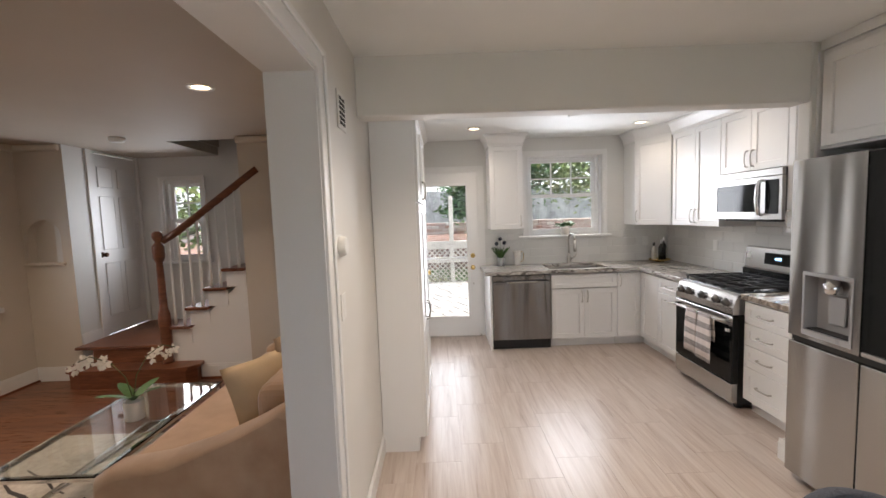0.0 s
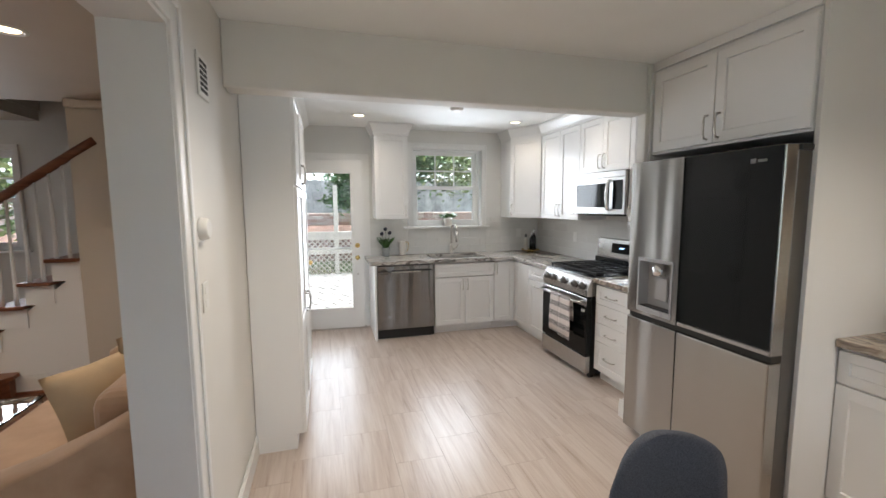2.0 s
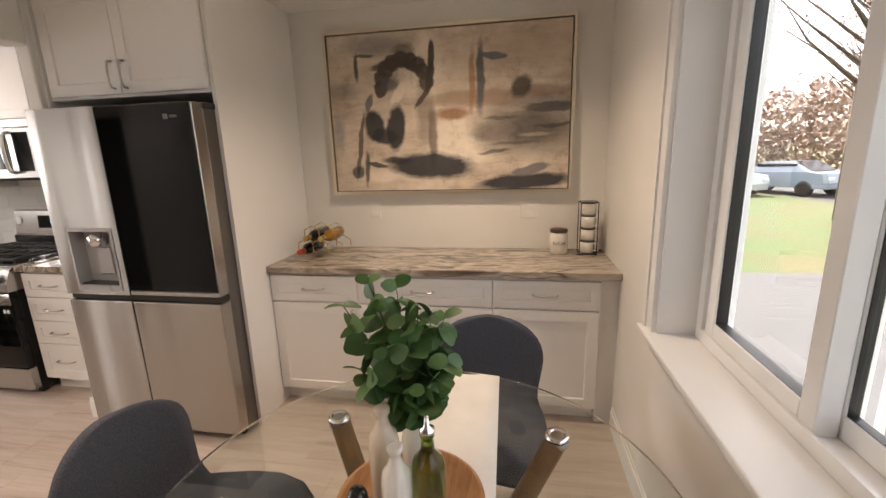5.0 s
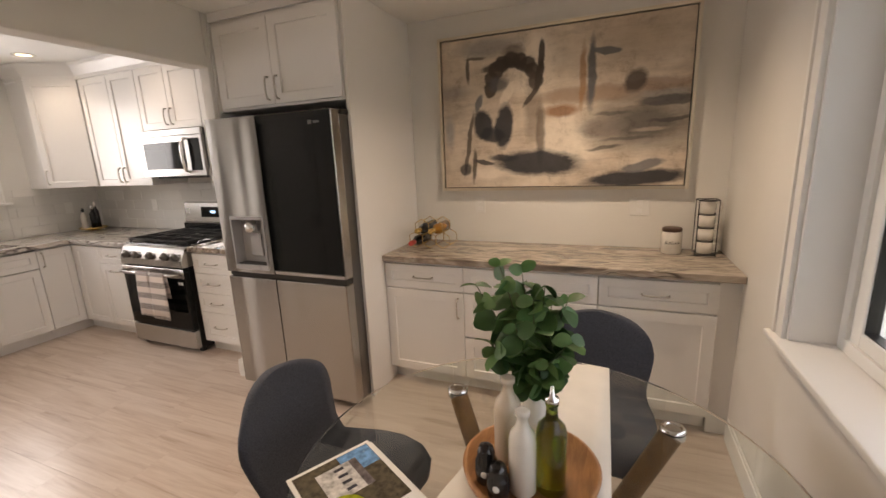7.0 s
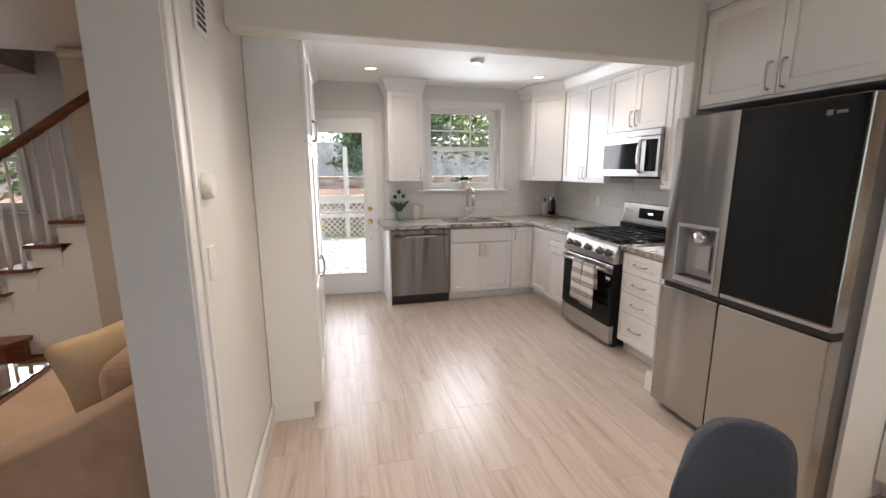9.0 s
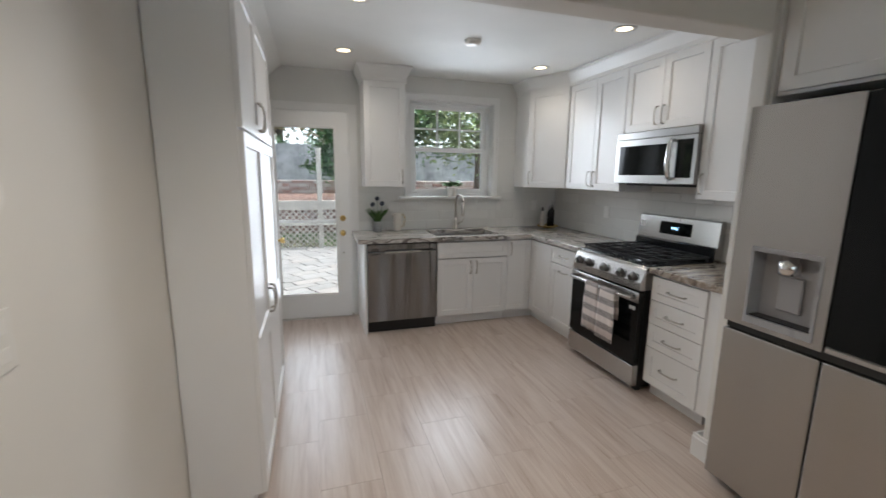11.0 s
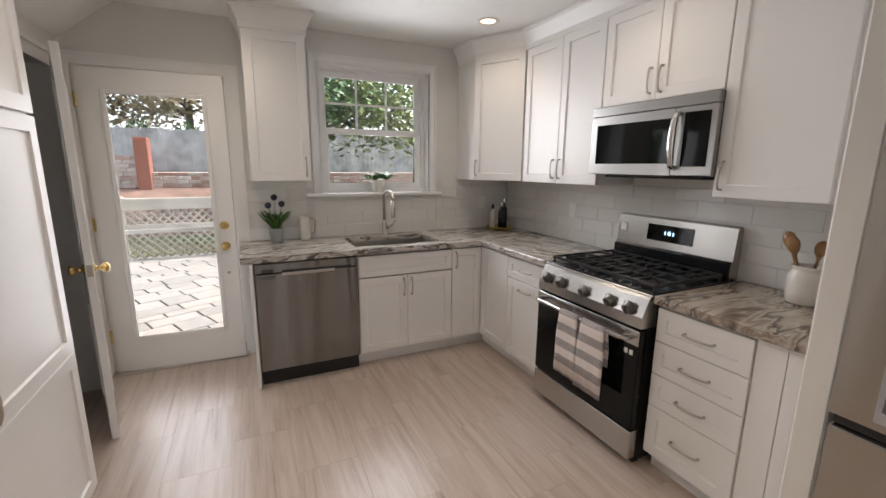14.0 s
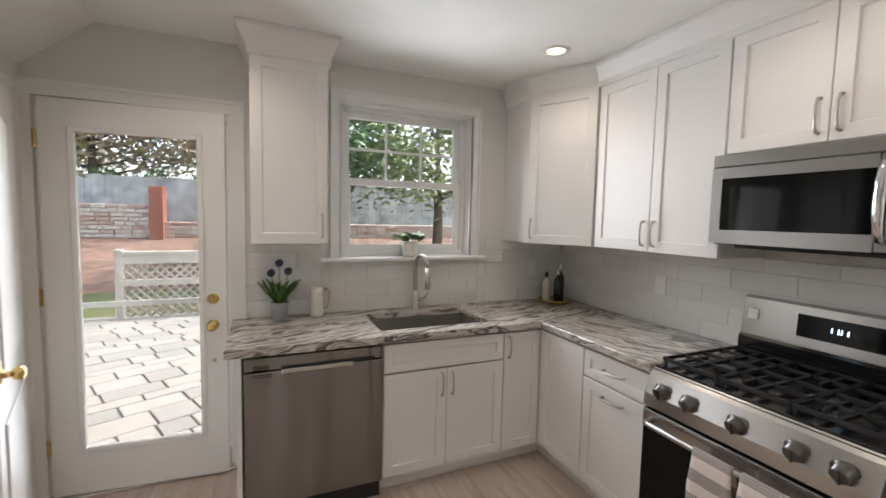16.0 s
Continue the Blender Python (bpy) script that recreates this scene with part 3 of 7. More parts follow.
def stove():
    s = thing("gas_stove", "stainless steel gas stove with black oven door", "stove", pose(2.70, 4.032, 0, 0, 0, -90))
    w = 0.775
    part("body", boxes((0.004, w - 0.004, 0.05, 0.70, 0.03, 0.90)), M_black, s)
    part("drawer", boxes((0.004, w - 0.004, 0.0, 0.05, 0.045, 0.20), bevel=0.005, seg=2), M_steel_h, s)
    door = part("oven_door", boxes((0.004, w - 0.004, 0.0, 0.05, 0.21, 0.735), bevel=0.006, seg=2), M_blackglass, s, "black glass oven door")
    part("top_band", boxes((0.006, w - 0.006, -0.004, 0.0, 0.655, 0.73), bevel=0.0015), M_steel_h, door, "steel band on the oven door")
    for lx in (w - 0.085, w - 0.055):
        part("label", boxes((lx, lx + 0.02, -0.0015, 0.001, 0.60, 0.625)), M_plastic, door, "small white sticker")
    bar = bmesh.new()
    tube(bar, [(0.05, -0.004, 0.69), (0.055, -0.045, 0.692), (0.08, -0.055, 0.692), (w / 2, -0.058, 0.692), (w - 0.08, -0.055, 0.692), (w - 0.055, -0.045, 0.692), (w - 0.05, -0.004, 0.69)], 0.012, 12)
    part("handle", bar, M_steel_h, door, "steel bar handle")
    # sloping knob panel
    kp = bmesh.new()
    sec = [(0.0, 0.745), (0.0, 0.80), (0.035, 0.885), (0.06, 0.905), (0.10, 0.905), (0.10, 0.745)]
    a = [kp.verts.new((0.003, y, z)) for y, z in sec]
    b = [kp.verts.new((w - 0.003, y, z)) for y, z in sec]
    kp.faces.new(a)
    kp.faces.new(b[::-1])
    for i in range(6):
        kp.faces.new((a[i], b[i], b[(i + 1) % 6], a[(i + 1) % 6]))
    panel = part("knob_panel", kp, M_steel_h, s)
    for i, kx in enumerate((0.085, 0.205, w / 2, w - 0.205, w - 0.085)):
        kb = bmesh.new()
        lathe(kb, [(0.034, 0), (0.034, 0.006), (0.027, 0.008), (0.026, 0.032), (0.022, 0.036)], 24)
        quad_box(kb, -0.0035, 0.0035, -0.024, 0.024, 0.034, 0.042)
        part("knob", kb, M_knob, panel, "", pose(kx, 0.012, 0.835, 112, 0, 0))
    part("cooktop", boxes((0.002, w - 0.002, 0.06, 0.63, 0.895, 0.915), bevel=0.004), M_blackgloss, s, "black enamel cooktop")
    for i in range(3):
        g = bmesh.new()
        x0 = 0.02 + i * 0.247
        x1 = x0 + 0.24
        zt = 0.95
        bars = [((x0, 0.09, zt), (x1, 0.09, zt)), ((x0, 0.60, zt), (x1, 0.60, zt)), ((x0, 0.09, zt), (x0, 0.60, zt)), ((x1, 0.09, zt), (x1, 0.60, zt)),
                ((x0, 0.345, zt), (x1, 0.345, zt)), (((x0 + x1) / 2, 0.09, zt), ((x0 + x1) / 2, 0.60, zt)),
                ((x0, 0.215, zt), (x1, 0.215, zt)), ((x0, 0.475, zt), (x1, 0.475, zt)),
                ((x0 + 0.06, 0.14, zt), (x0 + 0.06, 0.29, zt)), ((x1 - 0.06, 0.40, zt), (x1 - 0.06, 0.55, zt))]
        for p, q in bars:
            hx, hy = (0.0, 0.006) if p[1] == q[1] else (0.006, 0.0)
            quad_box(g, p[0] - hx, q[0] + hx, p[1] - hy, q[1] + hy, zt - 0.014, zt)
        for lx in (x0 + 0.006, x1 - 0.006):
            for ly in (0.096, 0.594):
                quad_box(g, lx - 0.006, lx + 0.006, ly - 0.006, ly + 0.006, 0.913, zt - 0.01)
        part("grate", g, M_iron, s, "black cast-iron grate")
    for bx, by in ((0.14, 0.21), (0.14, 0.48), (w / 2, 0.345), (w - 0.14, 0.21), (w - 0.14, 0.48)):
        c = bmesh.new()
        lathe(c, [(0.05, 0), (0.05, 0.008), (0.036, 0.012), (0.036, 0.02), (0.03, 0.023)], 20, (bx, by, 0.914))
        part("burner", c, M_iron, s)
    # back guard
    bg = bmesh.new()
    sec = [(0.63, 0.905), (0.63, 1.0), (0.645, 1.012), (0.66, 1.19), (0.69, 1.20), (0.705, 1.19), (0.705, 0.905)]
    a = [bg.verts.new((0.004, y, z)) for y, z in sec]
    b = [bg.verts.new((w - 0.004, y, z)) for y, z in sec]
    bg.faces.new(a)
    bg.faces.new(b[::-1])
    for i in range(len(sec)):
        bg.faces.new((a[i], b[i], b[(i + 1) % len(sec)], a[(i + 1) % len(sec)]))
    guard = part("back_guard", bg, M_steel_h, s)
    part("lower_strip", boxes((0.006, w - 0.006, 0.622, 0.632, 0.908, 1.0), bevel=0.002), M_blackgloss, guard, "black lower strip")
    part("display", boxes((0.235, 0.54, -0.003, 0.006, -0.05, 0.05), bevel=0.002), M_blackglass, guard, "black clock display", pose(0, 0.651, 1.105, -4.8, 0, 0))
    part("label_plate", boxes((0.03, 0.075, -0.002, 0.004, -0.03, 0.02)), M_plastic, guard, "", pose(0, 0.65, 1.12, -4.8, 0, 0))
    dg = bmesh.new()
    for k, dx in enumerate((0.0, 0.022, 0.032, 0.054)):
        quad_box(dg, 0.36 + dx, 0.363 + dx, -0.0045, -0.003, -0.008, 0.012)
    part("clock_digits", dg, M_digit, guard, "pale blue clock digits", pose(0, 0.651, 1.105, -4.8, 0, 0))
    for lx in (0.04, w - 0.04):
        part("foot", boxes((lx - 0.02, lx + 0.02, 0.06, 0.1, 0, 0.032)), M_black, s)
    return s


M_knob = Mat("dark_steel_knob", (0.16, 0.155, 0.15), 0.3, 1.0).m
M_blackgloss = Mat("black_enamel", (0.01, 0.01, 0.011), 0.16).m
_dm = Mat("display_glow", (0.2, 0.4, 0.6), 0.5)
_dm.b.inputs["Emission Color"].default_value = (0.4, 0.7, 1, 1)
_dm.b.inputs["Emission Strength"].default_value = 2.0
M_digit = _dm.m
stove()

# ---- microwave ----


def microwave():
    m = thing("microwave_oven", "stainless steel microwave oven hung under a wall cabinet", "microwave", pose(3.03, 4.012, 1.445, 0, 0, -90))
    w, h = 0.775, 0.405
    part("body", boxes((0.003, w - 0.003, 0.03, 0.40, 0.01, h), bevel=0.004), M_black, m)
    part("top_vent", boxes((0.0, w, 0.0, 0.03, h - 0.055, h), bevel=0.004), M_steel_m, m)
    part("front_frame", boxes((0.0, 0.56, 0.0, 0.03, 0.015, 0.075), (0.0, 0.045, 0.0, 0.03, 0.075, h - 0.058), (0.045, 0.56, 0.0, 0.03, h - 0.105, h - 0.058)), M_steel_m, m)
    part("door_window", boxes((0.045, 0.56, 0.003, 0.03, 0.075, h - 0.105)), M_blackglass, m, "dark glass door window")
    part("control_panel", boxes((0.562, w, 0.0, 0.03, 0.015, h - 0.058), bevel=0.003), M_steel_m, m)
    part("keypad", boxes((0.615, w - 0.03, -0.002, 0.002, 0.06, h - 0.085)), M_blackglass, m, "black keypad")
    hb = bmesh.new()
    tube(hb, [(0.585, 0.0, 0.05), (0.585, -0.03, 0.06), (0.585, -0.042, 0.12), (0.585, -0.045, 0.18), (0.585, -0.042, 0.25), (0.585, -0.03, 0.31), (0.585, 0.0, 0.32)], [0.012, 0.015, 0.017, 0.018, 0.017, 0.015, 0.012], 12)
    part("handle", hb, M_chrome, m, "curved chrome handle")
    part("underside_grille", boxes((0.08, w - 0.08, 0.06, 0.36, -0.004, 0.012)), M_gap, m)


microwave()

# ---- kitchen window, back door, trims ----


def frame_rect(x0, x1, z0, z1, w, y0, y1, bottom=True):
    """Four bars round a rectangle; w is their width, laid inwards."""
    b = [(x0, x0 + w, y0, y1, z0, z1), (x1 - w, x1, y0, y1, z0, z1), (x0 + w, x1 - w, y0, y1, z1 - w, z1)]
    if bottom:
        b.append((x0 + w, x1 - w, y0, y1, z0, z0 + w))
    return b


def pane(name, x0, x1, z0, z1, y, parent, m=None):
    p = part(name, boxes((x0, x1, y, y + 0.004, z0, z1)), M_glass, parent, "clear glass pane", m)
    p.visible_shadow = False
    return p


def sash_window(name, label, x0, x1, z0, z1, y, cols=3, rows=2, grid=True, m=None):
    """A double-hung window; the room lies towards -y."""
    w = thing(name, label, "window", m, kind="structure")
    zm = (z0 + z1) / 2 - 0.01
    part("window_frame", boxes(*frame_rect(x0, x1, z0, z1, 0.035, y - 0.01, y + 0.09)), M_vinyl, w)
    up = part("upper_sash", boxes(*frame_rect(x0 + 0.035, x1 - 0.035, zm - 0.01, z1 - 0.035, 0.04, y + 0.04, y + 0.08)), M_vinyl, w)
    lo = part("lower_sash", boxes(*frame_rect(x0 + 0.035, x1 - 0.035, z0 + 0.035, zm + 0.035, 0.045, y, y + 0.038), bevel=0.002), M_vinyl, w)
    a0, a1, c0, c1 = x0 + 0.075, x1 - 0.075, zm + 0.03, z1 - 0.075
    pane("pane", a0, a1, c0, c1, y + 0.058, up)
    pane("pane", x0 + 0.08, x1 - 0.08, z0 + 0.08, zm - 0.01, y + 0.017, lo)
    if grid:
        for i in range(1, cols):
            gx = a0 + (a1 - a0) * i / cols
            part("glazing_bar", boxes((gx - 0.009, gx + 0.009, y + 0.05, y + 0.057, c0, c1)), M_vinyl, up)
        for i in range(1, rows):
            gz = c0 + (c1 - c0) * i / rows
            part("glazing_bar", boxes((a0, a1, y + 0.049, y + 0.0565, gz - 0.009, gz + 0.009)), M_vinyl, up)
    return w


def casing(name, x0, x1, z0, z1, y, w=0.07, t=0.018, bottom=False, m=None, label="white painted window casing"):
    bm = boxes(*frame_rect(x0 - w, x1 + w, z0 - (w if bottom else 0), z1 + w, w, y - t, y, bottom), *frame_rect(x0 - w, x1 + w, z0 - (w if bottom else 0), z1 + w, 0.018, y - t - 0.008, y - t, bottom))
    return solid(name, bm, M_trim, label, "trim", m, kind="structure")


sash_window("window_1", "white double-hung window with a gridded upper sash", 1.622, 2.558, 1.27, 2.283, YN + 0.10)
structure("window_reveal", boxes((1.612, 1.624, YN, YN + 0.11, 1.27, 2.283), (2.556, 2.568, YN, YN + 0.11, 1.27, 2.283), (1.624, 2.556, YN, YN + 0.11, 2.272, 2.284)), M_trim, "white painted window reveal", "trim")
casing("window_casing", 1.612, 2.568, 1.272, 2.284, YN, 0.06)
structure("window_sill", boxes((1.49, 2.67, YN - 0.06, YN + 0.12, 1.247, 1.271), bevel=0.006, seg=2), M_trim, "white painted window sill", "sill")

# back door: leaf with a tall glass light, brass hardware
door = thing("door_1", "white back door with a tall glass pane, slightly ajar", "door", pose(0.128, 5.49, 0, 0, 0, -4.4) @ pose(-0.128, -5.49, 0), kind="structure")
part("leaf", boxes((0.13, 0.27, 5.47, 5.515, 0.02, 2.095), (0.84, 0.965, 5.47, 5.515, 0.02, 2.095), (0.27, 0.84, 5.47, 5.515, 0.02, 0.262), (0.27, 0.84, 5.47, 5.515, 1.95, 2.095)), M_trim, door, "white painted door leaf")
part("glazing_bead", boxes(*frame_rect(0.255, 0.855, 0.25, 1.965, 0.028, 5.458, 5.47), bevel=0.004), M_trim, door)
pane("pane", 0.27, 0.84, 0.262, 1.95, 5.49, door)


def knob_at(parent, x, y, z, mat, r=0.026, m=None, name="door_knob"):
    bm = bmesh.new()
    lathe(bm, [(0.03, 0), (0.03, 0.005), (0.012, 0.008), (0.011, 0.03), (r * 0.8, 0.036), (r, 0.048), (r * 0.9, 0.06), (r * 0.4, 0.067)], 20)
    return part(name, bm, mat, parent, "", m or pose(x, y, z, 90, 0, 0))


knob_at(door, 0.895, 5.47, 0.905, M_brass)
_db = bmesh.new()
lathe(_db, [(0.03, 0), (0.03, 0.006), (0.022, 0.012), (0.02, 0.016)], 20)
quad_box(_db, -0.004, 0.004, -0.015, 0.015, 0.014, 0.03)
part("deadbolt", _db, M_brass, door, "brass deadbolt", pose(0.897, 5.47, 1.057, 90, 0, 0))
_lk = bmesh.new()
lathe(_lk, [(0.011, 0), (0.011, 0.006), (0.006, 0.008)], 14)
part("lock_button", _lk, M_nickel, door, "", pose(0.897, 5.47, 0.70, 90, 0, 0))
for _z in (0.25, 1.05, 1.85):
    part("hinge", boxes((0.112, 0.128, 5.462, 5.474, _z, _z + 0.09), bevel=0.003), M_brass, door)
structure("door_frame", boxes((0.10, 0.125, YN - 0.004, 5.74, 0, 2.115), (0.97, 0.99, YN - 0.004, 5.74, 0, 2.115), (0.125, 0.97, YN - 0.004, 5.74, 2.098, 2.115)), M_trim, "white painted door frame", "trim")
casing("door_casing", 0.105, 0.985, 0.0, 2.11, YN, 0.075, label="white painted door casing")
structure("threshold", boxes((0.1, 0.99, 5.44, 5.8, -0.004, 0.016), bevel=0.004), M_nickel, "metal door threshold", "threshold")
# storm door outside
storm = thing("storm_door", "white aluminium storm door with a crossbar", "door", pose(0, 0, 0))
part("frame", boxes(*frame_rect(0.127, 0.968, 0.017, 2.095, 0.06, 5.69, 5.72)), M_vinyl, storm)
part("crossbar", boxes((0.187, 0.908, 5.695, 5.715, 0.985, 1.015)), M_vinyl, storm)

# side doorway with an open door; stairwell walls behind coloured dark for its shade
structure("side_door_casing", boxes((XW, XW + 0.018, 4.10, 4.17, 0, 2.05), (XW, XW + 0.02, 4.10, 5.37, 2.05, 2.12), (XW, XW + 0.018, 5.30, 5.37, 0, 2.05), (XW + 0.018, XW + 0.04, 4.09, 5.38, 2.115, 2.14)), M_trim, "white painted casing of the side doorway", "trim")
structure("stairwell_wall", boxes((-1.0, -0.98, 4.1, 5.5, -0.1, 2.6), (-1.0, -0.12, 4.08, 4.1, -0.1, 2.6), (-1.0, -0.12, 5.5, 5.52, -0.1, 2.6), (-1.0, -0.12, 4.1, 5.5, 2.4, 2.42), (-1.0, -0.12, 4.1, 5.5, -0.12, -0.1)), painted("stairwell_shade", (0.25, 0.23, 0.21), 0.7), "stairwell walls, coloured dark for the shade", "wall")
leaf = thing("door_2", "white side door standing open", "door", pose(0.075, 5.345, 0.012, 0, 0, -math.degrees(math.atan2(0.765, 0.235))), kind="structure")
part("leaf", boxes((0, 0.80, -0.018, 0.018, 0.0, 2.03), bevel=0.003), M_trim, leaf)
for _zz in ((0.22, 0.75), (0.95, 1.88)):
    for _s in (-1, 1):
        part("panel", boxes((0.12, 0.68, min(_s * 0.018, _s * 0.026), max(_s * 0.018, _s * 0.026), *_zz), bevel=0.006), M_trim, leaf)
knob_at(leaf, 0, 0, 0, M_brass, m=pose(0.74, -0.018, 0.95, 90, 0, 0))
knob_at(leaf, 0, 0, 0, M_brass, m=pose(0.74, 0.018, 0.95, -90, 0, 0))
part("latch_plate", boxes((0.8, 0.8025, -0.012, 0.012, 0.92, 0.98)), M_nickel, leaf)

# ---- sink and tap ----
M_sink = steel("sink_steel", (0.58, 0.56, 0.53), 0.3, (30, 30, 30))
sink = thing("sink", "stainless steel undermount sink in the worktop", "sink", pose(0, 0, 0))
part("bowl", boxes((1.735, 1.75, 4.95, 5.38, 0.66, 0.878), (2.435, 2.45, 4.95, 5.38, 0.66, 0.878), (1.75, 2.435, 4.945, 4.965, 0.66, 0.878), (1.75, 2.435, 5.365, 5.38, 0.66, 0.878), (1.75, 2.435, 4.965, 5.365, 0.66, 0.672)), M_sink, sink)
_dr = bmesh.new()
lathe(_dr, [(0.045, 0), (0.045, 0.004), (0.03, 0.003)], 20, (2.09, 5.2, 0.672))
part("drain", _dr, M_chrome, sink)
tap = thing("kitchen_tap", "brushed steel pull-down kitchen tap", "tap", pose(2.12, 5.435, 0.912, 0, 0, 0))
_tb = bmesh.new()
lathe(_tb, [(0.027, 0), (0.027, 0.006), (0.022, 0.01), (0.022, 0.09), (0.019, 0.095), (0.015, 0.13)], 20)
tube(_tb, [(0, 0, 0.1), (0, 0, 0.30)] + [(0.062 * (1 - math.cos(a)) * 0.25, -0.075 * (1 - math.cos(a)), 0.30 + 0.078 * math.sin(a)) for a in [math.pi * k / 8 for k in range(1, 9)]], 0.0135, 12)
part("spout", _tb, M_nickel, tap)
_th = bmesh.new()
tube(_th, [(0.031, -0.15, 0.305), (0.031, -0.15, 0.22), (0.031, -0.15, 0.16)], [0.016, 0.018, 0.019], 14)
part("spray_head", _th, M_nickel, tap)
_tl = bmesh.new()
tube(_tl, [(0.015, 0, 0.06), (0.055, 0, 0.065)], 0.014, 12)
tube(_tl, [(0.052, 0, 0.066), (0.075, -0.01, 0.085), (0.095, -0.02, 0.125)], [0.009, 0.007, 0.006], 10)
part("lever", _tl, M_nickel, tap)

# ---- baseboards ----


def skirting(name, x0, x1, y0, y1, h=0.13):
    """A board along a wall with a small moulded top; the thin side is its thickness."""
    bm = boxes((x0, x1, y0, y1, 0, h - 0.02))
    dx, dy = x1 - x0, y1 - y0
    ix, iy = (dx * 0.3, 0) if dx < dy else (0, dy * 0.3)
    quad_box(bm, x0 + ix, x1 - ix, y0 + iy, y1 - iy, h - 0.02, h)
    return structure(name, bm, M_trim, "white painted baseboard", "baseboard")


skirting("baseboard", XW, XW + 0.016, 1.73, 2.862)
skirting("baseboard", XW + 0.4, 2.86, YS, YS + 0.016)
skirting("baseboard", 2.552, 2.57, 2.495, 2.627)
skirting("baseboard", 2.57, 2.77, 2.611, 2.627)

# cased edge of the opening to the living room
_oc = boxes((XW, XW + 0.016, 1.715, 1.80, 0, 2.22), (XW, XW + 0.016, YS, 1.715, 2.135, 2.22), (XW + 0.016, XW + 0.026, 1.776, 1.80, 0, 2.22), (XW + 0.016, XW + 0.026, YS, 1.776, 2.196, 2.22), bevel=0.003)
structure("opening_casing", _oc, M_trim, "white painted casing round the wide opening", "trim")
structure("opening_lining", boxes((-0.125, XW + 0.004, 1.708, 1.722, 0, 2.135), (-0.125, XW + 0.004, YS, 1.708, 2.122, 2.135)), M_trim, "white painted lining of the wide opening", "trim")

# small fittings on the wall
vent = thing("wall_vent", "small white wall vent with dark slots", "vent", pose(XW, 2.10, 1.985, 0, 0, 90))
part("plate", boxes((-0.075, 0.075, -0.008, 0, 0, 0.17), bevel=0.003), M_plastic, vent)
for _i in range(6):
    for _k in range(2):
        part("slot", boxes((-0.05 + _k * 0.055, -0.005 + _k * 0.055, -0.0095, -0.008, 0.022 + _i * 0.022, 0.036 + _i * 0.022)), M_gap, vent)
th = thing("thermostat", "round white thermostat on the wall", "thermostat", pose(XW, 1.935, 1.465, 0, 0, 90))
_tm = bmesh.new()
lathe(_tm, [(0.045, 0), (0.045, 0.012), (0.04, 0.03), (0.034, 0.036)], 28)
part("dial", _tm, M_plastic, th, "", pose(0, 0, 0, 90, 0, 0))
part("back_plate", boxes((-0.05, 0.05, -0.004, 0, -0.05, 0.05), bevel=0.002), M_plastic, th)


def outlet(x, y, z, rz, label="white wall outlet plate", w=0.075):
    o = thing("outlet", label, "outlet", pose(x, y, z, 0, 0, rz), "outlets")
    part("plate", boxes((-w / 2, w / 2, -0.006, 0, -0.058, 0.058), bevel=0.002), M_plastic, o)
    for k in (-1, 1):
        part("socket", boxes((-0.017, 0.017, -0.008, -0.006, k * 0.026 - 0.014, k * 0.026 + 0.014), bevel=0.001), M_trim, o)
    return o


outlet(XE, 1.0, 1.18, -90)
outlet(XE, -0.047, 1.175, -90, "white double switch plate on the wall", 0.115)
_sw = outlet(XW, 1.95, 1.2, 90)
detector = thing("smoke_detector", "round white smoke detector on the ceiling", "smoke detector", pose(1.815, 4.22, ZK))
_sd = bmesh.new()
lathe(_sd, [(0.065, 0), (0.065, -0.012), (0.055, -0.03), (0.03, -0.034)], 28)
part("case", _sd, M_plastic, detector)

# ---- dining window ----
dw = thing("window_2", "wide white sliding window above a deep sill", "window", pose(0, 0, 0), kind="structure")
_y0, _y1 = YS - 0.25, YS - 0.14
part("window_frame", boxes(*frame_rect(-0.1, 2.31, 0.80, 2.25, 0.055, _y0, _y1)), M_vinyl, dw)
_mid = 1.66
part("sash", boxes(*frame_rect(_mid, 2.255, 0.855, 2.195, 0.06, _y0 + 0.045, _y1 - 0.012), bevel=0.003), M_vinyl, dw)
part("sash", boxes(*frame_rect(-0.045, _mid + 0.06, 0.855, 2.195, 0.06, _y0 + 0.004, _y0 + 0.042), bevel=0.003), M_vinyl, dw)
part("seal", boxes(*frame_rect(_mid + 0.056, 2.199, 0.911, 2.139, 0.006, _y0 + 0.05, _y1 - 0.02)), M_black, dw)
part("seal", boxes(*frame_rect(0.011, _mid + 0.004, 0.911, 2.139, 0.006, _y0 + 0.01, _y0 + 0.036)), M_black, dw)
part("track", boxes((-0.045, 2.255, _y1 - 0.01, _y1 + 0.0, 0.855, 0.868)), M_vinyl, dw)
pane("pane", _mid + 0.06, 2.195, 0.915, 2.135, _y0 + 0.06, dw)
pane("pane", 0.015, _mid, 0.915, 2.135, _y0 + 0.02, dw)
structure("window_sill", boxes((-0.1, 2.41, YS - 0.14, YS + 0.045, 0.80, 0.825), bevel=0.006, seg=2), M_trim, "deep white painted window sill", "sill")
casing("window_casing", -0.1, 2.31, 0.825, 2.25, 0, 0.075, 0.018, m=pose(0, YS, 0, 0, 0, 0) @ Matrix.Diagonal((1, -1, 1, 1)))
structure("window_reveal", boxes((2.298, 2.311, YS - 0.14, YS, 0.825, 2.25), (-0.1, 2.298, YS - 0.14, YS, 2.238, 2.251)), M_trim, "white painted reveal of the wide window", "trim")

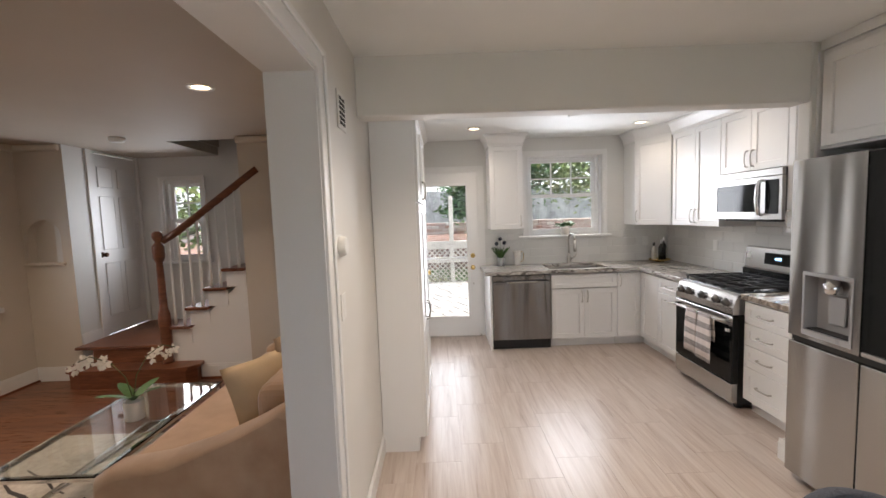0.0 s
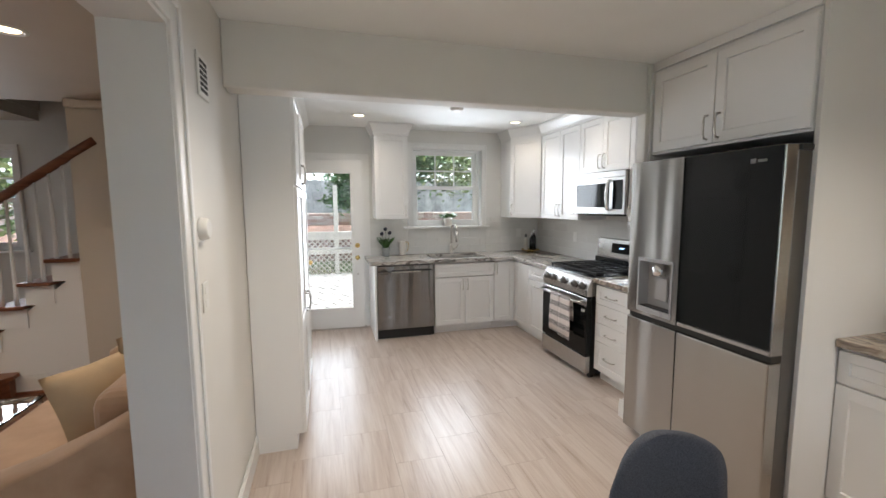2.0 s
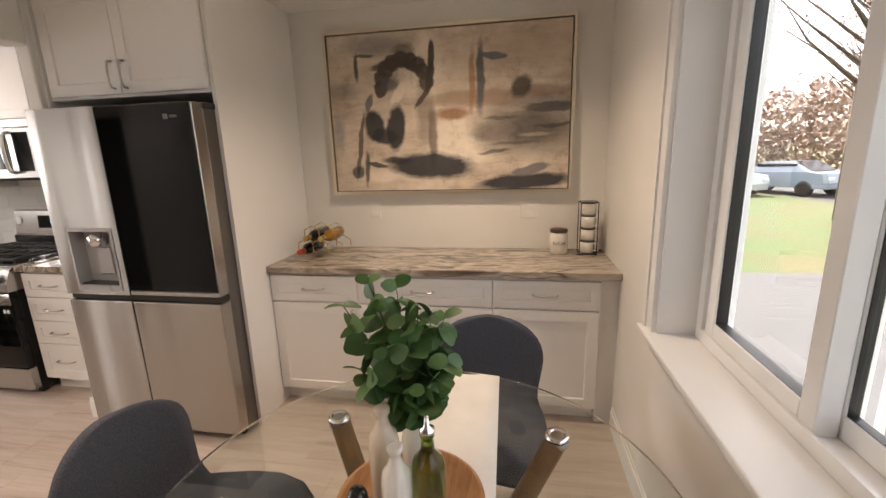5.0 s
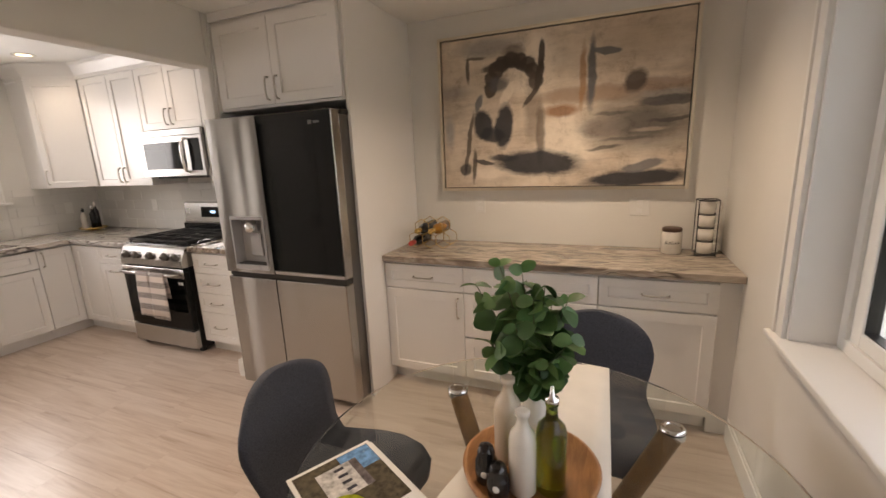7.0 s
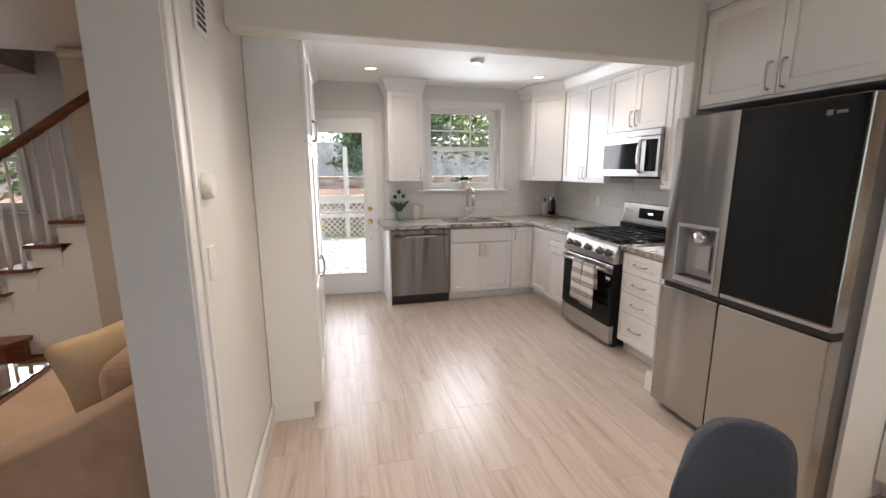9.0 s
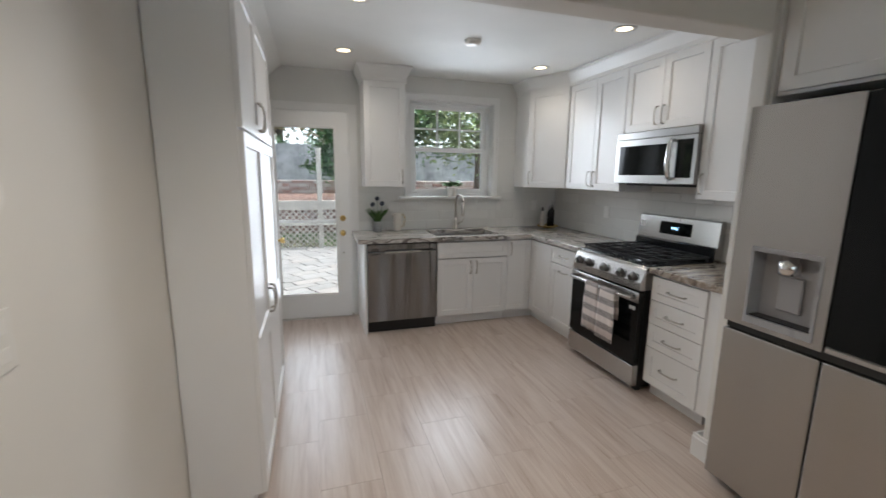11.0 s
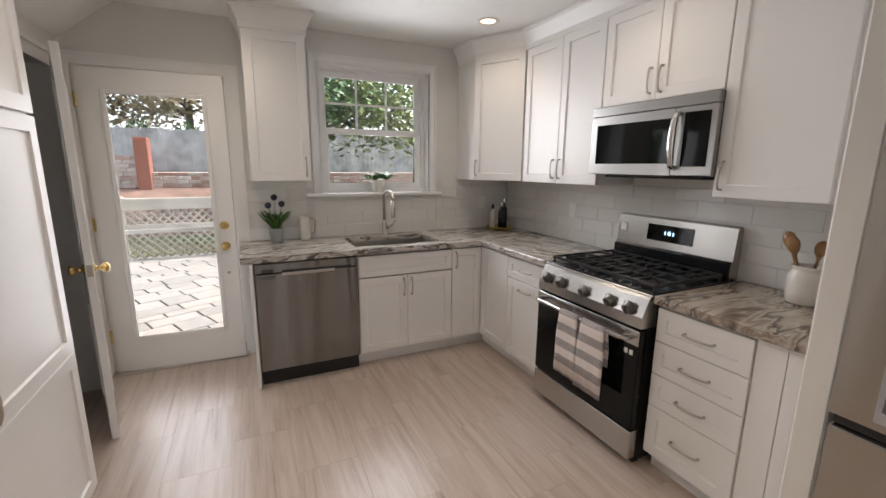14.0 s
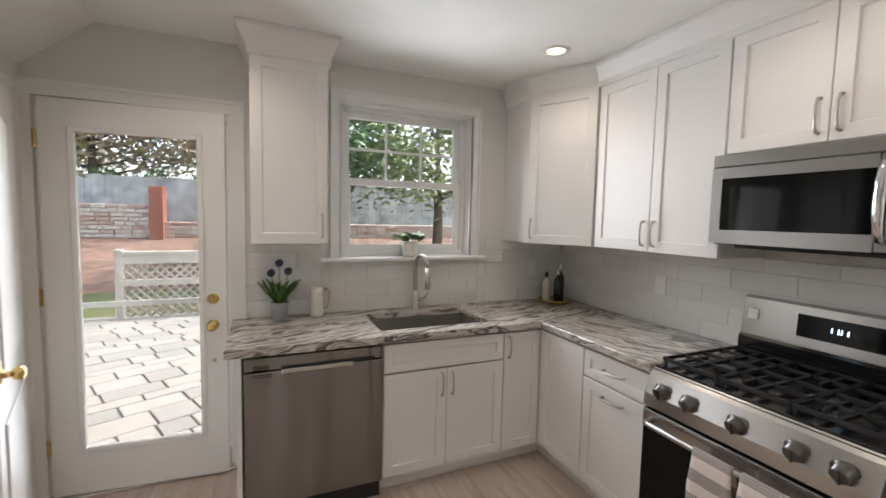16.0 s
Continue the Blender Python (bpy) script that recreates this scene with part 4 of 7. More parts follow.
# ---- painting ----
PW, PH = 1.52, 0.975
_pm = Mat("painted_canvas", (0.6, 0.5, 0.4), 0.6)
_pc = _pm.nt.nodes.new("ShaderNodeTexCoord").outputs["Object"]
_wn = _pm.node("ShaderNodeTexNoise", Scale=7.0, Detail=5.0, Roughness=0.6)
_pm.link(_pc, _wn.inputs["Vector"])
_wv = _pm.nt.nodes.new("ShaderNodeVectorMath")
_wv.operation = 'MULTIPLY_ADD'
_pm.link(_wn.outputs["Color"], _wv.inputs[0])
_wv.inputs[1].default_value = (0.05, 0, 0.05)
_ws = _pm.nt.nodes.new("ShaderNodeVectorMath")
_ws.operation = 'SUBTRACT'
_pm.link(_pc, _ws.inputs[0])
_ws.inputs[1].default_value = (0.025, 0, 0.025)
_pm.link(_ws.outputs[0], _wv.inputs[2])
PV = _wv.outputs[0]
_mp = _pm.node("ShaderNodeMapping", Scale=(1.3, 1, 6.0))
_pm.link(PV, _mp.inputs["Vector"])
_hz = _pm.noise(_mp.outputs[0], 2.2, 6, 0.65)
_bigp = _pm.noise(_pc, 2.4, 4, 0.6)
_brush = _pm.noise(_mp.outputs[0], 9, 5, 0.7)
_pcol = _pm.mix(_pm.ramp(_bigp, [(0.32, (0.36, 0.29, 0.22)), (0.48, (0.52, 0.43, 0.34)), (0.62, (0.66, 0.58, 0.49))]),
                _pm.ramp(_hz, [(0.34, (0.42, 0.36, 0.31)), (0.5, (0.70, 0.61, 0.51)), (0.68, (0.80, 0.73, 0.64))]), 0.55)


def dab(cu, cv, ru, rv, color, strength=0.9, soft=0.85, turn=0.0):
    """A soft oval of paint at (cu, cv) of the canvas, in shares of its width and height."""
    global _pcol
    m1 = _pm.nt.nodes.new("ShaderNodeMapping")
    m1.vector_type = 'TEXTURE'
    m1.inputs["Location"].default_value = (cu * PW, 0, cv * PH)
    m1.inputs["Rotation"].default_value = (0, radians(turn), 0)
    m1.inputs["Scale"].default_value = (ru * PW, 1000, rv * PH)
    _pm.link(PV, m1.inputs["Vector"])
    ln = _pm.nt.nodes.new("ShaderNodeVectorMath")
    ln.operation = 'LENGTH'
    _pm.link(m1.outputs[0], ln.inputs[0])
    jit = _pm.node("ShaderNodeMath")
    jit.operation = 'MULTIPLY_ADD'
    _pm.link(_brush, jit.inputs[0])
    jit.inputs[1].default_value = 0.42
    _pm.link(ln.outputs["Value"], jit.inputs[2])
    mr = _pm.node("ShaderNodeMapRange", From_Min=1.22 - soft * 0.42, From_Max=1.22 + soft * 0.2, To_Min=strength, To_Max=0.0)
    _pm.link(jit.outputs[0], mr.inputs["Value"])
    _pcol = _pm.mix(_pcol, color, mr.outputs["Result"])


_ink, _brn, _cream, _rust, _slate = (0.022, 0.025, 0.034), (0.06, 0.045, 0.036), (0.82, 0.74, 0.64), (0.30, 0.14, 0.06), (0.13, 0.14, 0.16)
dab(0.42, 0.80, 0.10, 0.20, _cream, 0.9)
dab(0.55, 0.30, 0.10, 0.20, _cream, 0.8)
dab(0.35, 0.70, 0.05, 0.10, _cream, 0.9)
dab(0.22, 0.93, 0.15, 0.07, (0.22, 0.22, 0.22), 0.7, 1.2)
dab(0.04, 0.66, 0.09, 0.05, (0.24, 0.21, 0.19), 0.6, 1.3)
dab(0.03, 0.40, 0.025, 0.12, (0.26, 0.28, 0.32), 0.6, 1.3)
dab(0.84, 0.86, 0.16, 0.13, (0.46, 0.38, 0.29), 0.6, 1.4)
dab(0.72, 0.57, 0.30, 0.05, (0.30, 0.23, 0.18), 0.75, 1.2)
dab(0.92, 0.53, 0.10, 0.045, (0.34, 0.34, 0.33), 0.7, 1.0)
dab(0.52, 0.22, 0.16, 0.08, _cream, 0.7, 1.0)
dab(0.22, 0.10, 0.10, 0.05, _cream, 0.7, 1.0)
dab(0.33, 0.88, 0.05, 0.05, _brn, 0.6)
dab(0.85, 0.38, 0.22, 0.17, (0.10, 0.092, 0.085), 0.9, 1.5)
for _k in range(0, 11, 2):
    dab(0.70 + 0.028 * ((_k * 7) % 11), 0.24 + 0.026 * _k, 0.07 + 0.012 * (_k % 4), 0.013, ((0.045, 0.042, 0.042), (0.42, 0.36, 0.30), (0.10, 0.09, 0.085))[_k % 3], 0.7, 0.9, -3)
dab(0.70, 0.36, 0.10, 0.06, (0.22, 0.19, 0.17), 0.7, 0.8)
dab(0.93, 0.50, 0.12, 0.03, (0.06, 0.06, 0.065), 0.8, 0.6)
dab(0.62, 0.58, 0.18, 0.05, (0.36, 0.26, 0.19), 0.8, 0.8)
dab(0.88, 0.60, 0.14, 0.04, (0.30, 0.21, 0.16), 0.7, 0.8)
dab(0.53, 0.49, 0.075, 0.04, _rust, 0.85)
dab(0.645, 0.70, 0.018, 0.23, (0.09, 0.10, 0.12), 0.9, 0.8)
dab(0.61, 0.68, 0.014, 0.20, (0.34, 0.18, 0.08), 0.8)
dab(0.70, 0.82, 0.06, 0.022, _slate, 0.9, 0.5, 8)
dab(0.81, 0.63, 0.04, 0.075, _brn, 0.9, 0.7, 35)
for _k in range(9):
    _t = math.pi * (1.0 - _k / 8 * 0.95)
    dab(0.325 + 0.10 * math.cos(_t), 0.66 + 0.175 * math.sin(_t), 0.030 + 0.008 * math.sin(_t), 0.05, _brn, 0.93, 0.4)
dab(0.27, 0.81, 0.085, 0.035, _brn, 0.85, 0.5, -12)
dab(0.37, 0.78, 0.06, 0.03, _brn, 0.9, 0.5, 35)
dab(0.26, 0.69, 0.045, 0.05, (0.10, 0.10, 0.11), 0.8)
dab(0.30, 0.62, 0.022, 0.10, _cream, 0.95, 0.6, 28)
dab(0.41, 0.50, 0.035, 0.22, (0.20, 0.155, 0.12), 0.6, 1.2)
dab(0.445, 0.84, 0.014, 0.10, _brn, 0.95, 0.5)
dab(0.437, 0.72, 0.016, 0.10, _brn, 0.95, 0.5, 12)
dab(0.405, 0.60, 0.012, 0.09, _brn, 0.9, 0.6, 38)
dab(0.445, 0.36, 0.02, 0.20, (0.12, 0.09, 0.07), 0.75, 0.9)
dab(0.19, 0.43, 0.046, 0.11, _ink, 0.95, 0.5, -14)
dab(0.285, 0.41, 0.042, 0.15, _ink, 0.95, 0.5, 6)
dab(0.235, 0.36, 0.055, 0.055, _ink, 0.9, 0.5)
dab(0.43, 0.16, 0.19, 0.085, _ink, 0.95, 0.6, 2)
dab(0.28, 0.20, 0.07, 0.025, _ink, 0.85)
dab(0.82, 0.045, 0.20, 0.05, _ink, 0.95, 0.6, -4)
dab(0.85, 0.12, 0.08, 0.03, _slate, 0.8, 0.5, -12)
dab(0.12, 0.30, 0.010, 0.22, _brn, 0.8, 0.5, 10)
dab(0.145, 0.15, 0.012, 0.12, _brn, 0.85)
dab(0.10, 0.13, 0.03, 0.04, _ink, 0.8, 0.5, -35)
dab(0.19, 0.17, 0.05, 0.015, _ink, 0.85, 0.5, 12)
dab(0.125, 0.80, 0.010, 0.09, _brn, 0.85)
dab(0.16, 0.87, 0.045, 0.012, _brn, 0.8)
dab(0.17, 0.58, 0.016, 0.06, _slate, 0.85, 0.5, 20)
_wear = _pm.noise(_pc, 6.5, 7, 0.75)
_pcol = _pm.mix(_pcol, _pm.ramp(_wear, [(0.34, (0.42, 0.36, 0.30)), (0.46, (0.86, 0.82, 0.77)), (0.6, (1, 0.98, 0.95))]), 0.6, 'MULTIPLY')
_pm.color(_pcol)
_pm.bump(_brush, 0.35, 0.003)
pic = thing("painting", "large abstract painting in cream, brown and dark blue, silver frame", "painting", pose(XE - 0.04, 1.243, 1.31, 0, 0, -90))
part("canvas", boxes((0, PW, 0.0, 0.03, 0, PH)), _pm.m, pic, "canvas with broad abstract brush strokes")
M_silver = steel("champagne_frame", (0.74, 0.67, 0.56), 0.35, (30, 30, 30))
part("frame", boxes(*frame_rect(-0.024, PW + 0.024, -0.024, PH + 0.024, 0.019, -0.014, 0.036)), M_silver, pic, "thin silver frame")
part("shadow_gap", boxes(*frame_rect(-0.005, PW + 0.005, -0.005, PH + 0.005, 0.005, 0.01, 0.03)), M_black, pic)

# ---- living room shell ----
LW = M_wall_liv
_wf = Mat("red_oak_floor", (0.2, 0.08, 0.04), 0.3)
_bk = _wf.nt.nodes.new("ShaderNodeTexBrick")
_bk.offset, _bk.squash = 0.37, 1.0
for _k, _v in (("Scale", 1.0), ("Mortar Size", 0.0012), ("Brick Width", 0.9), ("Row Height", 0.06), ("Bias", 0.0)):
    _bk.inputs[_k].default_value = _v
_bk.inputs["Color1"].default_value = (0.23, 0.095, 0.045, 1)
_bk.inputs["Color2"].default_value = (0.15, 0.055, 0.026, 1)
_bk.inputs["Mortar"].default_value = (0.04, 0.018, 0.01, 1)
_wf.link(_wf.coords((1, 1, 1)), _bk.inputs["Vector"])
_gn = _wf.noise(_wf.coords((2.0, 40, 1)), 2.0, 5)
_wf.color(_wf.mix(_bk.outputs["Color"], _wf.ramp(_gn, [(0.3, (0.6, 0.55, 0.5)), (0.6, (1, 1, 1))]), 0.8, 'MULTIPLY'))
_wf.roughness(_gn, 0.22, 0.36)
_wf.bump(_bk.outputs["Fac"], -0.15, 0.001)
M_oak = _wf.m
M_mahog = wood("red_stained_wood", (0.12, 0.04, 0.02), (0.26, 0.10, 0.05), (2, 2, 14), 0.28)
structure("living_room_floor", boxes((-3.95, -0.122, -0.6, 4.6, -0.12, 0.0)), M_oak, "reddish oak strip floor", "floor")
structure("wall_living_south", boxes((-3.95, -0.12, -0.8, -0.6, -0.1, 2.7)), LW, "beige plaster wall", "wall")
structure("wall_living_west", boxes((-3.95, -3.75, -0.6, 2.6, -0.1, 2.7), (-3.95, -3.75, 2.6, 4.02, -0.1, 0.845), (-3.95, -3.75, 2.6, 4.02, 2.10, 2.7), (-3.95, -3.75, 4.02, 4.6, -0.1, 2.7)), LW, "beige textured plaster wall with a steel window", "wall")
# niche wall: an arched recess with a small ledge
_nb = bmesh.new()
_cx, _hw, _z0, _zs = -3.53, 0.17, 1.235, 1.50
_arc = [(_cx + _hw * math.cos(a), _zs + _hw * math.sin(a)) for a in [math.pi * k / 12 for k in range(13)]]
_out = [(-3.75, 0.0), (-3.262, 0.0), (-3.262, 2.5), (-3.75, 2.5)]
_hole = [(_cx + _hw, _z0)] + _arc + [(_cx - _hw, _z0)]
_ov = [_nb.verts.new((x, 4.40, z)) for x, z in _out]
_hv = [_nb.verts.new((x, 4.40, z)) for x, z in _hole]
_oe = [_nb.edges.new((_ov[k], _ov[(k + 1) % 4])) for k in range(4)]
_he = [_nb.edges.new((_hv[k], _hv[(k + 1) % len(_hv)])) for k in range(len(_hv))]
bmesh.ops.triangle_fill(_nb, use_beauty=True, edges=_oe + _he)
_bv = [_nb.verts.new((x, 4.49, z)) for x, z in _hole]
for _k in range(len(_hv)):
    _q = (_k + 1) % len(_hv)
    _nb.faces.new((_hv[_k], _hv[_q], _bv[_q], _bv[_k]))
_nb.faces.new(_bv)
quad_box(_nb, -3.75, -3.30, 4.5, 4.6, -0.1, 2.5)
structure("wall_niche", _nb, LW, "beige plaster wall with an arched niche", "wall")
structure("niche_ledge", boxes((-3.73, -3.33, 4.36, 4.42, 1.205, 1.232), bevel=0.005), LW, "small plaster ledge under the niche", "ledge")
# hall wall with the door
structure("wall_hall", boxes((-3.42, -3.266, 4.403, 4.74, -0.1, 2.5), (-3.42, -3.27, 4.74, 5.42, 2.40, 2.5), (-3.42, -3.27, 5.42, 5.65, -0.1, 2.5)), M_wall_grey, "pale grey hall wall", "wall")
structure("wall_stair_back", boxes((-3.42, -2.97, 5.45, 5.65, -0.1, 3.6), (-2.97, -2.49, 5.45, 5.65, -0.1, 1.11), (-2.97, -2.49, 5.45, 5.65, 2.13, 3.6), (-2.49, -1.0, 5.45, 5.65, -0.1, 3.6)), M_wall_grey, "pale grey stair wall with a window", "wall")
structure("wall_living_north", boxes((-1.48, -0.122, 4.33, 4.45, -0.1, 2.7)), LW, "beige plaster wall beside the stair", "wall")
# stringer wall under the open stair
_sb = bmesh.new()
_st = [(-2.30, 0.0), (-1.47, 0.0), (-1.47, 1.06), (-1.56, 0.96), (-2.30, 0.33)]
_fa = [_sb.verts.new((x, 4.335, z)) for x, z in _st]
_ba = [_sb.verts.new((x, 4.44, z)) for x, z in _st]
_sb.faces.new(_fa)
_sb.faces.new(_ba[::-1])
for _k in range(5):
    _sb.faces.new((_fa[_k], _fa[(_k + 1) % 5], _ba[(_k + 1) % 5], _ba[_k]))
structure("stair_side_wall", _sb, M_trim, "white panelled wall under the stair", "wall")
structure("ceiling_living", boxes((-3.95, -0.122, -0.6, 4.45, ZL, ZL + 0.1), (-3.42, -2.25, 4.45, 5.65, ZL, ZL + 0.1), (-2.25, -0.9, 4.45, 5.65, 3.3, 3.4), (-2.25, -2.23, 4.45, 5.45, ZL + 0.1, 3.3), (-1.0, -0.98, 4.45, 5.45, -0.1, 3.3), (-2.25, -0.98, 4.43, 4.45, ZL + 0.1, 3.3)), painted("living_ceiling_paint", (0.54, 0.48, 0.41), 0.7, 0.04, 0.2, 1.0, 50), "beige painted ceiling", "ceiling")
structure("cove_moulding", boxes((-3.75, -3.70, -0.6, 4.40, ZL - 0.07, ZL), (-3.75, -3.27, 4.35, 4.40, ZL - 0.07, ZL), (-1.48, -0.122, 4.28, 4.33, ZL - 0.07, ZL), bevel=0.02, seg=3), LW, "beige plaster cove along the ceiling", "moulding")
skirting("baseboard", -3.75, -3.73, -0.6, 4.40, 0.15)
skirting("baseboard", -3.75, -3.25, 4.38, 4.40, 0.15)
skirting("baseboard", -2.28, -0.125, 4.312, 4.333, 0.15)
structure("shoe_moulding", boxes((-3.73, -3.715, -0.6, 4.38, 0, 0.02), (-2.1, -0.125, 4.296, 4.312, 0, 0.02)), M_mahog, "dark wooden shoe moulding", "moulding")

# stair: starting step, landing, treads, newel, rail, balusters
stair = thing("staircase", "dark red wooden stair with white balusters", "staircase", pose(0, 0, 0))
_cs = bmesh.new()
_pr = [(-3.22, 4.46), (-3.27, 4.36), (-3.27, 4.24), (-3.20, 4.15), (-3.08, 4.12), (-2.2, 4.12), (-2.06, 4.15), (-1.99, 4.23), (-2.0, 4.32), (-2.2, 4.46)]


def prism(bm, pts, z0, z1, grow=0.0):
    c = Vector((sum(p[0] for p in pts) / len(pts), sum(p[1] for p in pts) / len(pts)))
    def g(p):
        d = Vector(p) - c
        return p[0] + d.x / d.length * grow, p[1] + d.y / d.length * grow
    lo = [bm.verts.new((*g(p), z0)) for p in pts]
    hi = [bm.verts.new((*g(p), z1)) for p in pts]
    bm.faces.new(lo[::-1])
    bm.faces.new(hi)
    n = len(pts)
    for k in range(n):
        bm.faces.new((lo[k], lo[(k + 1) % n], hi[(k + 1) % n], hi[k]))
    return bm


part("riser", prism(_cs, _pr, 0, 0.155), M_mahog, stair)
part("tread", prism(bmesh.new(), _pr, 0.155, 0.185, 0.03), M_mahog, stair)
part("riser", boxes((-3.1, -2.35, 4.33, 4.35, 0.185, 0.335)), M_mahog, stair)
part("landing", boxes((-3.27, -2.27, 4.31, 5.45, 0.335, 0.365), bevel=0.006), M_mahog, stair)
for _i in range(6):
    _x = -2.27 + 0.197 * _i
    _z = 0.365 + 0.19 * (_i + 1)
    part("tread", boxes((_x - 0.03, min(_x + 0.2, -1.482) if _i < 4 else _x + 0.2, 4.28 if _i < 4 else 4.46, 5.44, _z - 0.03, _z), bevel=0.006), M_mahog, stair)
    part("riser", boxes((_x, _x + 0.02, 4.345 if _i < 4 else 4.46, 5.44, _z - 0.19, _z - 0.03)), M_trim, stair)
    if _i < 4:
        part("stringer_block", boxes((_x, _x + 0.197, 4.325, 4.345, _z - 0.19, _z - 0.03)), M_trim, stair)
    for _k in (0.035, 0.13):
        _bx = _x + _k
        _tz = 1.40 + (_bx + 2.29) * 0.70
        if _bx < -1.5:
            _bb = bmesh.new()
            tube(_bb, [(_bx, 4.34, _z), (_bx, 4.34, _z + 0.15), (_bx, 4.34, _z + 0.17), (_bx, 4.34, _tz)], [0.016, 0.016, 0.014, 0.009], 8)
            part("baluster", _bb, M_trim, stair, "white turned baluster")
_nw = bmesh.new()
lathe(_nw, [(0.055, 0), (0.055, 0.02), (0.05, 0.03), (0.05, 0.08), (0.058, 0.1), (0.05, 0.13), (0.052, 0.32), (0.058, 0.42), (0.055, 0.5), (0.04, 0.56), (0.034, 0.85), (0.03, 1.02), (0.05, 1.06), (0.055, 1.08), (0.055, 1.18), (0.045, 1.2), (0.028, 1.22), (0.028, 1.235), (0.045, 1.26), (0.05, 1.29), (0.043, 1.32), (0.02, 1.335)], 16, (-2.32, 4.30, 0.185))
part("newel_post", _nw, M_mahog, stair)
_hr = bmesh.new()
tube(_hr, [(-2.29, 4.33, 1.42), (-2.15, 4.34, 1.50), (-1.47, 4.34, 1.985), (-1.3, 4.34, 2.10)], 0.036, 10)
part("handrail", _hr, M_mahog, stair)

hd = thing("door_3", "white six-panel hall door with a dark knob", "door", pose(-3.27, 4.745, 0.37, 0, 0, 90), kind="structure")
part("leaf", boxes((0, 0.67, 0.02, 0.055, 0.0, 2.02)), M_trim, hd)
for _x0, _x1 in ((0.09, 0.30), (0.37, 0.58)):
    for _z0, _z1 in ((0.2, 0.8), (0.95, 1.55), (1.65, 1.88)):
        part("panel", boxes((_x0, _x1, 0.012, 0.02, _z0, _z1), bevel=0.007), M_trim, hd)
knob_at(hd, 0, 0, 0, Mat("dark_bronze", (0.1, 0.06, 0.04), 0.35, 1.0).m, m=pose(0.06, 0.02, 0.9, 90, 0, 0))
structure("hall_door_casing", boxes((-3.27, -3.25, 4.67, 4.745, 0.37, 2.42), (-3.27, -3.25, 5.415, 5.44, 0.37, 2.42)), M_trim, "white painted casing of the hall door", "trim")
skirting("baseboard", -3.27, -3.255, 4.41, 4.67, 0.48)
sash_window("window_3", "small white double-hung stair window", -2.97, -2.49, 1.11, 2.13, 5.5, 2, 2)
casing("window_casing", -2.97, -2.49, 1.11, 2.13, 5.45, 0.05)
structure("window_sill", boxes((-3.05, -2.41, 5.40, 5.5, 1.085, 1.11), bevel=0.004), M_trim, "white painted stair window sill", "sill")
sm = thing("smoke_detector", "round white smoke detector on the living room ceiling", "smoke detector", pose(-2.55, 4.2, ZL))
_sd = bmesh.new()
lathe(_sd, [(0.07, 0), (0.07, -0.015), (0.055, -0.04), (0.02, -0.044)], 24)
part("case", _sd, M_plastic, sm)

# steel window to the sun room
swin = thing("window_4", "black steel casement window with small panes", "window", pose(-3.78, 4.02, 0, 0, 0, 0), kind="structure")
M_blacksteel = Mat("black_steel", (0.015, 0.015, 0.016), 0.4, 0.3).m
part("window_frame", boxes((-0.02, 0.015, -1.42, -1.39, 0.85, 2.09), (-0.02, 0.015, -0.03, 0, 0.85, 2.09), (-0.02, 0.015, -1.39, -0.03, 0.85, 0.88), (-0.02, 0.015, -1.39, -0.03, 2.06, 2.09)), M_blacksteel, swin)
for _k in range(1, 6):
    _w = 0.022 if _k in (1, 3) else 0.012
    part("glazing_bar", boxes((-0.012, 0.01, -_k * 0.235 - _w / 2, -_k * 0.235 + _w / 2, 0.88, 2.06)), M_blacksteel, swin)
for _k in range(1, 4):
    part("glazing_bar", boxes((-0.011, 0.009, -1.39, -0.03, 0.865 + _k * 0.3 - 0.006, 0.865 + _k * 0.3 + 0.006)), M_blacksteel, swin)
_pp = part("pane", boxes((-0.003, 0.001, -1.39, -0.03, 0.88, 2.06)), M_glass, swin, "clear glass")
_pp.visible_shadow = False
structure("window_casing", boxes((-3.75, -3.735, 4.02, 4.09, 0.80, 2.15), (-3.75, -3.735, 2.6, 4.02, 2.10, 2.15), (-3.75, -3.70, 2.55, 4.10, 0.80, 0.845)), M_trim, "white painted steel window casing and sill", "trim")
structure("sunroom_wall", boxes((-7.2, -7.0, -1, 6, -0.1, 1.0), (-7.2, -7.0, 5.2, 5.6, 1.0, 2.3), (-7.2, -7.0, 3.4, 3.6, 1.0, 2.3), (-7.2, -3.95, 5.9, 6.1, -0.1, 2.8), (-7.2, -3.95, -1.1, -1.0, -0.1, 2.8), (-7.2, -3.95, -1, 6, -0.2, -0.1)), M_trim, "white sun room walls with wide windows", "wall")
for _y, _c in ((5.0, 0), (4.75, 1), (4.5, 0)):
    _cb = bmesh.new()
    for _k in range(14):
        tube(_cb, [(-5.2 + 0.02 * math.sin(_k * 1.9), _y + _k * 0.014, -0.1), (-5.2 + 0.02 * math.sin(_k * 1.9), _y + _k * 0.014, 2.2)], 0.012, 6)
    solid("curtain", _cb, painted("rust_curtain" if not _c else "cream_curtain", (0.45, 0.16, 0.06) if not _c else (0.7, 0.62, 0.5), 0.8), "long rust and cream curtain in the sun room", "curtain", group="sun room curtains")
wv = thing("wall_vent", "brown floor-level wall register with slats", "vent", pose(-3.73, 3.66, 0.17, 0, 0, 90))
part("frame", boxes((-0.12, 0.12, -0.022, -0.016, 0.0, 0.14)), Mat("register_beige", (0.45, 0.4, 0.33), 0.5).m, wv)
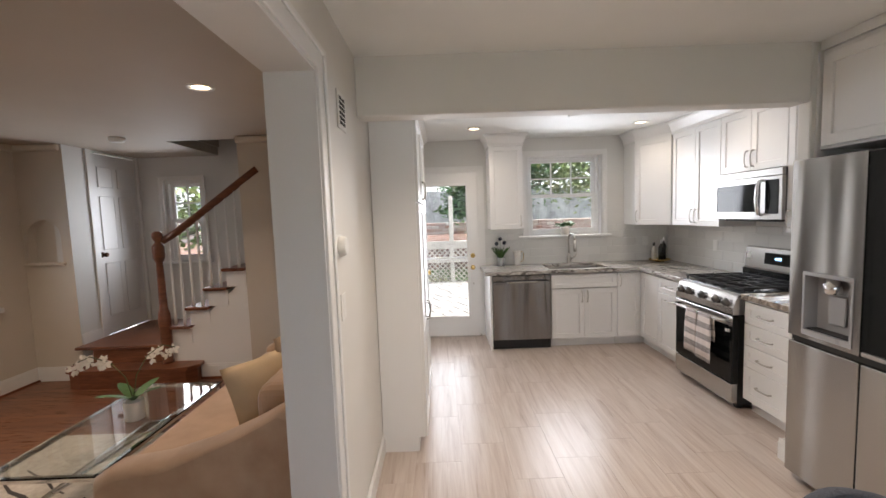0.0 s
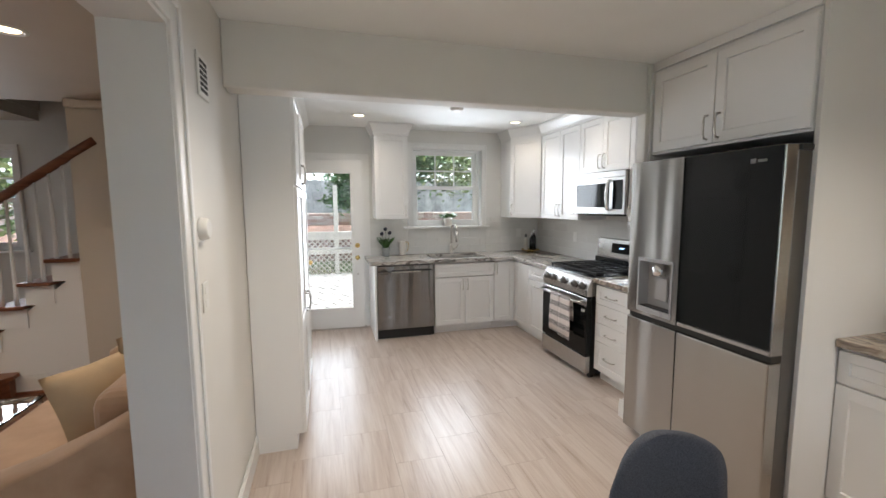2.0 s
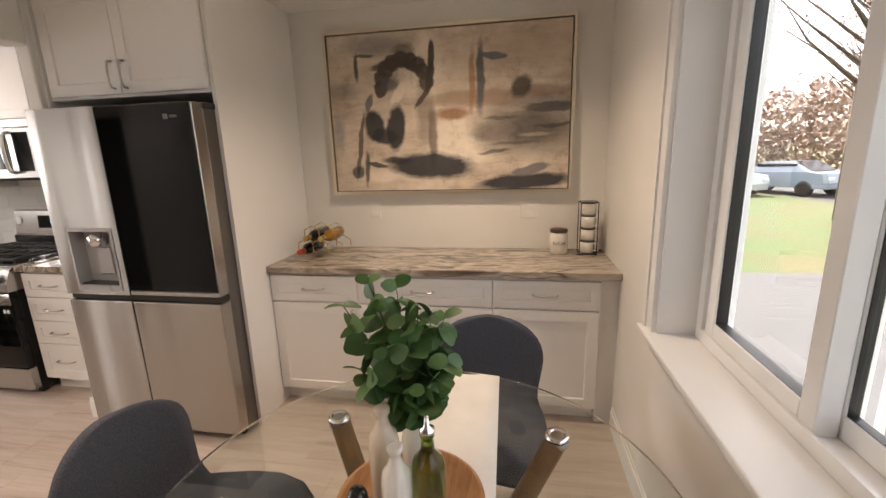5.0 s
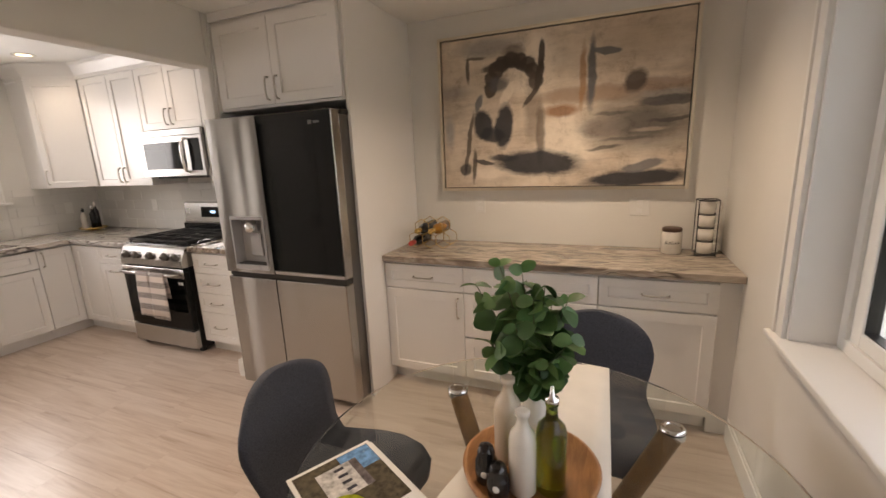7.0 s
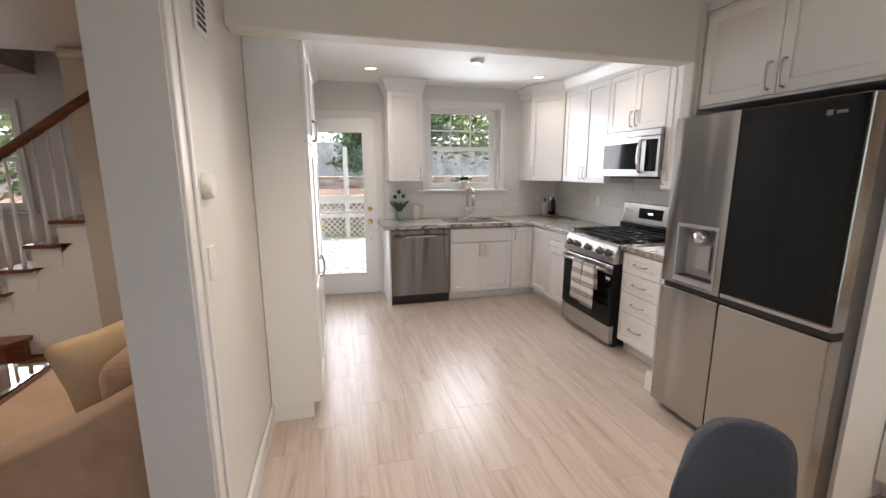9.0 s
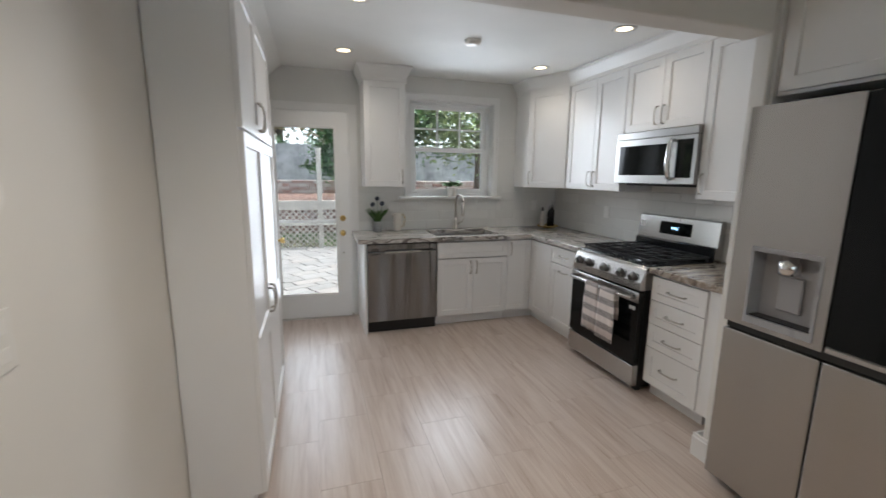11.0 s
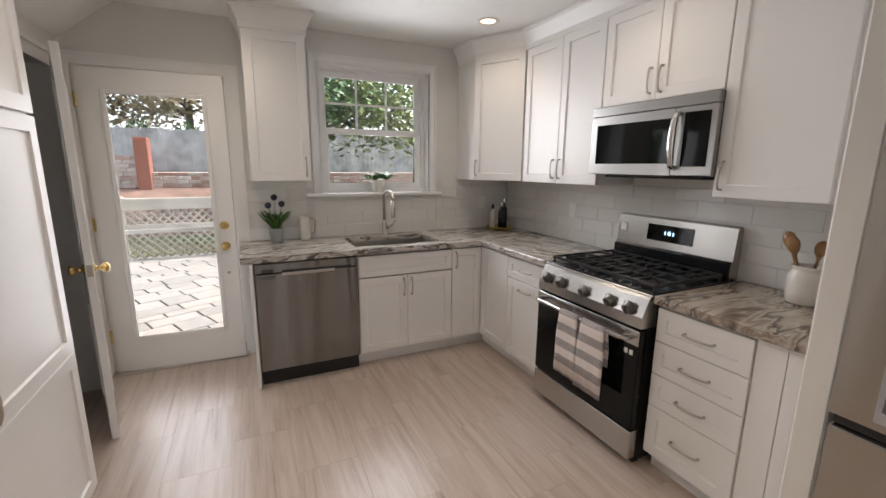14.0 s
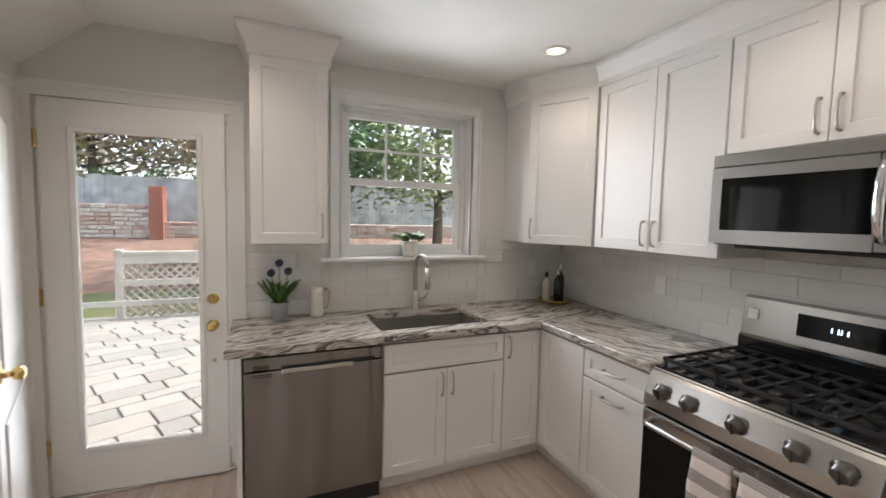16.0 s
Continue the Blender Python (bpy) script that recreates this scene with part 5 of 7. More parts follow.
for _k in range(7):
    part("slat", boxes((-0.10, 0.10, -0.026, -0.022, 0.016 + _k * 0.017, 0.024 + _k * 0.017)), Mat("register_brown", (0.16, 0.11, 0.07), 0.5).m if _k == 0 else bpy.data.materials["register_brown"], wv)

# ---- living room furniture ----
M_sofa = Mat("beige_velvet", (0.46, 0.34, 0.25), 0.85)
_c = M_sofa.coords()
M_sofa.color(M_sofa.ramp(M_sofa.noise(_c, 4, 4), [(0.3, (0.40, 0.26, 0.16)), (0.7, (0.56, 0.39, 0.26))]))
M_sofa.bump(M_sofa.noise(_c, 220, 2), 0.2, 0.001)
M_sofa.b.inputs["Sheen Weight"].default_value = 0.4
M_sofa = M_sofa.m
sofa = thing("sofa", "beige velvet sofa with sloping arms", "sofa", pose(0, 0, 0))


def soft_box(x0, x1, y0, y1, z0, z1, r, seg=4):
    return boxes((x0, x1, y0, y1, z0, z1), bevel=r, seg=seg)


_prof = [(-1.06, 0.10), (-1.10, 0.30), (-1.08, 0.47), (-1.0, 0.515), (-0.78, 0.545), (-0.56, 0.605), (-0.36, 0.69), (-0.2, 0.775), (-0.155, 0.76), (-0.15, 0.10)]


def arm(y0, y1):
    bm = bmesh.new()
    rows = []
    for y, s in ((y0, 0.035), (y0 + 0.02, 0.012), (y0 + 0.05, 0), (y1 - 0.05, 0), (y1 - 0.02, 0.012), (y1, 0.035)):
        rows.append([bm.verts.new((x + (s if x < -0.6 else -s), y, z - (s if z > 0.2 else 0))) for x, z in _prof])
    for a, b in zip(rows, rows[1:]):
        for k in range(len(_prof)):
            bm.faces.new((a[k], a[(k + 1) % len(_prof)], b[(k + 1) % len(_prof)], b[k])).smooth = True
    bm.faces.new(rows[0])
    bm.faces.new(rows[-1][::-1])
    return bm


part("arm", arm(1.88, 2.06), M_sofa, sofa)
part("arm", arm(3.72, 3.90), M_sofa, sofa)
part("seat_base", soft_box(-1.05, -0.2, 2.06, 3.72, 0.1, 0.33, 0.02), M_sofa, sofa)
part("seat_cushion", soft_box(-1.07, -0.4, 2.065, 3.715, 0.33, 0.46, 0.05), M_sofa, sofa)
part("backrest", soft_box(-0.42, -0.15, 2.06, 3.72, 0.3, 0.80, 0.07), M_sofa, sofa)
for _x in (-1.0, -0.22):
    for _y in (1.95, 3.82):
        part("leg", boxes((_x - 0.025, _x + 0.025, _y - 0.025, _y + 0.025, 0, 0.105)), M_mahog, sofa)


def pillow(name, label, m, mat, s=0.46, t=0.075):
    bm = bmesh.new()
    n = 12
    for side in (1, -1):
        g = [[None] * (n + 1) for _ in range(n + 1)]
        for i in range(n + 1):
            for j in range(n + 1):
                u, v = 2 * i / n - 1, 2 * j / n - 1
                d = t * ((1 - u * u) * (1 - v * v)) ** 0.42
                pin = 1 - 0.06 * (1 - abs(u)) * abs(v) - 0.06 * (1 - abs(v)) * abs(u)
                g[i][j] = bm.verts.new((u * s / 2 * pin, side * d, v * s / 2 * pin))
        for i in range(n):
            for j in range(n):
                bm.faces.new((g[i][j], g[i + 1][j], g[i + 1][j + 1], g[i][j + 1])).smooth = True
    bmesh.ops.remove_doubles(bm, verts=bm.verts, dist=0.0005)
    return solid(name, bm, mat, label, "pillow", m)


M_pillow = painted("cream_linen", (0.58, 0.45, 0.29), 0.85, 0.06, 0.4, 6, 300)
pillow("throw_pillow", "cream linen throw pillow on the sofa", pose(-0.50, 2.38, 0.645, -24, 0, 62), M_pillow, 0.40, 0.085)
pillow("throw_pillow", "tan throw pillow leaning on the sofa back", pose(-0.42, 2.75, 0.67, -10, 0, 80), painted("tan_linen", (0.42, 0.31, 0.2), 0.85, 0.06, 0.4, 6, 300))
tbl = thing("coffee_table", "glass coffee table with a chrome frame", "coffee table", pose(0, 0, 0.012))
_tx0, _tx1, _ty0, _ty1, _tz = -1.88, -1.27, 2.15, 3.36, 0.315
part("glass_top", boxes((_tx0, _tx1, _ty0, _ty1, _tz, _tz + 0.01), bevel=0.002), M_tableglass, tbl, "clear glass top")
_rb = 0.011
for _x in (_tx0 + 0.02, _tx1 - 0.02):
    for _y in (_ty0 + 0.02, _ty1 - 0.02):
        part("leg", boxes((_x - _rb, _x + _rb, _y - _rb, _y + _rb, 0, _tz)), M_chrome, tbl)
for _z in (0.011, _tz - 0.012):
    for _x in (_tx0 + 0.02, _tx1 - 0.02):
        part("rail", boxes((_x - _rb, _x + _rb, _ty0 + 0.031, _ty1 - 0.031, _z - _rb, _z + _rb)), M_chrome, tbl)
    for _y in (_ty0 + 0.02, _ty1 - 0.02):
        part("rail", boxes((_tx0 + 0.031, _tx1 - 0.031, _y - _rb, _y + _rb, _z - _rb, _z + _rb)), M_chrome, tbl)
_xb = bmesh.new()
tube(_xb, [(_tx0 + 0.02, _ty0 + 0.03, 0.02), (_tx1 - 0.02, _ty1 - 0.03, _tz - 0.02)], 0.01, 8)
part("brace", _xb, M_chrome, tbl)
# rug
_rg = Mat("cream_rug", (0.6, 0.53, 0.45), 0.95)
_rc = _rg.coords()
_rg.color(_rg.ramp(_rg.noise(_rc, 30, 4), [(0.3, (0.50, 0.43, 0.36)), (0.7, (0.66, 0.60, 0.52))]))
_rg.bump(_rg.noise(_rc, 160, 3), 0.6, 0.004)
rug = thing("rug", "cream rug with dark brush-like strokes", "rug", pose(0, 0, 0))
part("woven_base", boxes((-2.5, -1.0, 0.2, 3.2, 0.001, 0.012), bevel=0.004), _rg.m, rug)
M_stroke = Mat("rug_stroke", (0.06, 0.05, 0.045), 0.95).m
_rr = random.Random(5)
for _i in range(22):
    _a, _b = -2.28 + 0.035 * _rr.random() + 0.0 * _i, 1.2 + (_i % 11) * 0.155 + 0.03 * _rr.random()
    if _i > 10:
        _a += 0.62
    _l = 0.40 + 0.16 * _rr.random()
    _sb = bmesh.new()
    _w = 0.010 + 0.006 * _rr.random()
    _ps = [(_a + _l * f, _b - _l * 0.55 * f + 0.012 * math.sin(9 * f + _i)) for f in (0, 0.25, 0.5, 0.75, 1)]
    _up = [_sb.verts.new((x, y + _w * (1 - abs(2 * k / 4 - 1) * 0.5), 0.0135)) for k, (x, y) in enumerate(_ps)]
    _dn = [_sb.verts.new((x, y - _w * (1 - abs(2 * k / 4 - 1) * 0.5), 0.0135)) for k, (x, y) in enumerate(_ps)]
    for _k in range(4):
        _sb.faces.new((_dn[_k], _dn[_k + 1], _up[_k + 1], _up[_k]))
    part("stroke", _sb, M_stroke, rug, "dark woven stroke" if _i == 0 else "")

# ---- leaves ----


def leaf_mesh(name, length, width, mat, fold=0.15, n=5):
    bm = bmesh.new()
    rows = []
    for i in range(n + 1):
        f = i / n
        w = width / 2 * math.sin(math.pi * min(0.985, 0.06 + f * 0.925)) ** 0.5 * (0.94 + 0.08 * f)
        z = -0.25 * length * f * f
        rows.append((bm.verts.new((-w, length * f, z + fold * w)), bm.verts.new((0, length * f, z)), bm.verts.new((w, length * f, z + fold * w))))
    for a, b in zip(rows, rows[1:]):
        for k in (0, 1):
            bm.faces.new((a[k], a[k + 1], b[k + 1], b[k])).smooth = True
    return mesh_of(name, bm, mat)


def foliage_mat(name, dark, lite, rough=0.5):
    m = Mat(name, lite, rough)
    m.color(m.mix(m.ramp(m.random(), [(0.0, dark), (1.0, lite)]), m.ramp(m.noise(m.coords(), 40, 3), [(0.3, (0.7, 0.7, 0.7)), (0.7, (1, 1, 1))]), 0.7, 'MULTIPLY'))
    return m.m


def isle_mat(name, dark, lite, rough=0.6):
    m = Mat(name, lite, rough)
    r = m.nt.nodes.new("ShaderNodeNewGeometry").outputs["Random Per Island"]
    m.color(m.ramp(r, [(0.0, dark), (1.0, lite)]))
    return m.m


M_euc = foliage_mat("eucalyptus_green", (0.035, 0.115, 0.03), (0.125, 0.24, 0.07))
M_stem = Mat("green_stem", (0.07, 0.09, 0.03), 0.6).m
M_ceramic = painted("white_ceramic", (0.74, 0.70, 0.64), 0.2, 0.03, 0.02)
M_cream = painted("cream_ceramic", (0.66, 0.56, 0.45), 0.25, 0.03, 0.02)


def leaf_obj(me, parent, p, d, roll, s=1.0):
    ob = new("leaf", me)
    ob.parent = parent
    q = Vector(d).to_track_quat('Y', 'Z').to_matrix().to_4x4()
    ob.matrix_basis = Matrix.Translation(p) @ q @ pose(0, 0, 0, 0, roll, 0) @ Matrix.Diagonal((s, s, s, 1))
    return ob


def orchid():
    o = thing("orchid", "white orchid in a white pot on the coffee table", "plant", pose(-1.52, 2.76, 0.338) @ Matrix.Diagonal((1.15, 1.15, 1.25, 1)))
    bm = bmesh.new()
    lathe(bm, [(0.045, 0), (0.05, 0.005), (0.052, 0.10), (0.047, 0.10), (0.044, 0.09)], 24)
    part("pot", bm, M_ceramic, o)
    rnd = random.Random(3)
    lm = leaf_mesh("leaf", 0.17, 0.06, M_euc)
    for k in range(5):
        a = k * 1.3
        leaf_obj(lm, o, (0, 0, 0.1), (math.cos(a), math.sin(a), 0.7), 0)
    pm = isle_mat("orchid_petal", (0.74, 0.70, 0.62), (0.84, 0.81, 0.75))
    for dx, dy, n in ((-0.34, 0.03, 9), (0.06, 0.30, 5)):
        sb = bmesh.new()
        pts = [(0, 0, 0.1), (dx * 0.1, dy * 0.1, 0.22), (dx * 0.35, dy * 0.35, 0.30), (dx * 0.7, dy * 0.7, 0.33), (dx, dy, 0.29)]
        tube(sb, pts, 0.003, 6)
        part("stem", sb, M_stem, o)
        for k in range(n):
            f = 0.35 + 0.65 * k / (n - 1)
            cx, cy, cz = dx * f, dy * f, 0.32 - 0.06 * abs(f - 0.6) - 0.02
            fb = bmesh.new()
            for j in range(5):
                a = j * 2 * math.pi / 5 + rnd.random()
                rr = 0.036
                c0 = fb.verts.new((0, 0, 0))
                c1 = fb.verts.new((rr * 0.6 * math.cos(a - 0.5), 0.004, rr * 0.6 * math.sin(a - 0.5)))
                c2 = fb.verts.new((rr * math.cos(a), 0.008, rr * math.sin(a)))
                c3 = fb.verts.new((rr * 0.6 * math.cos(a + 0.5), 0.004, rr * 0.6 * math.sin(a + 0.5)))
                fb.faces.new((c0, c1, c2, c3))
            part("blossom", fb, pm, o, "", pose(cx + rnd.uniform(-0.015, 0.015), cy + rnd.uniform(-0.02, 0.02), cz + rnd.uniform(-0.02, 0.02), rnd.uniform(-30, 10), 0, rnd.uniform(10, 70)))


orchid()

# ---- dining table ----
TC = (1.44, 0.255)
dt = thing("dining_table", "round glass dining table on crossed wooden legs", "dining table", pose(TC[0], TC[1], 0))
_gt = bmesh.new()
lathe(_gt, [(0.607, 0.74), (0.612, 0.743), (0.612, 0.749), (0.607, 0.752)], 96)
part("glass_top", _gt, M_tableglass, dt, "round clear glass top")
M_beech = wood("brown_oak", (0.17, 0.085, 0.035), (0.36, 0.20, 0.085), (14, 14, 2.5), 0.4)
for _k, (_lx, _ly) in enumerate(((1.723, 0.566), (1.722, -0.084), (1.15, 0.58), (1.13, -0.07))):
    _top = Vector((_lx - TC[0], _ly - TC[1], 0.735))
    _bot = Vector((_top.x * -0.5, _top.y * -0.5, 0.0))
    _lb = bmesh.new()
    tube(_lb, [_bot, _bot.lerp(_top, 0.99), _top], [0.024, 0.031, 0.029], 14)
    _lg = part("leg", _lb, M_beech, dt, "angled brown wooden leg")
    _cb = bmesh.new()
    lathe(_cb, [(0.034, 0.725), (0.034, 0.738), (0.034, 0.7535), (0.030, 0.760), (0.020, 0.760), (0.018, 0.757)], 24, (_top.x, _top.y, 0))
    part("cap", _cb, M_chrome, _lg, "chrome cap")
_rb2 = bmesh.new()
_n = 24
_rows = []
_rr = random.Random(9)
for _i in range(_n + 1):
    _f = _i / _n
    _x = 0.855 + 1.215 * _f
    _z = 0.7545
    if _f > 0.985:
        _z = 0.70
    _yl, _yr = 0.525 - 0.225 * _f, 0.06 + 0.03 * _f
    _rows.append([_rb2.verts.new((_x, _yl + (_yr - _yl) * k / 6, _z + 0.003 * math.sin(_x * 31 + k * 1.7) * (0.4 + 0.6 * _rr.random()) + 0.002)) for k in range(7)])
for _a, _b in zip(_rows, _rows[1:]):
    for _k in range(6):
        _rb2.faces.new((_a[_k], _a[_k + 1], _b[_k + 1], _b[_k])).smooth = True
_so = solid("table_runner", _rb2, painted("white_linen", (0.72, 0.68, 0.62), 0.85, 0.05, 0.5, 8, 400), "creased white linen table runner", "table runner")
_md = _so.modifiers.new("thick", 'SOLIDIFY')
_md.thickness, _md.offset = 0.002, 1

# ---- dining chairs ----
M_fab = Mat("charcoal_fabric", (0.045, 0.047, 0.058), 0.9)
_c = M_fab.coords((1, 1, 1), False)
M_fab.color(M_fab.ramp(M_fab.noise(_c, 260, 3), [(0.3, (0.034, 0.038, 0.052)), (0.7, (0.085, 0.092, 0.115))]))
M_fab.bump(M_fab.noise(_c, 420, 2), 0.5, 0.001)
M_fab = M_fab.m


def dining_chair(m):
    c = thing("dining_chair", "charcoal fabric shell chair with dark metal legs", "chair", m, "chairs round the dining table")
    prof = [(-0.225, 0.42), (-0.225, 0.44), (-0.20, 0.455), (-0.12, 0.462), (-0.02, 0.455), (0.08, 0.448), (0.145, 0.455), (0.185, 0.485), (0.21, 0.535), (0.225, 0.59), (0.238, 0.65)]
    wid = [0.13, 0.175, 0.205, 0.23, 0.24, 0.235, 0.22, 0.21, 0.212, 0.222, 0.232]
    for k in range(1, 11):
        f = math.sin(math.pi / 2 * k / 10)
        prof.append((0.238 + 0.018 * f, 0.65 + 0.19 * f))
        wid.append(max(0.012, 0.234 * (1 - f ** 2.7) ** (1 / 2.3)))
    bm = bmesh.new()
    nu = 12
    def grid(off):
        rows = []
        for i, ((y, z), w) in enumerate(zip(prof, wid)):
            a = prof[max(i - 1, 0)]
            b = prof[min(i + 1, len(prof) - 1)]
            t = Vector((0, b[0] - a[0], b[1] - a[1])).normalized()
            nrm = Vector((0, -t.z, t.y))
            row = []
            for k in range(nu + 1):
                u = 2 * k / nu - 1
                cup = 0.05 * u * u * (min(1.0, w / 0.2) ** 2 if i > 6 else 0.55)
                p = Vector((u * w, y, z)) + nrm * (cup + off * (1 - 0.75 * abs(u) ** 6))
                row.append(bm.verts.new(p))
            rows.append(row)
        for a, b in zip(rows, rows[1:]):
            for k in range(nu):
                bm.faces.new((a[k], a[k + 1], b[k + 1], b[k])).smooth = True
        return rows
    f = grid(0.017)
    g = grid(-0.017)
    for i in range(len(prof) - 1):
        for k in (0, nu):
            bm.faces.new((f[i][k], f[i + 1][k], g[i + 1][k], g[i][k])).smooth = True
    for i in (0, len(prof) - 1):
        for k in range(nu):
            bm.faces.new((f[i][k], f[i][k + 1], g[i][k + 1], g[i][k])).smooth = True
    part("seat_shell", bm, M_fab, c, "upholstered seat and back in one piece")
    part("seat_frame", boxes((-0.13, 0.13, -0.13, 0.13, 0.405, 0.425), bevel=0.004), M_black, c)
    for x in (-1, 1):
        for y in (-1, 1):
            lb = bmesh.new()
            tube(lb, [(x * 0.12, y * 0.12, 0.415), (x * 0.2, y * 0.2, 0.0)], [0.014, 0.009], 10)
            part("leg", lb, M_black, c)
    return c


ch = dining_chair(pose(1.515, 0.91, 0, 0, 0, 4))
copy_thing(ch, pose(2.13, 0.15, 0, 0, 0, -90))

# ---- table top things ----
_wt = wood("acacia_wood", (0.30, 0.13, 0.05), (0.50, 0.25, 0.10), (3, 22, 3), 0.4)
tray = thing("wooden_tray", "round wooden serving tray with a raised rim", "tray", pose(1.42, 0.262, 0.762))
_tb = bmesh.new()
lathe(_tb, [(0.15, 0), (0.163, 0.006), (0.167, 0.024), (0.158, 0.026), (0.152, 0.013), (0.001, 0.011)], 48)
part("dish", _tb, _wt, tray)
ZT = 0.7735


def bottle(name, label, x, y, prof, mat, group="", seg=28):
    bm = bmesh.new()
    lathe(bm, prof, seg)
    return solid(name, bm, mat, label, "bottle", pose(x, y, ZT), group)


M_green = glass("green_glass", (0.24, 0.34, 0.04), 0.02)
gb = thing("oil_bottle", "green glass oil bottle with a metal pourer", "bottle", pose(1.366, 0.205, ZT))
_b = bmesh.new()
lathe(_b, [(0.031, 0), (0.034, 0.004), (0.034, 0.15), (0.03, 0.165), (0.014, 0.185), (0.0125, 0.215), (0.015, 0.217), (0.015, 0.225)], 28)
part("glass", _b, M_green, gb, "dark green glass body")
_b = bmesh.new()
lathe(_b, [(0.016, 0.224), (0.016, 0.232), (0.006, 0.236), (0.004, 0.26), (0.003, 0.262)], 16)
part("pourer", _b, M_chrome, gb)
wb = [(0.028, 0), (0.031, 0.004), (0.031, 0.13), (0.027, 0.15), (0.016, 0.165), (0.012, 0.18), (0.012, 0.19), (0.016, 0.195), (0.0165, 0.205), (0.012, 0.207)]
bottle("ceramic_bottle", "slim white ceramic bottle on the tray", 1.34, 0.265, wb, M_ceramic)
bottle("ceramic_bottle", "slim cream ceramic bottle on the tray", 1.43, 0.32, [(r * 1.1, z * 1.1) for r, z in wb], M_cream)
M_shaker = Mat("black_ceramic", (0.012, 0.011, 0.012), 0.15).m
for _x, _y, _h in ((1.305, 0.313, 0.085), (1.338, 0.350, 0.10)):
    s_ = thing("salt_shaker", "rounded black ceramic shaker with a white dot", "shaker", pose(_x, _y, ZT), "salt and pepper shakers")
    _b = bmesh.new()
    lathe(_b, [(0.012, 0.0), (0.024, 0.006), (0.028, 0.03), (0.026, _h * 0.6), (0.02, _h * 0.72), (0.021, _h * 0.82), (0.016, _h * 0.95), (0.005, _h)], 22)
    part("body", _b, M_shaker, s_)
    _b = bmesh.new()
    lathe(_b, [(0.008, 0), (0.007, 0.002), (0.003, 0.0025)], 14)
    part("dot", _b, M_plastic, s_, "white dot", pose(-0.0268, -0.002, 0.038, 0, -84, 0))


def eucalyptus():
    v = thing("eucalyptus_vase", "eucalyptus branches in a white vase", "plant", pose(1.515, 0.265, ZT))
    b = bmesh.new()
    lathe(b, [(0.03, 0), (0.036, 0.005), (0.04, 0.08), (0.03, 0.14), (0.02, 0.16), (0.024, 0.175), (0.02, 0.176)], 24)
    part("vase", b, M_ceramic, v)
    rnd = random.Random(21)
    meshes = [leaf_mesh("leaf", l, w, M_euc, 0.22) for l, w in ((0.074, 0.068), (0.062, 0.056), (0.046, 0.04))]
    ends = [(-0.05, 0.18, 0.44), (-0.03, 0.11, 0.49), (-0.07, 0.0, 0.42), (0.06, 0.06, 0.46), (-0.04, -0.03, 0.45), (0.02, -0.09, 0.40), (-0.06, -0.11, 0.33), (0.10, 0.12, 0.40), (-0.09, 0.05, 0.36), (0.12, -0.03, 0.36), (-0.08, 0.13, 0.30), (-0.09, -0.05, 0.27)]
    for e in [(a * 0.8, b * 0.8, c) for a, b, c in ends]:
        sb = bmesh.new()
        pts = []
        for k in range(7):
            f = k / 6
            pts.append(Vector((e[0] * f ** 1.3, e[1] * f ** 1.3, 0.12 + (e[2] - 0.12) * f)))
        tube(sb, pts, [0.003 - 0.0003 * k for k in range(7)], 5)
        part("stem", sb, M_stem, v)
        for k in range(9):
            f = 0.3 + 0.7 * k / 8
            p = Vector((e[0] * f ** 1.3, e[1] * f ** 1.3, 0.12 + (e[2] - 0.12) * f))
            for side in (0, 1):
                a = k * 1.45 + side * math.pi + rnd.uniform(-0.4, 0.4)
                d = Vector((math.cos(a), math.sin(a), rnd.uniform(-0.9, 0.9)))
                leaf_obj(meshes[0 if k < 6 else (1 if k < 8 else 2)], v, p, d, rnd.uniform(-85, 85), rnd.uniform(0.68, 0.98))


eucalyptus()
# magazine: a picture of a white house with trees, sky and lawn, and bars of text
mag = thing("magazine", "stack of magazines with a house photograph on the cover", "magazine", pose(1.384, 0.712, 0.7525, 0, 0, 151.0))
part("under_copy", boxes((-0.008, 0.222, 0.006, 0.30, 0.0, 0.004)), M_plastic, mag, "magazine underneath")
part("page_block", boxes((0.0, 0.228, 0.0, 0.295, 0.0042, 0.009)), M_plastic, mag, "white page edges")
_mz = 0.0094
M_ph = {}
for _n, _c in (("photo_sky", (0.14, 0.30, 0.55)), ("photo_tree", (0.09, 0.075, 0.05)), ("photo_house", (0.5, 0.48, 0.46)), ("photo_lawn", (0.33, 0.36, 0.02)), ("photo_roof", (0.14, 0.12, 0.12)), ("photo_dark", (0.05, 0.05, 0.06))):
    M_ph[_n] = painted(_n, _c, 0.25, 0.45, 0.0, 60, 300)
part("photo", boxes((0.01, 0.218, 0.01, 0.235, 0.009, _mz)), M_ph["photo_tree"], mag, "trees in the photograph")
part("photo_sky", boxes((0.011, 0.10, 0.011, 0.09, _mz, _mz + 0.0003)), M_ph["photo_sky"], mag)
part("photo_house", boxes((0.06, 0.17, 0.04, 0.15, _mz + 0.0003, _mz + 0.0006)), M_ph["photo_house"], mag)
part("photo_roof", boxes((0.06, 0.08, 0.04, 0.15, _mz + 0.0006, _mz + 0.0009)), M_ph["photo_roof"], mag)
for _k in range(4):
    part("photo_window", boxes((0.10, 0.125, 0.05 + _k * 0.025, 0.06 + _k * 0.025, _mz + 0.0006, _mz + 0.0009)), M_ph["photo_dark"], mag)
_lw = bmesh.new()
lathe(_lw, [(0.055, 0.0), (0.054, 0.0004)], 24, (0.16, 0.19, _mz + 0.0003))
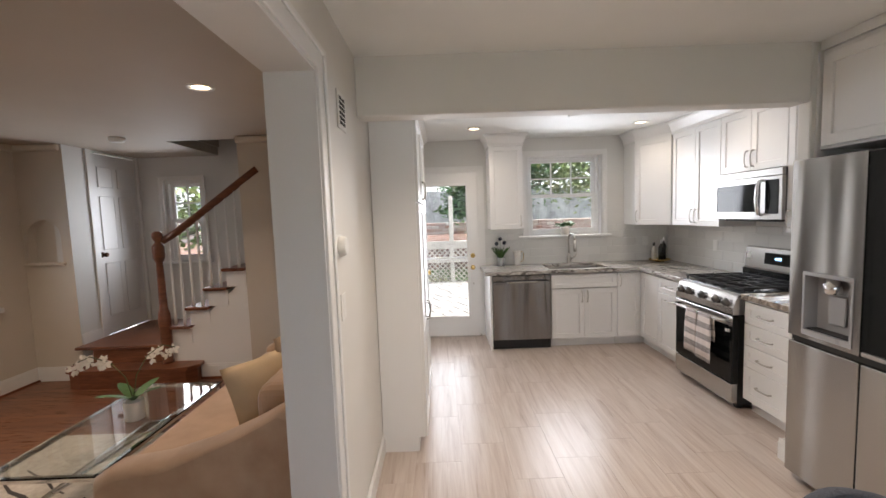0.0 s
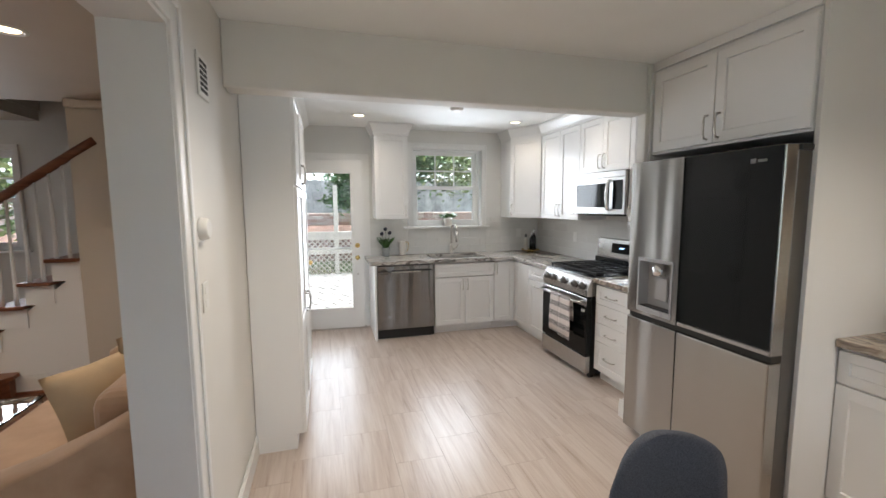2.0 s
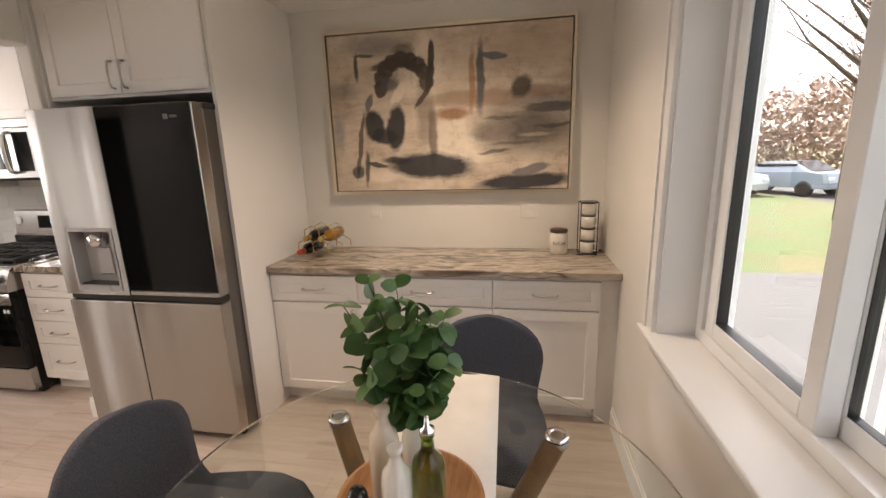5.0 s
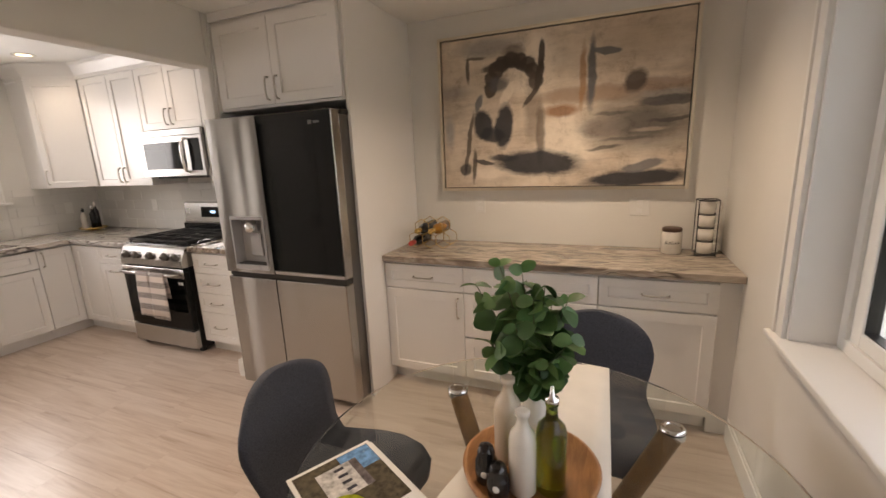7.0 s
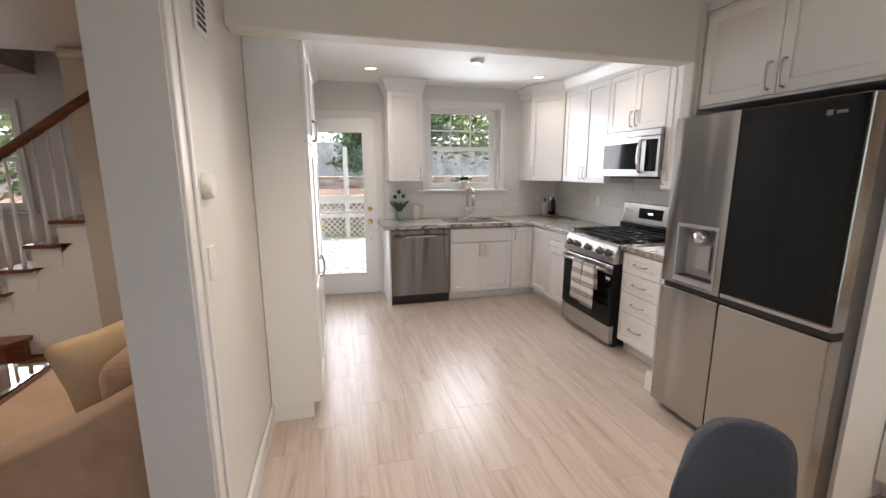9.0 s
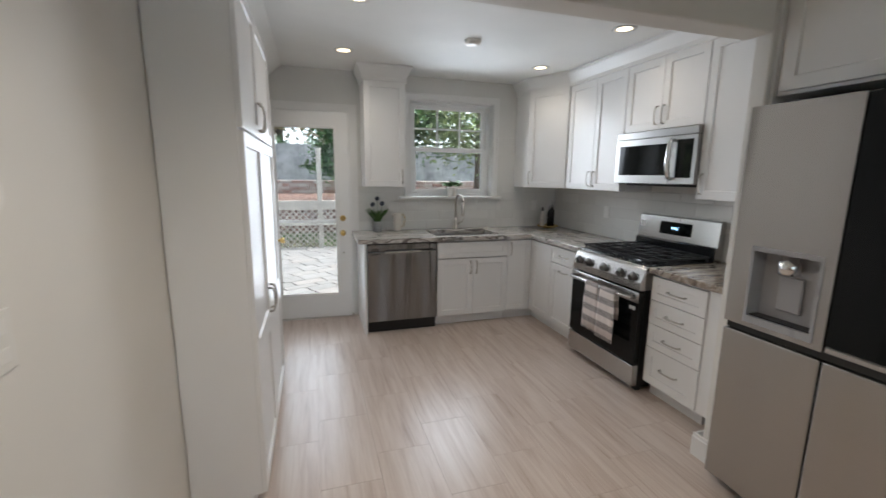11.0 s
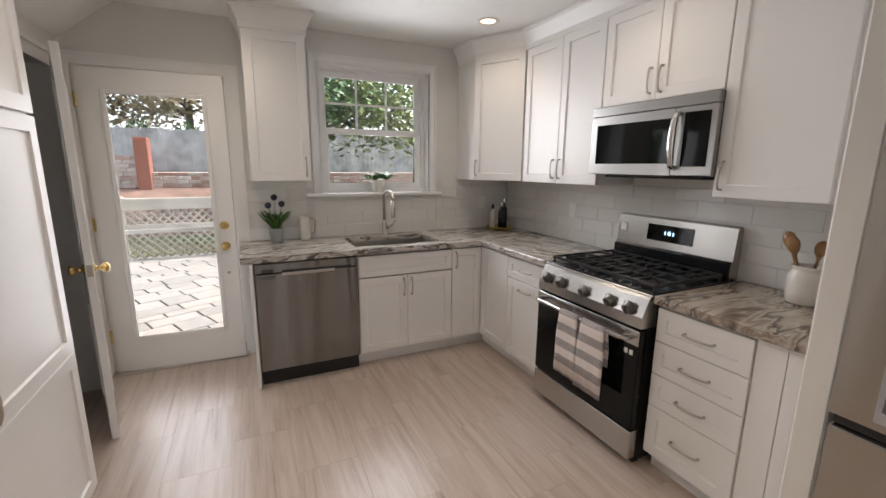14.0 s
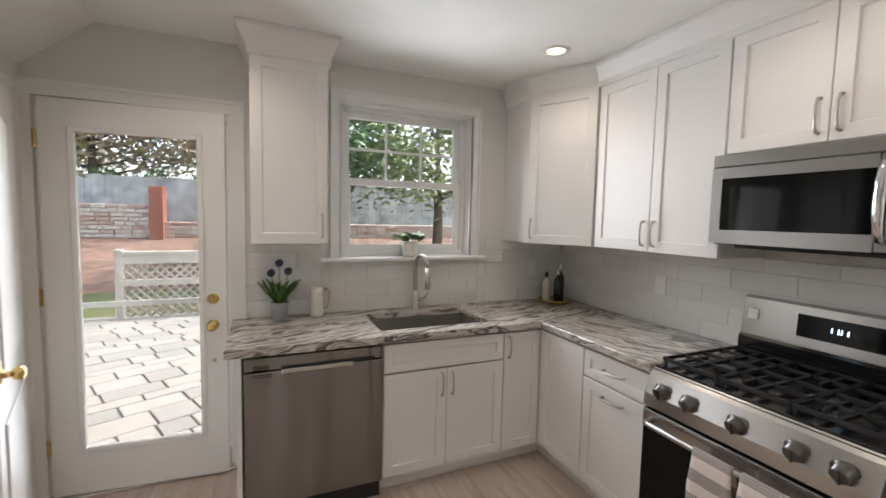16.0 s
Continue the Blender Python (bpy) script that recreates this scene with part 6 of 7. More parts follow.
part("photo_lawn", _lw, M_ph["photo_lawn"], mag)
for _k in range(6):
    part("text_bar", boxes((0.03, 0.12 + 0.03 * (_k % 3), 0.245 + _k * 0.007, 0.248 + _k * 0.007, 0.009, 0.0093)), M_ph["photo_dark"], mag)

# ---- things on the sideboard ----
ZC = 0.9125
rack = thing("wine_rack", "gold wire honeycomb wine rack", "wine rack", pose(3.16, 1.27, ZC))
M_gold = Mat("gold_wire", (0.72, 0.52, 0.2), 0.25, 1.0).m


def hexagon(cy, cz, r, x):
    return [(x, cy + r * math.sin(math.pi / 3 * k), cz + r * math.cos(math.pi / 3 * k)) for k in range(7)]


_hx = ((0.10, 0.062), (0.0, 0.062), (-0.10, 0.062), (0.05, 0.148), (-0.05, 0.148))
for _cy, _cz in _hx:
    for _x in (-0.07, 0.07):
        _b = bmesh.new()
        _p = hexagon(_cy, _cz, 0.057, _x)
        tube(_b, _p, 0.0028, 6)
        part("wire_hexagon", _b, M_gold, rack)
for _cy, _cz in _hx:
    _b = bmesh.new()
    for _s in (-1, 1):
        tube(_b, [(-0.07, _cy + _s * 0.05, _cz - 0.028), (0.07, _cy + _s * 0.05, _cz - 0.028)], 0.0028, 6)
    part("cross_wire", _b, M_gold, rack)
for (_cy, _cz), _mt, _cp in zip((_hx[0], _hx[3], _hx[4]), (M_blackgloss, M_blackgloss, Mat("amber_glass", (0.28, 0.13, 0.02), 0.1).m), (Mat("red_foil", (0.45, 0.05, 0.04), 0.35).m, M_gold, M_gold)):
    w_ = thing("wine_bottle", "dark wine bottle lying in the wire rack", "bottle", pose(3.16 + 0.13, 1.27 + _cy, ZC + _cz - 0.012, 0, -90, 0), "wine bottles")
    _b = bmesh.new()
    lathe(_b, [(0.03, 0), (0.036, 0.005), (0.036, 0.17), (0.03, 0.195), (0.015, 0.215), (0.0145, 0.25)], 22)
    part("glass", _b, _mt, w_)
    _b = bmesh.new()
    lathe(_b, [(0.0155, 0.225), (0.0165, 0.232), (0.0165, 0.29), (0.014, 0.292)], 18)
    part("foil", _b, _cp, w_, "foil capsule")
can = thing("canister", "white ceramic canister with a dark rim", "canister", pose(3.29, -0.225, ZC))
_b = bmesh.new()
lathe(_b, [(0.05, 0), (0.055, 0.005), (0.056, 0.12), (0.05, 0.13), (0.048, 0.135)], 30)
part("jar", _b, M_ceramic, can)
_b = bmesh.new()
lathe(_b, [(0.052, 0.132), (0.054, 0.136), (0.054, 0.150), (0.048, 0.154), (0.01, 0.155)], 30)
part("lid", _b, wood("dark_lid", (0.05, 0.025, 0.015), (0.1, 0.05, 0.03)), can, "dark wooden lid")
_tc = bpy.data.curves.new("lettering", 'FONT')
_tc.body, _tc.size, _tc.align_x, _tc.extrude = "SUGAR", 0.026, 'CENTER', 0.0006
_to = bpy.data.objects.new("lettering", _tc)
scene.collection.objects.link(_to)
bpy.context.view_layer.update()
_b = bmesh.new()
_tme = bpy.data.meshes.new_from_object(_to.evaluated_get(bpy.context.evaluated_depsgraph_get()))
_b.from_mesh(_tme)
bpy.data.meshes.remove(_tme)
bpy.data.objects.remove(_to)
bpy.data.curves.remove(_tc)
for _v in _b.verts:
    _an = _v.co.x / 0.0568
    _v.co = Vector((-(0.0568 + _v.co.z) * math.cos(_an), -(0.0568 + _v.co.z) * math.sin(_an), 0.060 + _v.co.y))
part("lettering", _b, M_black, can, "dark printed capital letters")
mr = thing("mug_rack", "black wire rack of four stacked white mugs", "mug rack", pose(3.29, -0.395, ZC))
for _dx, _dy in ((0.05, 0.05), (-0.05, 0.05), (0.05, -0.05), (-0.05, -0.05)):
    _b = bmesh.new()
    tube(_b, [(_dx, _dy, 0), (_dx, _dy, 0.32)], 0.003, 6)
    part("wire", _b, M_black, mr)
for _z in (0.004, 0.318):
    _b = bmesh.new()
    for _p, _q in (((0.05, 0.05), (0.05, -0.05)), ((0.05, -0.05), (-0.05, -0.05)), ((-0.05, -0.05), (-0.05, 0.05)), ((-0.05, 0.05), (0.05, 0.05))):
        tube(_b, [(*_p, _z), (*_q, _z)], 0.003, 6)
    part("wire_ring", _b, M_black, mr)
for _k in range(4):
    m_ = thing("mug", "small white mug with a dark rim", "mug", pose(3.29, -0.395, ZC + 0.008 + _k * 0.078), "stacked mugs")
    _b = bmesh.new()
    lathe(_b, [(0.036, 0), (0.041, 0.004), (0.042, 0.07), (0.039, 0.07), (0.037, 0.012), (0.001, 0.01)], 26)
    part("cup", _b, M_ceramic, m_)
    _b = bmesh.new()
    tube(_b, [(-0.02, -0.036, 0.06), (-0.028, -0.058, 0.062), (-0.033, -0.068, 0.04), (-0.028, -0.06, 0.016), (-0.02, -0.037, 0.014)], 0.005, 8)
    part("handle", _b, M_ceramic, m_)
    _b = bmesh.new()
    lathe(_b, [(0.0425, 0.068), (0.0428, 0.072), (0.039, 0.073)], 26, caps=False)
    part("rim", _b, M_black, m_, "dark rim")

# ---- things on the kitchen worktops ----


def blade_tuft(parent, mat, n, h, spread, seed, z0):
    rnd = random.Random(seed)
    me = leaf_mesh("leaf", h, 0.012, mat, 0.2)
    for k in range(n):
        a = rnd.random() * 2 * math.pi
        leaf_obj(me, parent, (rnd.uniform(-0.02, 0.02), rnd.uniform(-0.02, 0.02), z0), (math.cos(a) * spread, math.sin(a) * spread, 1.0), rnd.uniform(-60, 60), rnd.uniform(0.7, 1.15))


M_grass = foliage_mat("potted_green", (0.04, 0.10, 0.02), (0.12, 0.24, 0.06))
pp = thing("potted_plant", "small green plant with dark round blooms in a grey pot", "plant", pose(1.243, 5.40, ZC))
_b = bmesh.new()
lathe(_b, [(0.04, 0), (0.043, 0.004), (0.054, 0.105), (0.05, 0.108), (0.046, 0.095)], 26)
part("pot", _b, painted("grey_pot", (0.33, 0.34, 0.34), 0.5, 0.06), pp)
blade_tuft(pp, M_grass, 90, 0.17, 0.55, 4, 0.09)
for _x, _y, _h in ((0.0, 0.0, 0.33), (-0.045, 0.01, 0.27), (0.05, -0.01, 0.28)):
    _b = bmesh.new()
    tube(_b, [(0, 0, 0.08), (_x, _y, _h)], 0.002, 5)
    part("stem", _b, M_stem, pp)
    _b = bmesh.new()
    bmesh.ops.create_icosphere(_b, subdivisions=2, radius=0.024)
    for _v in _b.verts:
        _v.co *= 1 + 0.22 * noise.noise(_v.co * 90)
    part("bloom", _b, painted("dark_bloom", (0.05, 0.055, 0.075), 0.9, 0.3), pp, "dark round bloom", pose(_x, _y, _h + 0.012))
jug = thing("pitcher", "white ceramic pitcher with a gold handle", "pitcher", pose(1.46, 5.42, ZC))
_b = bmesh.new()
lathe(_b, [(0.036, 0), (0.042, 0.005), (0.044, 0.03), (0.04, 0.15), (0.042, 0.185), (0.038, 0.185), (0.035, 0.02), (0.001, 0.015)], 28)
part("body", _b, M_ceramic, jug)
_b = bmesh.new()
tube(_b, [(0.039, 0, 0.165), (0.065, 0, 0.17), (0.078, 0, 0.15), (0.076, 0, 0.1), (0.066, 0, 0.05), (0.042, 0, 0.045)], 0.005, 8)
part("handle", _b, M_gold, jug, "gold handle")
_b = bmesh.new()
tube(_b, [(-0.038, 0, 0.15), (-0.05, 0, 0.17), (-0.062, 0, 0.19)], [0.014, 0.01, 0.006], 10)
part("spout", _b, M_ceramic, jug)
tr = thing("bottle_tray", "round gold tray holding oil bottles", "tray", pose(3.22, 5.32, ZC))
_b = bmesh.new()
lathe(_b, [(0.05, 0), (0.05, 0.012), (0.12, 0.016), (0.125, 0.03), (0.121, 0.03), (0.115, 0.02), (0.001, 0.019)], 40)
part("dish", _b, M_gold, tr)
for _x, _y, _h, _mt, _lb in ((-0.05, 0.04, 0.22, M_ceramic, "white and dark pepper mill on the gold tray"), (0.0, -0.03, 0.25, M_blackgloss, "dark oil bottle with a pourer on the gold tray"), (0.05, 0.0, 0.285, M_blackgloss, "tall dark vinegar bottle on the gold tray"), (0.07, 0.06, 0.15, M_ceramic, "white ceramic shaker on the gold tray")):
    o_ = thing("condiment_bottle", _lb, "bottle", pose(3.22 + _x, 5.32 + _y, ZC + 0.0195), "bottles on the gold tray")
    _b = bmesh.new()
    lathe(_b, [(0.025, 0), (0.029, 0.003), (0.029, _h * 0.62), (0.011, _h * 0.74), (0.011, _h * 0.8)], 20)
    part("body", _b, _mt, o_)
    _b = bmesh.new()
    lathe(_b, [(0.0115, _h * 0.79), (0.014, _h * 0.82), (0.013, _h * 0.93), (0.004, _h)], 16)
    part("top", _b, M_black if _mt is M_ceramic else M_chrome, o_)
cr = thing("utensil_crock", "white ceramic crock with wooden spoons", "crock", pose(3.27, 2.90, ZC))
_b = bmesh.new()
lathe(_b, [(0.062, 0), (0.07, 0.006), (0.073, 0.05), (0.073, 0.125), (0.06, 0.145), (0.058, 0.16), (0.066, 0.168), (0.06, 0.17), (0.052, 0.15), (0.055, 0.02), (0.001, 0.015)], 36)
part("jar", _b, M_ceramic, cr)
_sw = wood("spoon_wood", (0.30, 0.15, 0.06), (0.45, 0.26, 0.12), (8, 8, 2))
for _k, (_tx, _ty, _tz) in enumerate(((-0.03, 0.085, 0.30), (-0.06, 0.055, 0.285), (0.03, -0.02, 0.27))):
    _b = bmesh.new()
    _d = Vector((_tx, _ty, _tz)).normalized()
    _l = Vector((_tx, _ty, _tz)).length
    tube(_b, [(0, 0, 0.02), tuple(_d * _l * 0.72), tuple(_d * _l * 0.8)], [0.005, 0.006, 0.012], 8)
    tube(_b, [tuple(_d * _l * f) for f in (0.76, 0.84, 0.93, 1.0, 1.04)], [0.008, 0.021, 0.026, 0.02, 0.006], 10)
    part("spoon", _b, _sw, cr, "wooden spoon")
sp = thing("potted_plant", "small leafy plant in a white pot on the window sill", "plant", pose(2.10, 5.525, 1.2715) @ Matrix.Diagonal((1.4, 1.4, 1.4, 1)))
_b = bmesh.new()
lathe(_b, [(0.032, 0), (0.035, 0.003), (0.042, 0.07), (0.038, 0.072), (0.035, 0.06)], 24)
part("pot", _b, M_ceramic, sp)
_lf = leaf_mesh("leaf", 0.05, 0.028, M_grass, 0.2)
_rr = random.Random(8)
for _k in range(60):
    _a = _rr.random() * 2 * math.pi
    _e = _rr.uniform(-0.1, 1.2)
    leaf_obj(_lf, sp, (_rr.uniform(-0.03, 0.03) + 0.03 * math.cos(_a), _rr.uniform(-0.03, 0.03) + 0.03 * math.sin(_a), 0.075 + 0.025 * _rr.random()), (math.cos(_a), math.sin(_a), _e), _rr.uniform(-30, 30), _rr.uniform(0.7, 1.1))

# towels over the oven handle
_tm = Mat("striped_cotton", (0.74, 0.68, 0.64), 0.9)
_sx = _tm.nt.nodes.new("ShaderNodeSeparateXYZ")
_tm.link(_tm.nt.nodes.new("ShaderNodeTexCoord").outputs["Object"], _sx.inputs[0])


def _saw(scale, off):
    a = _tm.node("ShaderNodeMath")
    a.operation = 'MULTIPLY_ADD'
    _tm.link(_sx.outputs["Z"], a.inputs[0])
    a.inputs[1].default_value, a.inputs[2].default_value = scale, off
    f = _tm.node("ShaderNodeMath")
    f.operation = 'FRACT'
    _tm.link(a.outputs[0], f.inputs[0])
    return f.outputs[0]


_fine = _tm.ramp(_saw(210.0, 0.0), [(0.0, (0, 0, 0)), (0.26, (0, 0, 0)), (0.34, (1, 1, 1)), (1.0, (1, 1, 1))])
_grp = _tm.ramp(_saw(10.5, 0.15), [(0.0, (0, 0, 0)), (0.5, (0, 0, 0)), (0.52, (1, 1, 1)), (1.0, (1, 1, 1))])
_tc = _tm.mix(_tm.mix((0.74, 0.67, 0.63), (0.19, 0.175, 0.175), _fine), (0.74, 0.67, 0.63), _grp)
_tm.color(_tc)
_tm.bump(_tm.noise(_tm.coords(), 500, 2), 0.4, 0.001)
for _k, (_y0, _y1, _drop) in enumerate(((3.755, 3.59, 0.36), (3.585, 3.40, 0.375))):
    _b = bmesh.new()
    _yc = (_y0 + _y1) / 2
    rows = []
    path = [(0.018, -0.20), (0.017, -0.10), (0.016, -0.03), (0.012, 0.01), (0.0, 0.018), (-0.013, 0.01), (-0.017, -0.03), (-0.018, -0.12), (-0.019, -0.24), (-0.02, -_drop)]
    for i, (px, pz) in enumerate(path):
        rows.append([_b.verts.new((px - (0.004 + 0.004 * math.sin(j * 1.9 + _k)) * max(0, -pz) * 3 * (1 if px < 0 else 0), (_y0 - _yc) * (1 - 2 * j / 8) * (1 - 0.12 * (pz > -0.05)), pz)) for j in range(9)])
    for a, b2 in zip(rows, rows[1:]):
        for j in range(8):
            _b.faces.new((a[j], a[j + 1], b2[j + 1], b2[j])).smooth = True
    _to = solid("dish_towel", _b, _tm.m, "white dish towel with dark stripes on the oven handle", "towel", pose(2.70 - 0.058, _yc, 0.692), "striped dish towels")
    _md = _to.modifiers.new("thick", 'SOLIDIFY')
    _md.thickness = 0.003

# ---- outdoors ----
M_lawn = Mat("lawn", (0.2, 0.25, 0.07), 0.9)
_c = M_lawn.coords()
M_lawn.color(M_lawn.mix(M_lawn.ramp(M_lawn.noise(_c, 0.5, 4), [(0.35, (0.12, 0.11, 0.045)), (0.6, (0.07, 0.115, 0.028))]), M_lawn.ramp(M_lawn.noise(_c, 25, 3), [(0.3, (0.6, 0.6, 0.6)), (0.7, (1, 1, 1))]), 0.7, 'MULTIPLY'))
M_lawn.bump(M_lawn.noise(_c, 60, 3), 0.6, 0.02)
M_lawn = M_lawn.m
M_mulch = painted("mulch", (0.15, 0.09, 0.068), 0.95, 0.5, 0.8, 5, 30)
_gb = bmesh.new()
_ys = [-700, -60, -20, -8, -4, 0, 5, 11, 13.0, 14.2, 16.4, 16.41, 20, 60, 700]
_zs = [-2, -1.5, -0.62, -0.5, -0.45, -0.35, -0.16, -0.16, -0.1, 0.3, 0.86, 1.0, 1.15, 3.0, 3.0]
_xs = [-700, -60, -12, -5, 0, 5, 12, 25, 60, 700]
_g = [[_gb.verts.new((x, y, z)) for x in _xs] for y, z in zip(_ys, _zs)]
for _j in range(len(_ys) - 1):
    for _i in range(len(_xs) - 1):
        _f = _gb.faces.new((_g[_j][_i], _g[_j][_i + 1], _g[_j + 1][_i + 1], _g[_j + 1][_i]))
        _f.material_index = 1 if 8 <= _j <= 10 else 0
structure("ground", _gb, [M_lawn, M_mulch], "pale spring lawn with a mulch bank", "ground")
M_conc = painted("concrete_path", (0.075, 0.076, 0.078), 0.85, 0.1, 0.3, 2, 80)
structure("pavement", boxes((2.6, 7.6, -9, -1.9, -0.42, -0.38), (-3, 2.6, -6, -4.2, -0.42, -0.38)), M_conc, "pale concrete garden path", "pavement")
structure("road", boxes((-60, 90, -16, -10.2, -0.56, -0.53)), painted("asphalt", (0.06, 0.06, 0.062), 0.9, 0.2, 0.4, 2, 60), "grey asphalt road", "road")
# patio of pavers
patio = structure("patio", boxes((-3.6, 5.0, 5.76, 10.6, -0.2, -0.098)), painted("paver_joint", (0.2, 0.19, 0.175), 0.95), "patio of pale stone pavers", "patio")
_pv = Mat("paver_stone", (0.45, 0.4, 0.36), 0.85)
_pv.color(_pv.mix(_pv.ramp(_pv.random(), [(0.0, (0.19, 0.18, 0.17)), (0.5, (0.25, 0.235, 0.22)), (1.0, (0.26, 0.23, 0.205))]), _pv.ramp(_pv.noise(_pv.coords(), 9, 4), [(0.3, (0.75, 0.75, 0.75)), (0.7, (1, 1, 1))]), 0.7, 'MULTIPLY'))
_pv.bump(_pv.noise(_pv.coords(), 60, 3), 0.3, 0.004)
_pmesh = {}


def slab_piece(cache, name, dx, dy, dz, mat, bev):
    k = (name, round(dx, 4), round(dy, 4), round(dz, 4))
    if k not in cache:
        cache[k] = mesh_of(name, boxes((0, dx, 0, dy, 0, dz), bevel=bev), mat)
    return cache[k]


def piece(name, me, parent, m):
    ob = new(name, me)
    ob.parent = parent
    ob.matrix_basis = m
    return ob


_rr = random.Random(31)
_turn = radians(24)
_row = 0
_v = -2.6
while _v < 3.0:
    _h = (0.24, 0.31, 0.24, 0.16)[_row % 4]
    _u = -3.4 + 0.13 * (_row % 3)
    while _u < 3.4:
        _w = _rr.choice((0.24, 0.31, 0.40, 0.47))
        _px, _py = 0.7 + _u * math.cos(_turn) - _v * math.sin(_turn), 8.1 + _u * math.sin(_turn) + _v * math.cos(_turn)
        if 5.8 < _py < 9.95 and -2.2 < _px < 3.0:
            piece("paver", slab_piece(_pmesh, "paver", _w - 0.014, _h - 0.014, 0.03, _pv.m, 0.006), patio, pose(_px, _py, -0.1 - 0.004 * _rr.random(), 0, 0, 24))
        _u += _w
    _v += _h
    _row += 1

# rail with lattice round the patio
M_oldwood = painted("weathered_white_wood", (0.48, 0.45, 0.40), 0.85, 0.15, 0.4, 4, 90)
lat = thing("lattice_fence", "low weathered white fence with lattice panels", "fence", pose(0, 10.45, -0.12))
for _x in (-0.85, 0.75, 2.35, 3.95):
    _h = 2.15 if _x == 0.75 else 1.08
    part("post", boxes((_x - 0.05, _x + 0.05, -0.05, 0.05, 0, _h), bevel=0.006), M_oldwood, lat)
for _z in (0.52, 1.0):
    part("rail", boxes((-0.9, 4.0, -0.055, 0.055, _z, _z + (0.09 if _z < 1 else 0.05))), M_oldwood, lat)
part("rail", boxes((-0.9, 4.0, -0.04, -0.02, 0.86, 1.0)), M_oldwood, lat)
for _s in (1, -1):
    for _k in range(int(4.8 / 0.13) + 8):
        _xa = -0.85 + (_k - 7) * 0.13 if _s > 0 else -0.85 + _k * 0.13
        _x0, _x1, _z0, _z1 = _xa, _xa + _s * 0.86, 0.04, 0.90
        if max(_x0, _x1) < -0.8 or min(_x0, _x1) > 3.95:
            continue
        def _cut(x0, z0, x1, z1):
            for lim in (-0.85, 3.95):
                if (x0 - lim) * (x1 - lim) < 0:
                    f = (lim - x0) / (x1 - x0)
                    z = z0 + f * (z1 - z0)
                    inside0 = -0.85 <= x0 <= 3.95
                    if inside0:
                        x1, z1 = lim, z
                    else:
                        x0, z0 = lim, z
            return x0, z0, x1, z1
        _x0, _z0, _x1, _z1 = _cut(_x0, _z0, _x1, _z1)
        _b = bmesh.new()
        tube(_b, [(_x0, _s * 0.008, _z0), (_x1, _s * 0.008, _z1)], 0.016, 4)
        part("slat", _b, M_oldwood, lat)
# retaining wall, brick pillar and board fence
M_brick = Mat("garden_brick", (0.33, 0.13, 0.08), 0.9)
_bk = M_brick.nt.nodes.new("ShaderNodeTexBrick")
for _k, _v in (("Scale", 1.0), ("Mortar Size", 0.008), ("Brick Width", 0.22), ("Row Height", 0.075)):
    _bk.inputs[_k].default_value = _v
_bk.inputs["Color1"].default_value = (0.34, 0.24, 0.20, 1)
_bk.inputs["Color2"].default_value = (0.40, 0.33, 0.29, 1)
_bk.inputs["Mortar"].default_value = (0.42, 0.39, 0.35, 1)
M_brick.link(M_brick.coords((1, 1, 1), True, (radians(90), 0, 0)), _bk.inputs["Vector"])
M_brick.color(_bk.outputs["Color"])
M_brick = M_brick.m
rw = solid("retaining_wall", boxes((-14, -1.48, 16.32, 16.55, 0.2, 1.72), (-1.48, 16, 16.32, 16.55, 0.2, 1.27), bevel=0.02), M_brick, "low weathered brick retaining wall", "wall")
_wb = Mat("weathered_brick", (0.4, 0.3, 0.26), 0.9)
_wb.color(_wb.mix(_wb.ramp(_wb.random(), [(0.0, (0.40, 0.24, 0.20)), (0.3, (0.50, 0.40, 0.36)), (0.7, (0.58, 0.53, 0.49)), (1.0, (0.66, 0.63, 0.59))]), _wb.ramp(_wb.noise(_wb.coords(), 7, 4), [(0.3, (0.6, 0.58, 0.56)), (0.65, (1, 1, 1))]), 0.8, 'MULTIPLY'))
_wbm = {}
_brr = random.Random(44)
for _j in range(9):
    _bx = -4.6 + 0.16 * (_j % 2)
    while _bx < 5.2:
        _w = _brr.choice((0.24, 0.32, 0.40))
        if _j < 5 or _bx < -1.85:
            piece("brick", slab_piece(_wbm, "brick", _w - 0.02, 0.05, 0.098, _wb.m, 0.008), rw, pose(_bx, 16.275 - 0.015 * _brr.random(), 0.72 + _j * 0.112))
        _bx += _w
solid("brick_pillar", boxes((-1.64, -1.32, 16.1, 16.6, 0.2, 2.22), bevel=0.01), painted("red_brick_pillar", (0.27, 0.095, 0.06), 0.9, 0.2, 0.5, 8, 60), "square red brick pillar at the fence", "pillar")
bf = thing("board_fence", "grey weathered board fence behind the wall", "fence", pose(0, 17.0, 1.02))
M_grey = painted("grey_boards", (0.36, 0.37, 0.38), 0.9, 0.4, 0.4, 2.2, 60)
_bme = mesh_of("board", boxes((0, 0.145, 0, 0.02, 0, 1.5)), M_grey)
for _k in range(130):
    piece("board", _bme, bf, pose(-9.5 + _k * 0.152, 0.0, _rr.uniform(-0.02, 0.02)))
for _z in (0.3, 1.05):
    part("rail", boxes((-9.5, 10.3, 0.022, 0.06, _z, _z + 0.08)), M_grey, bf)


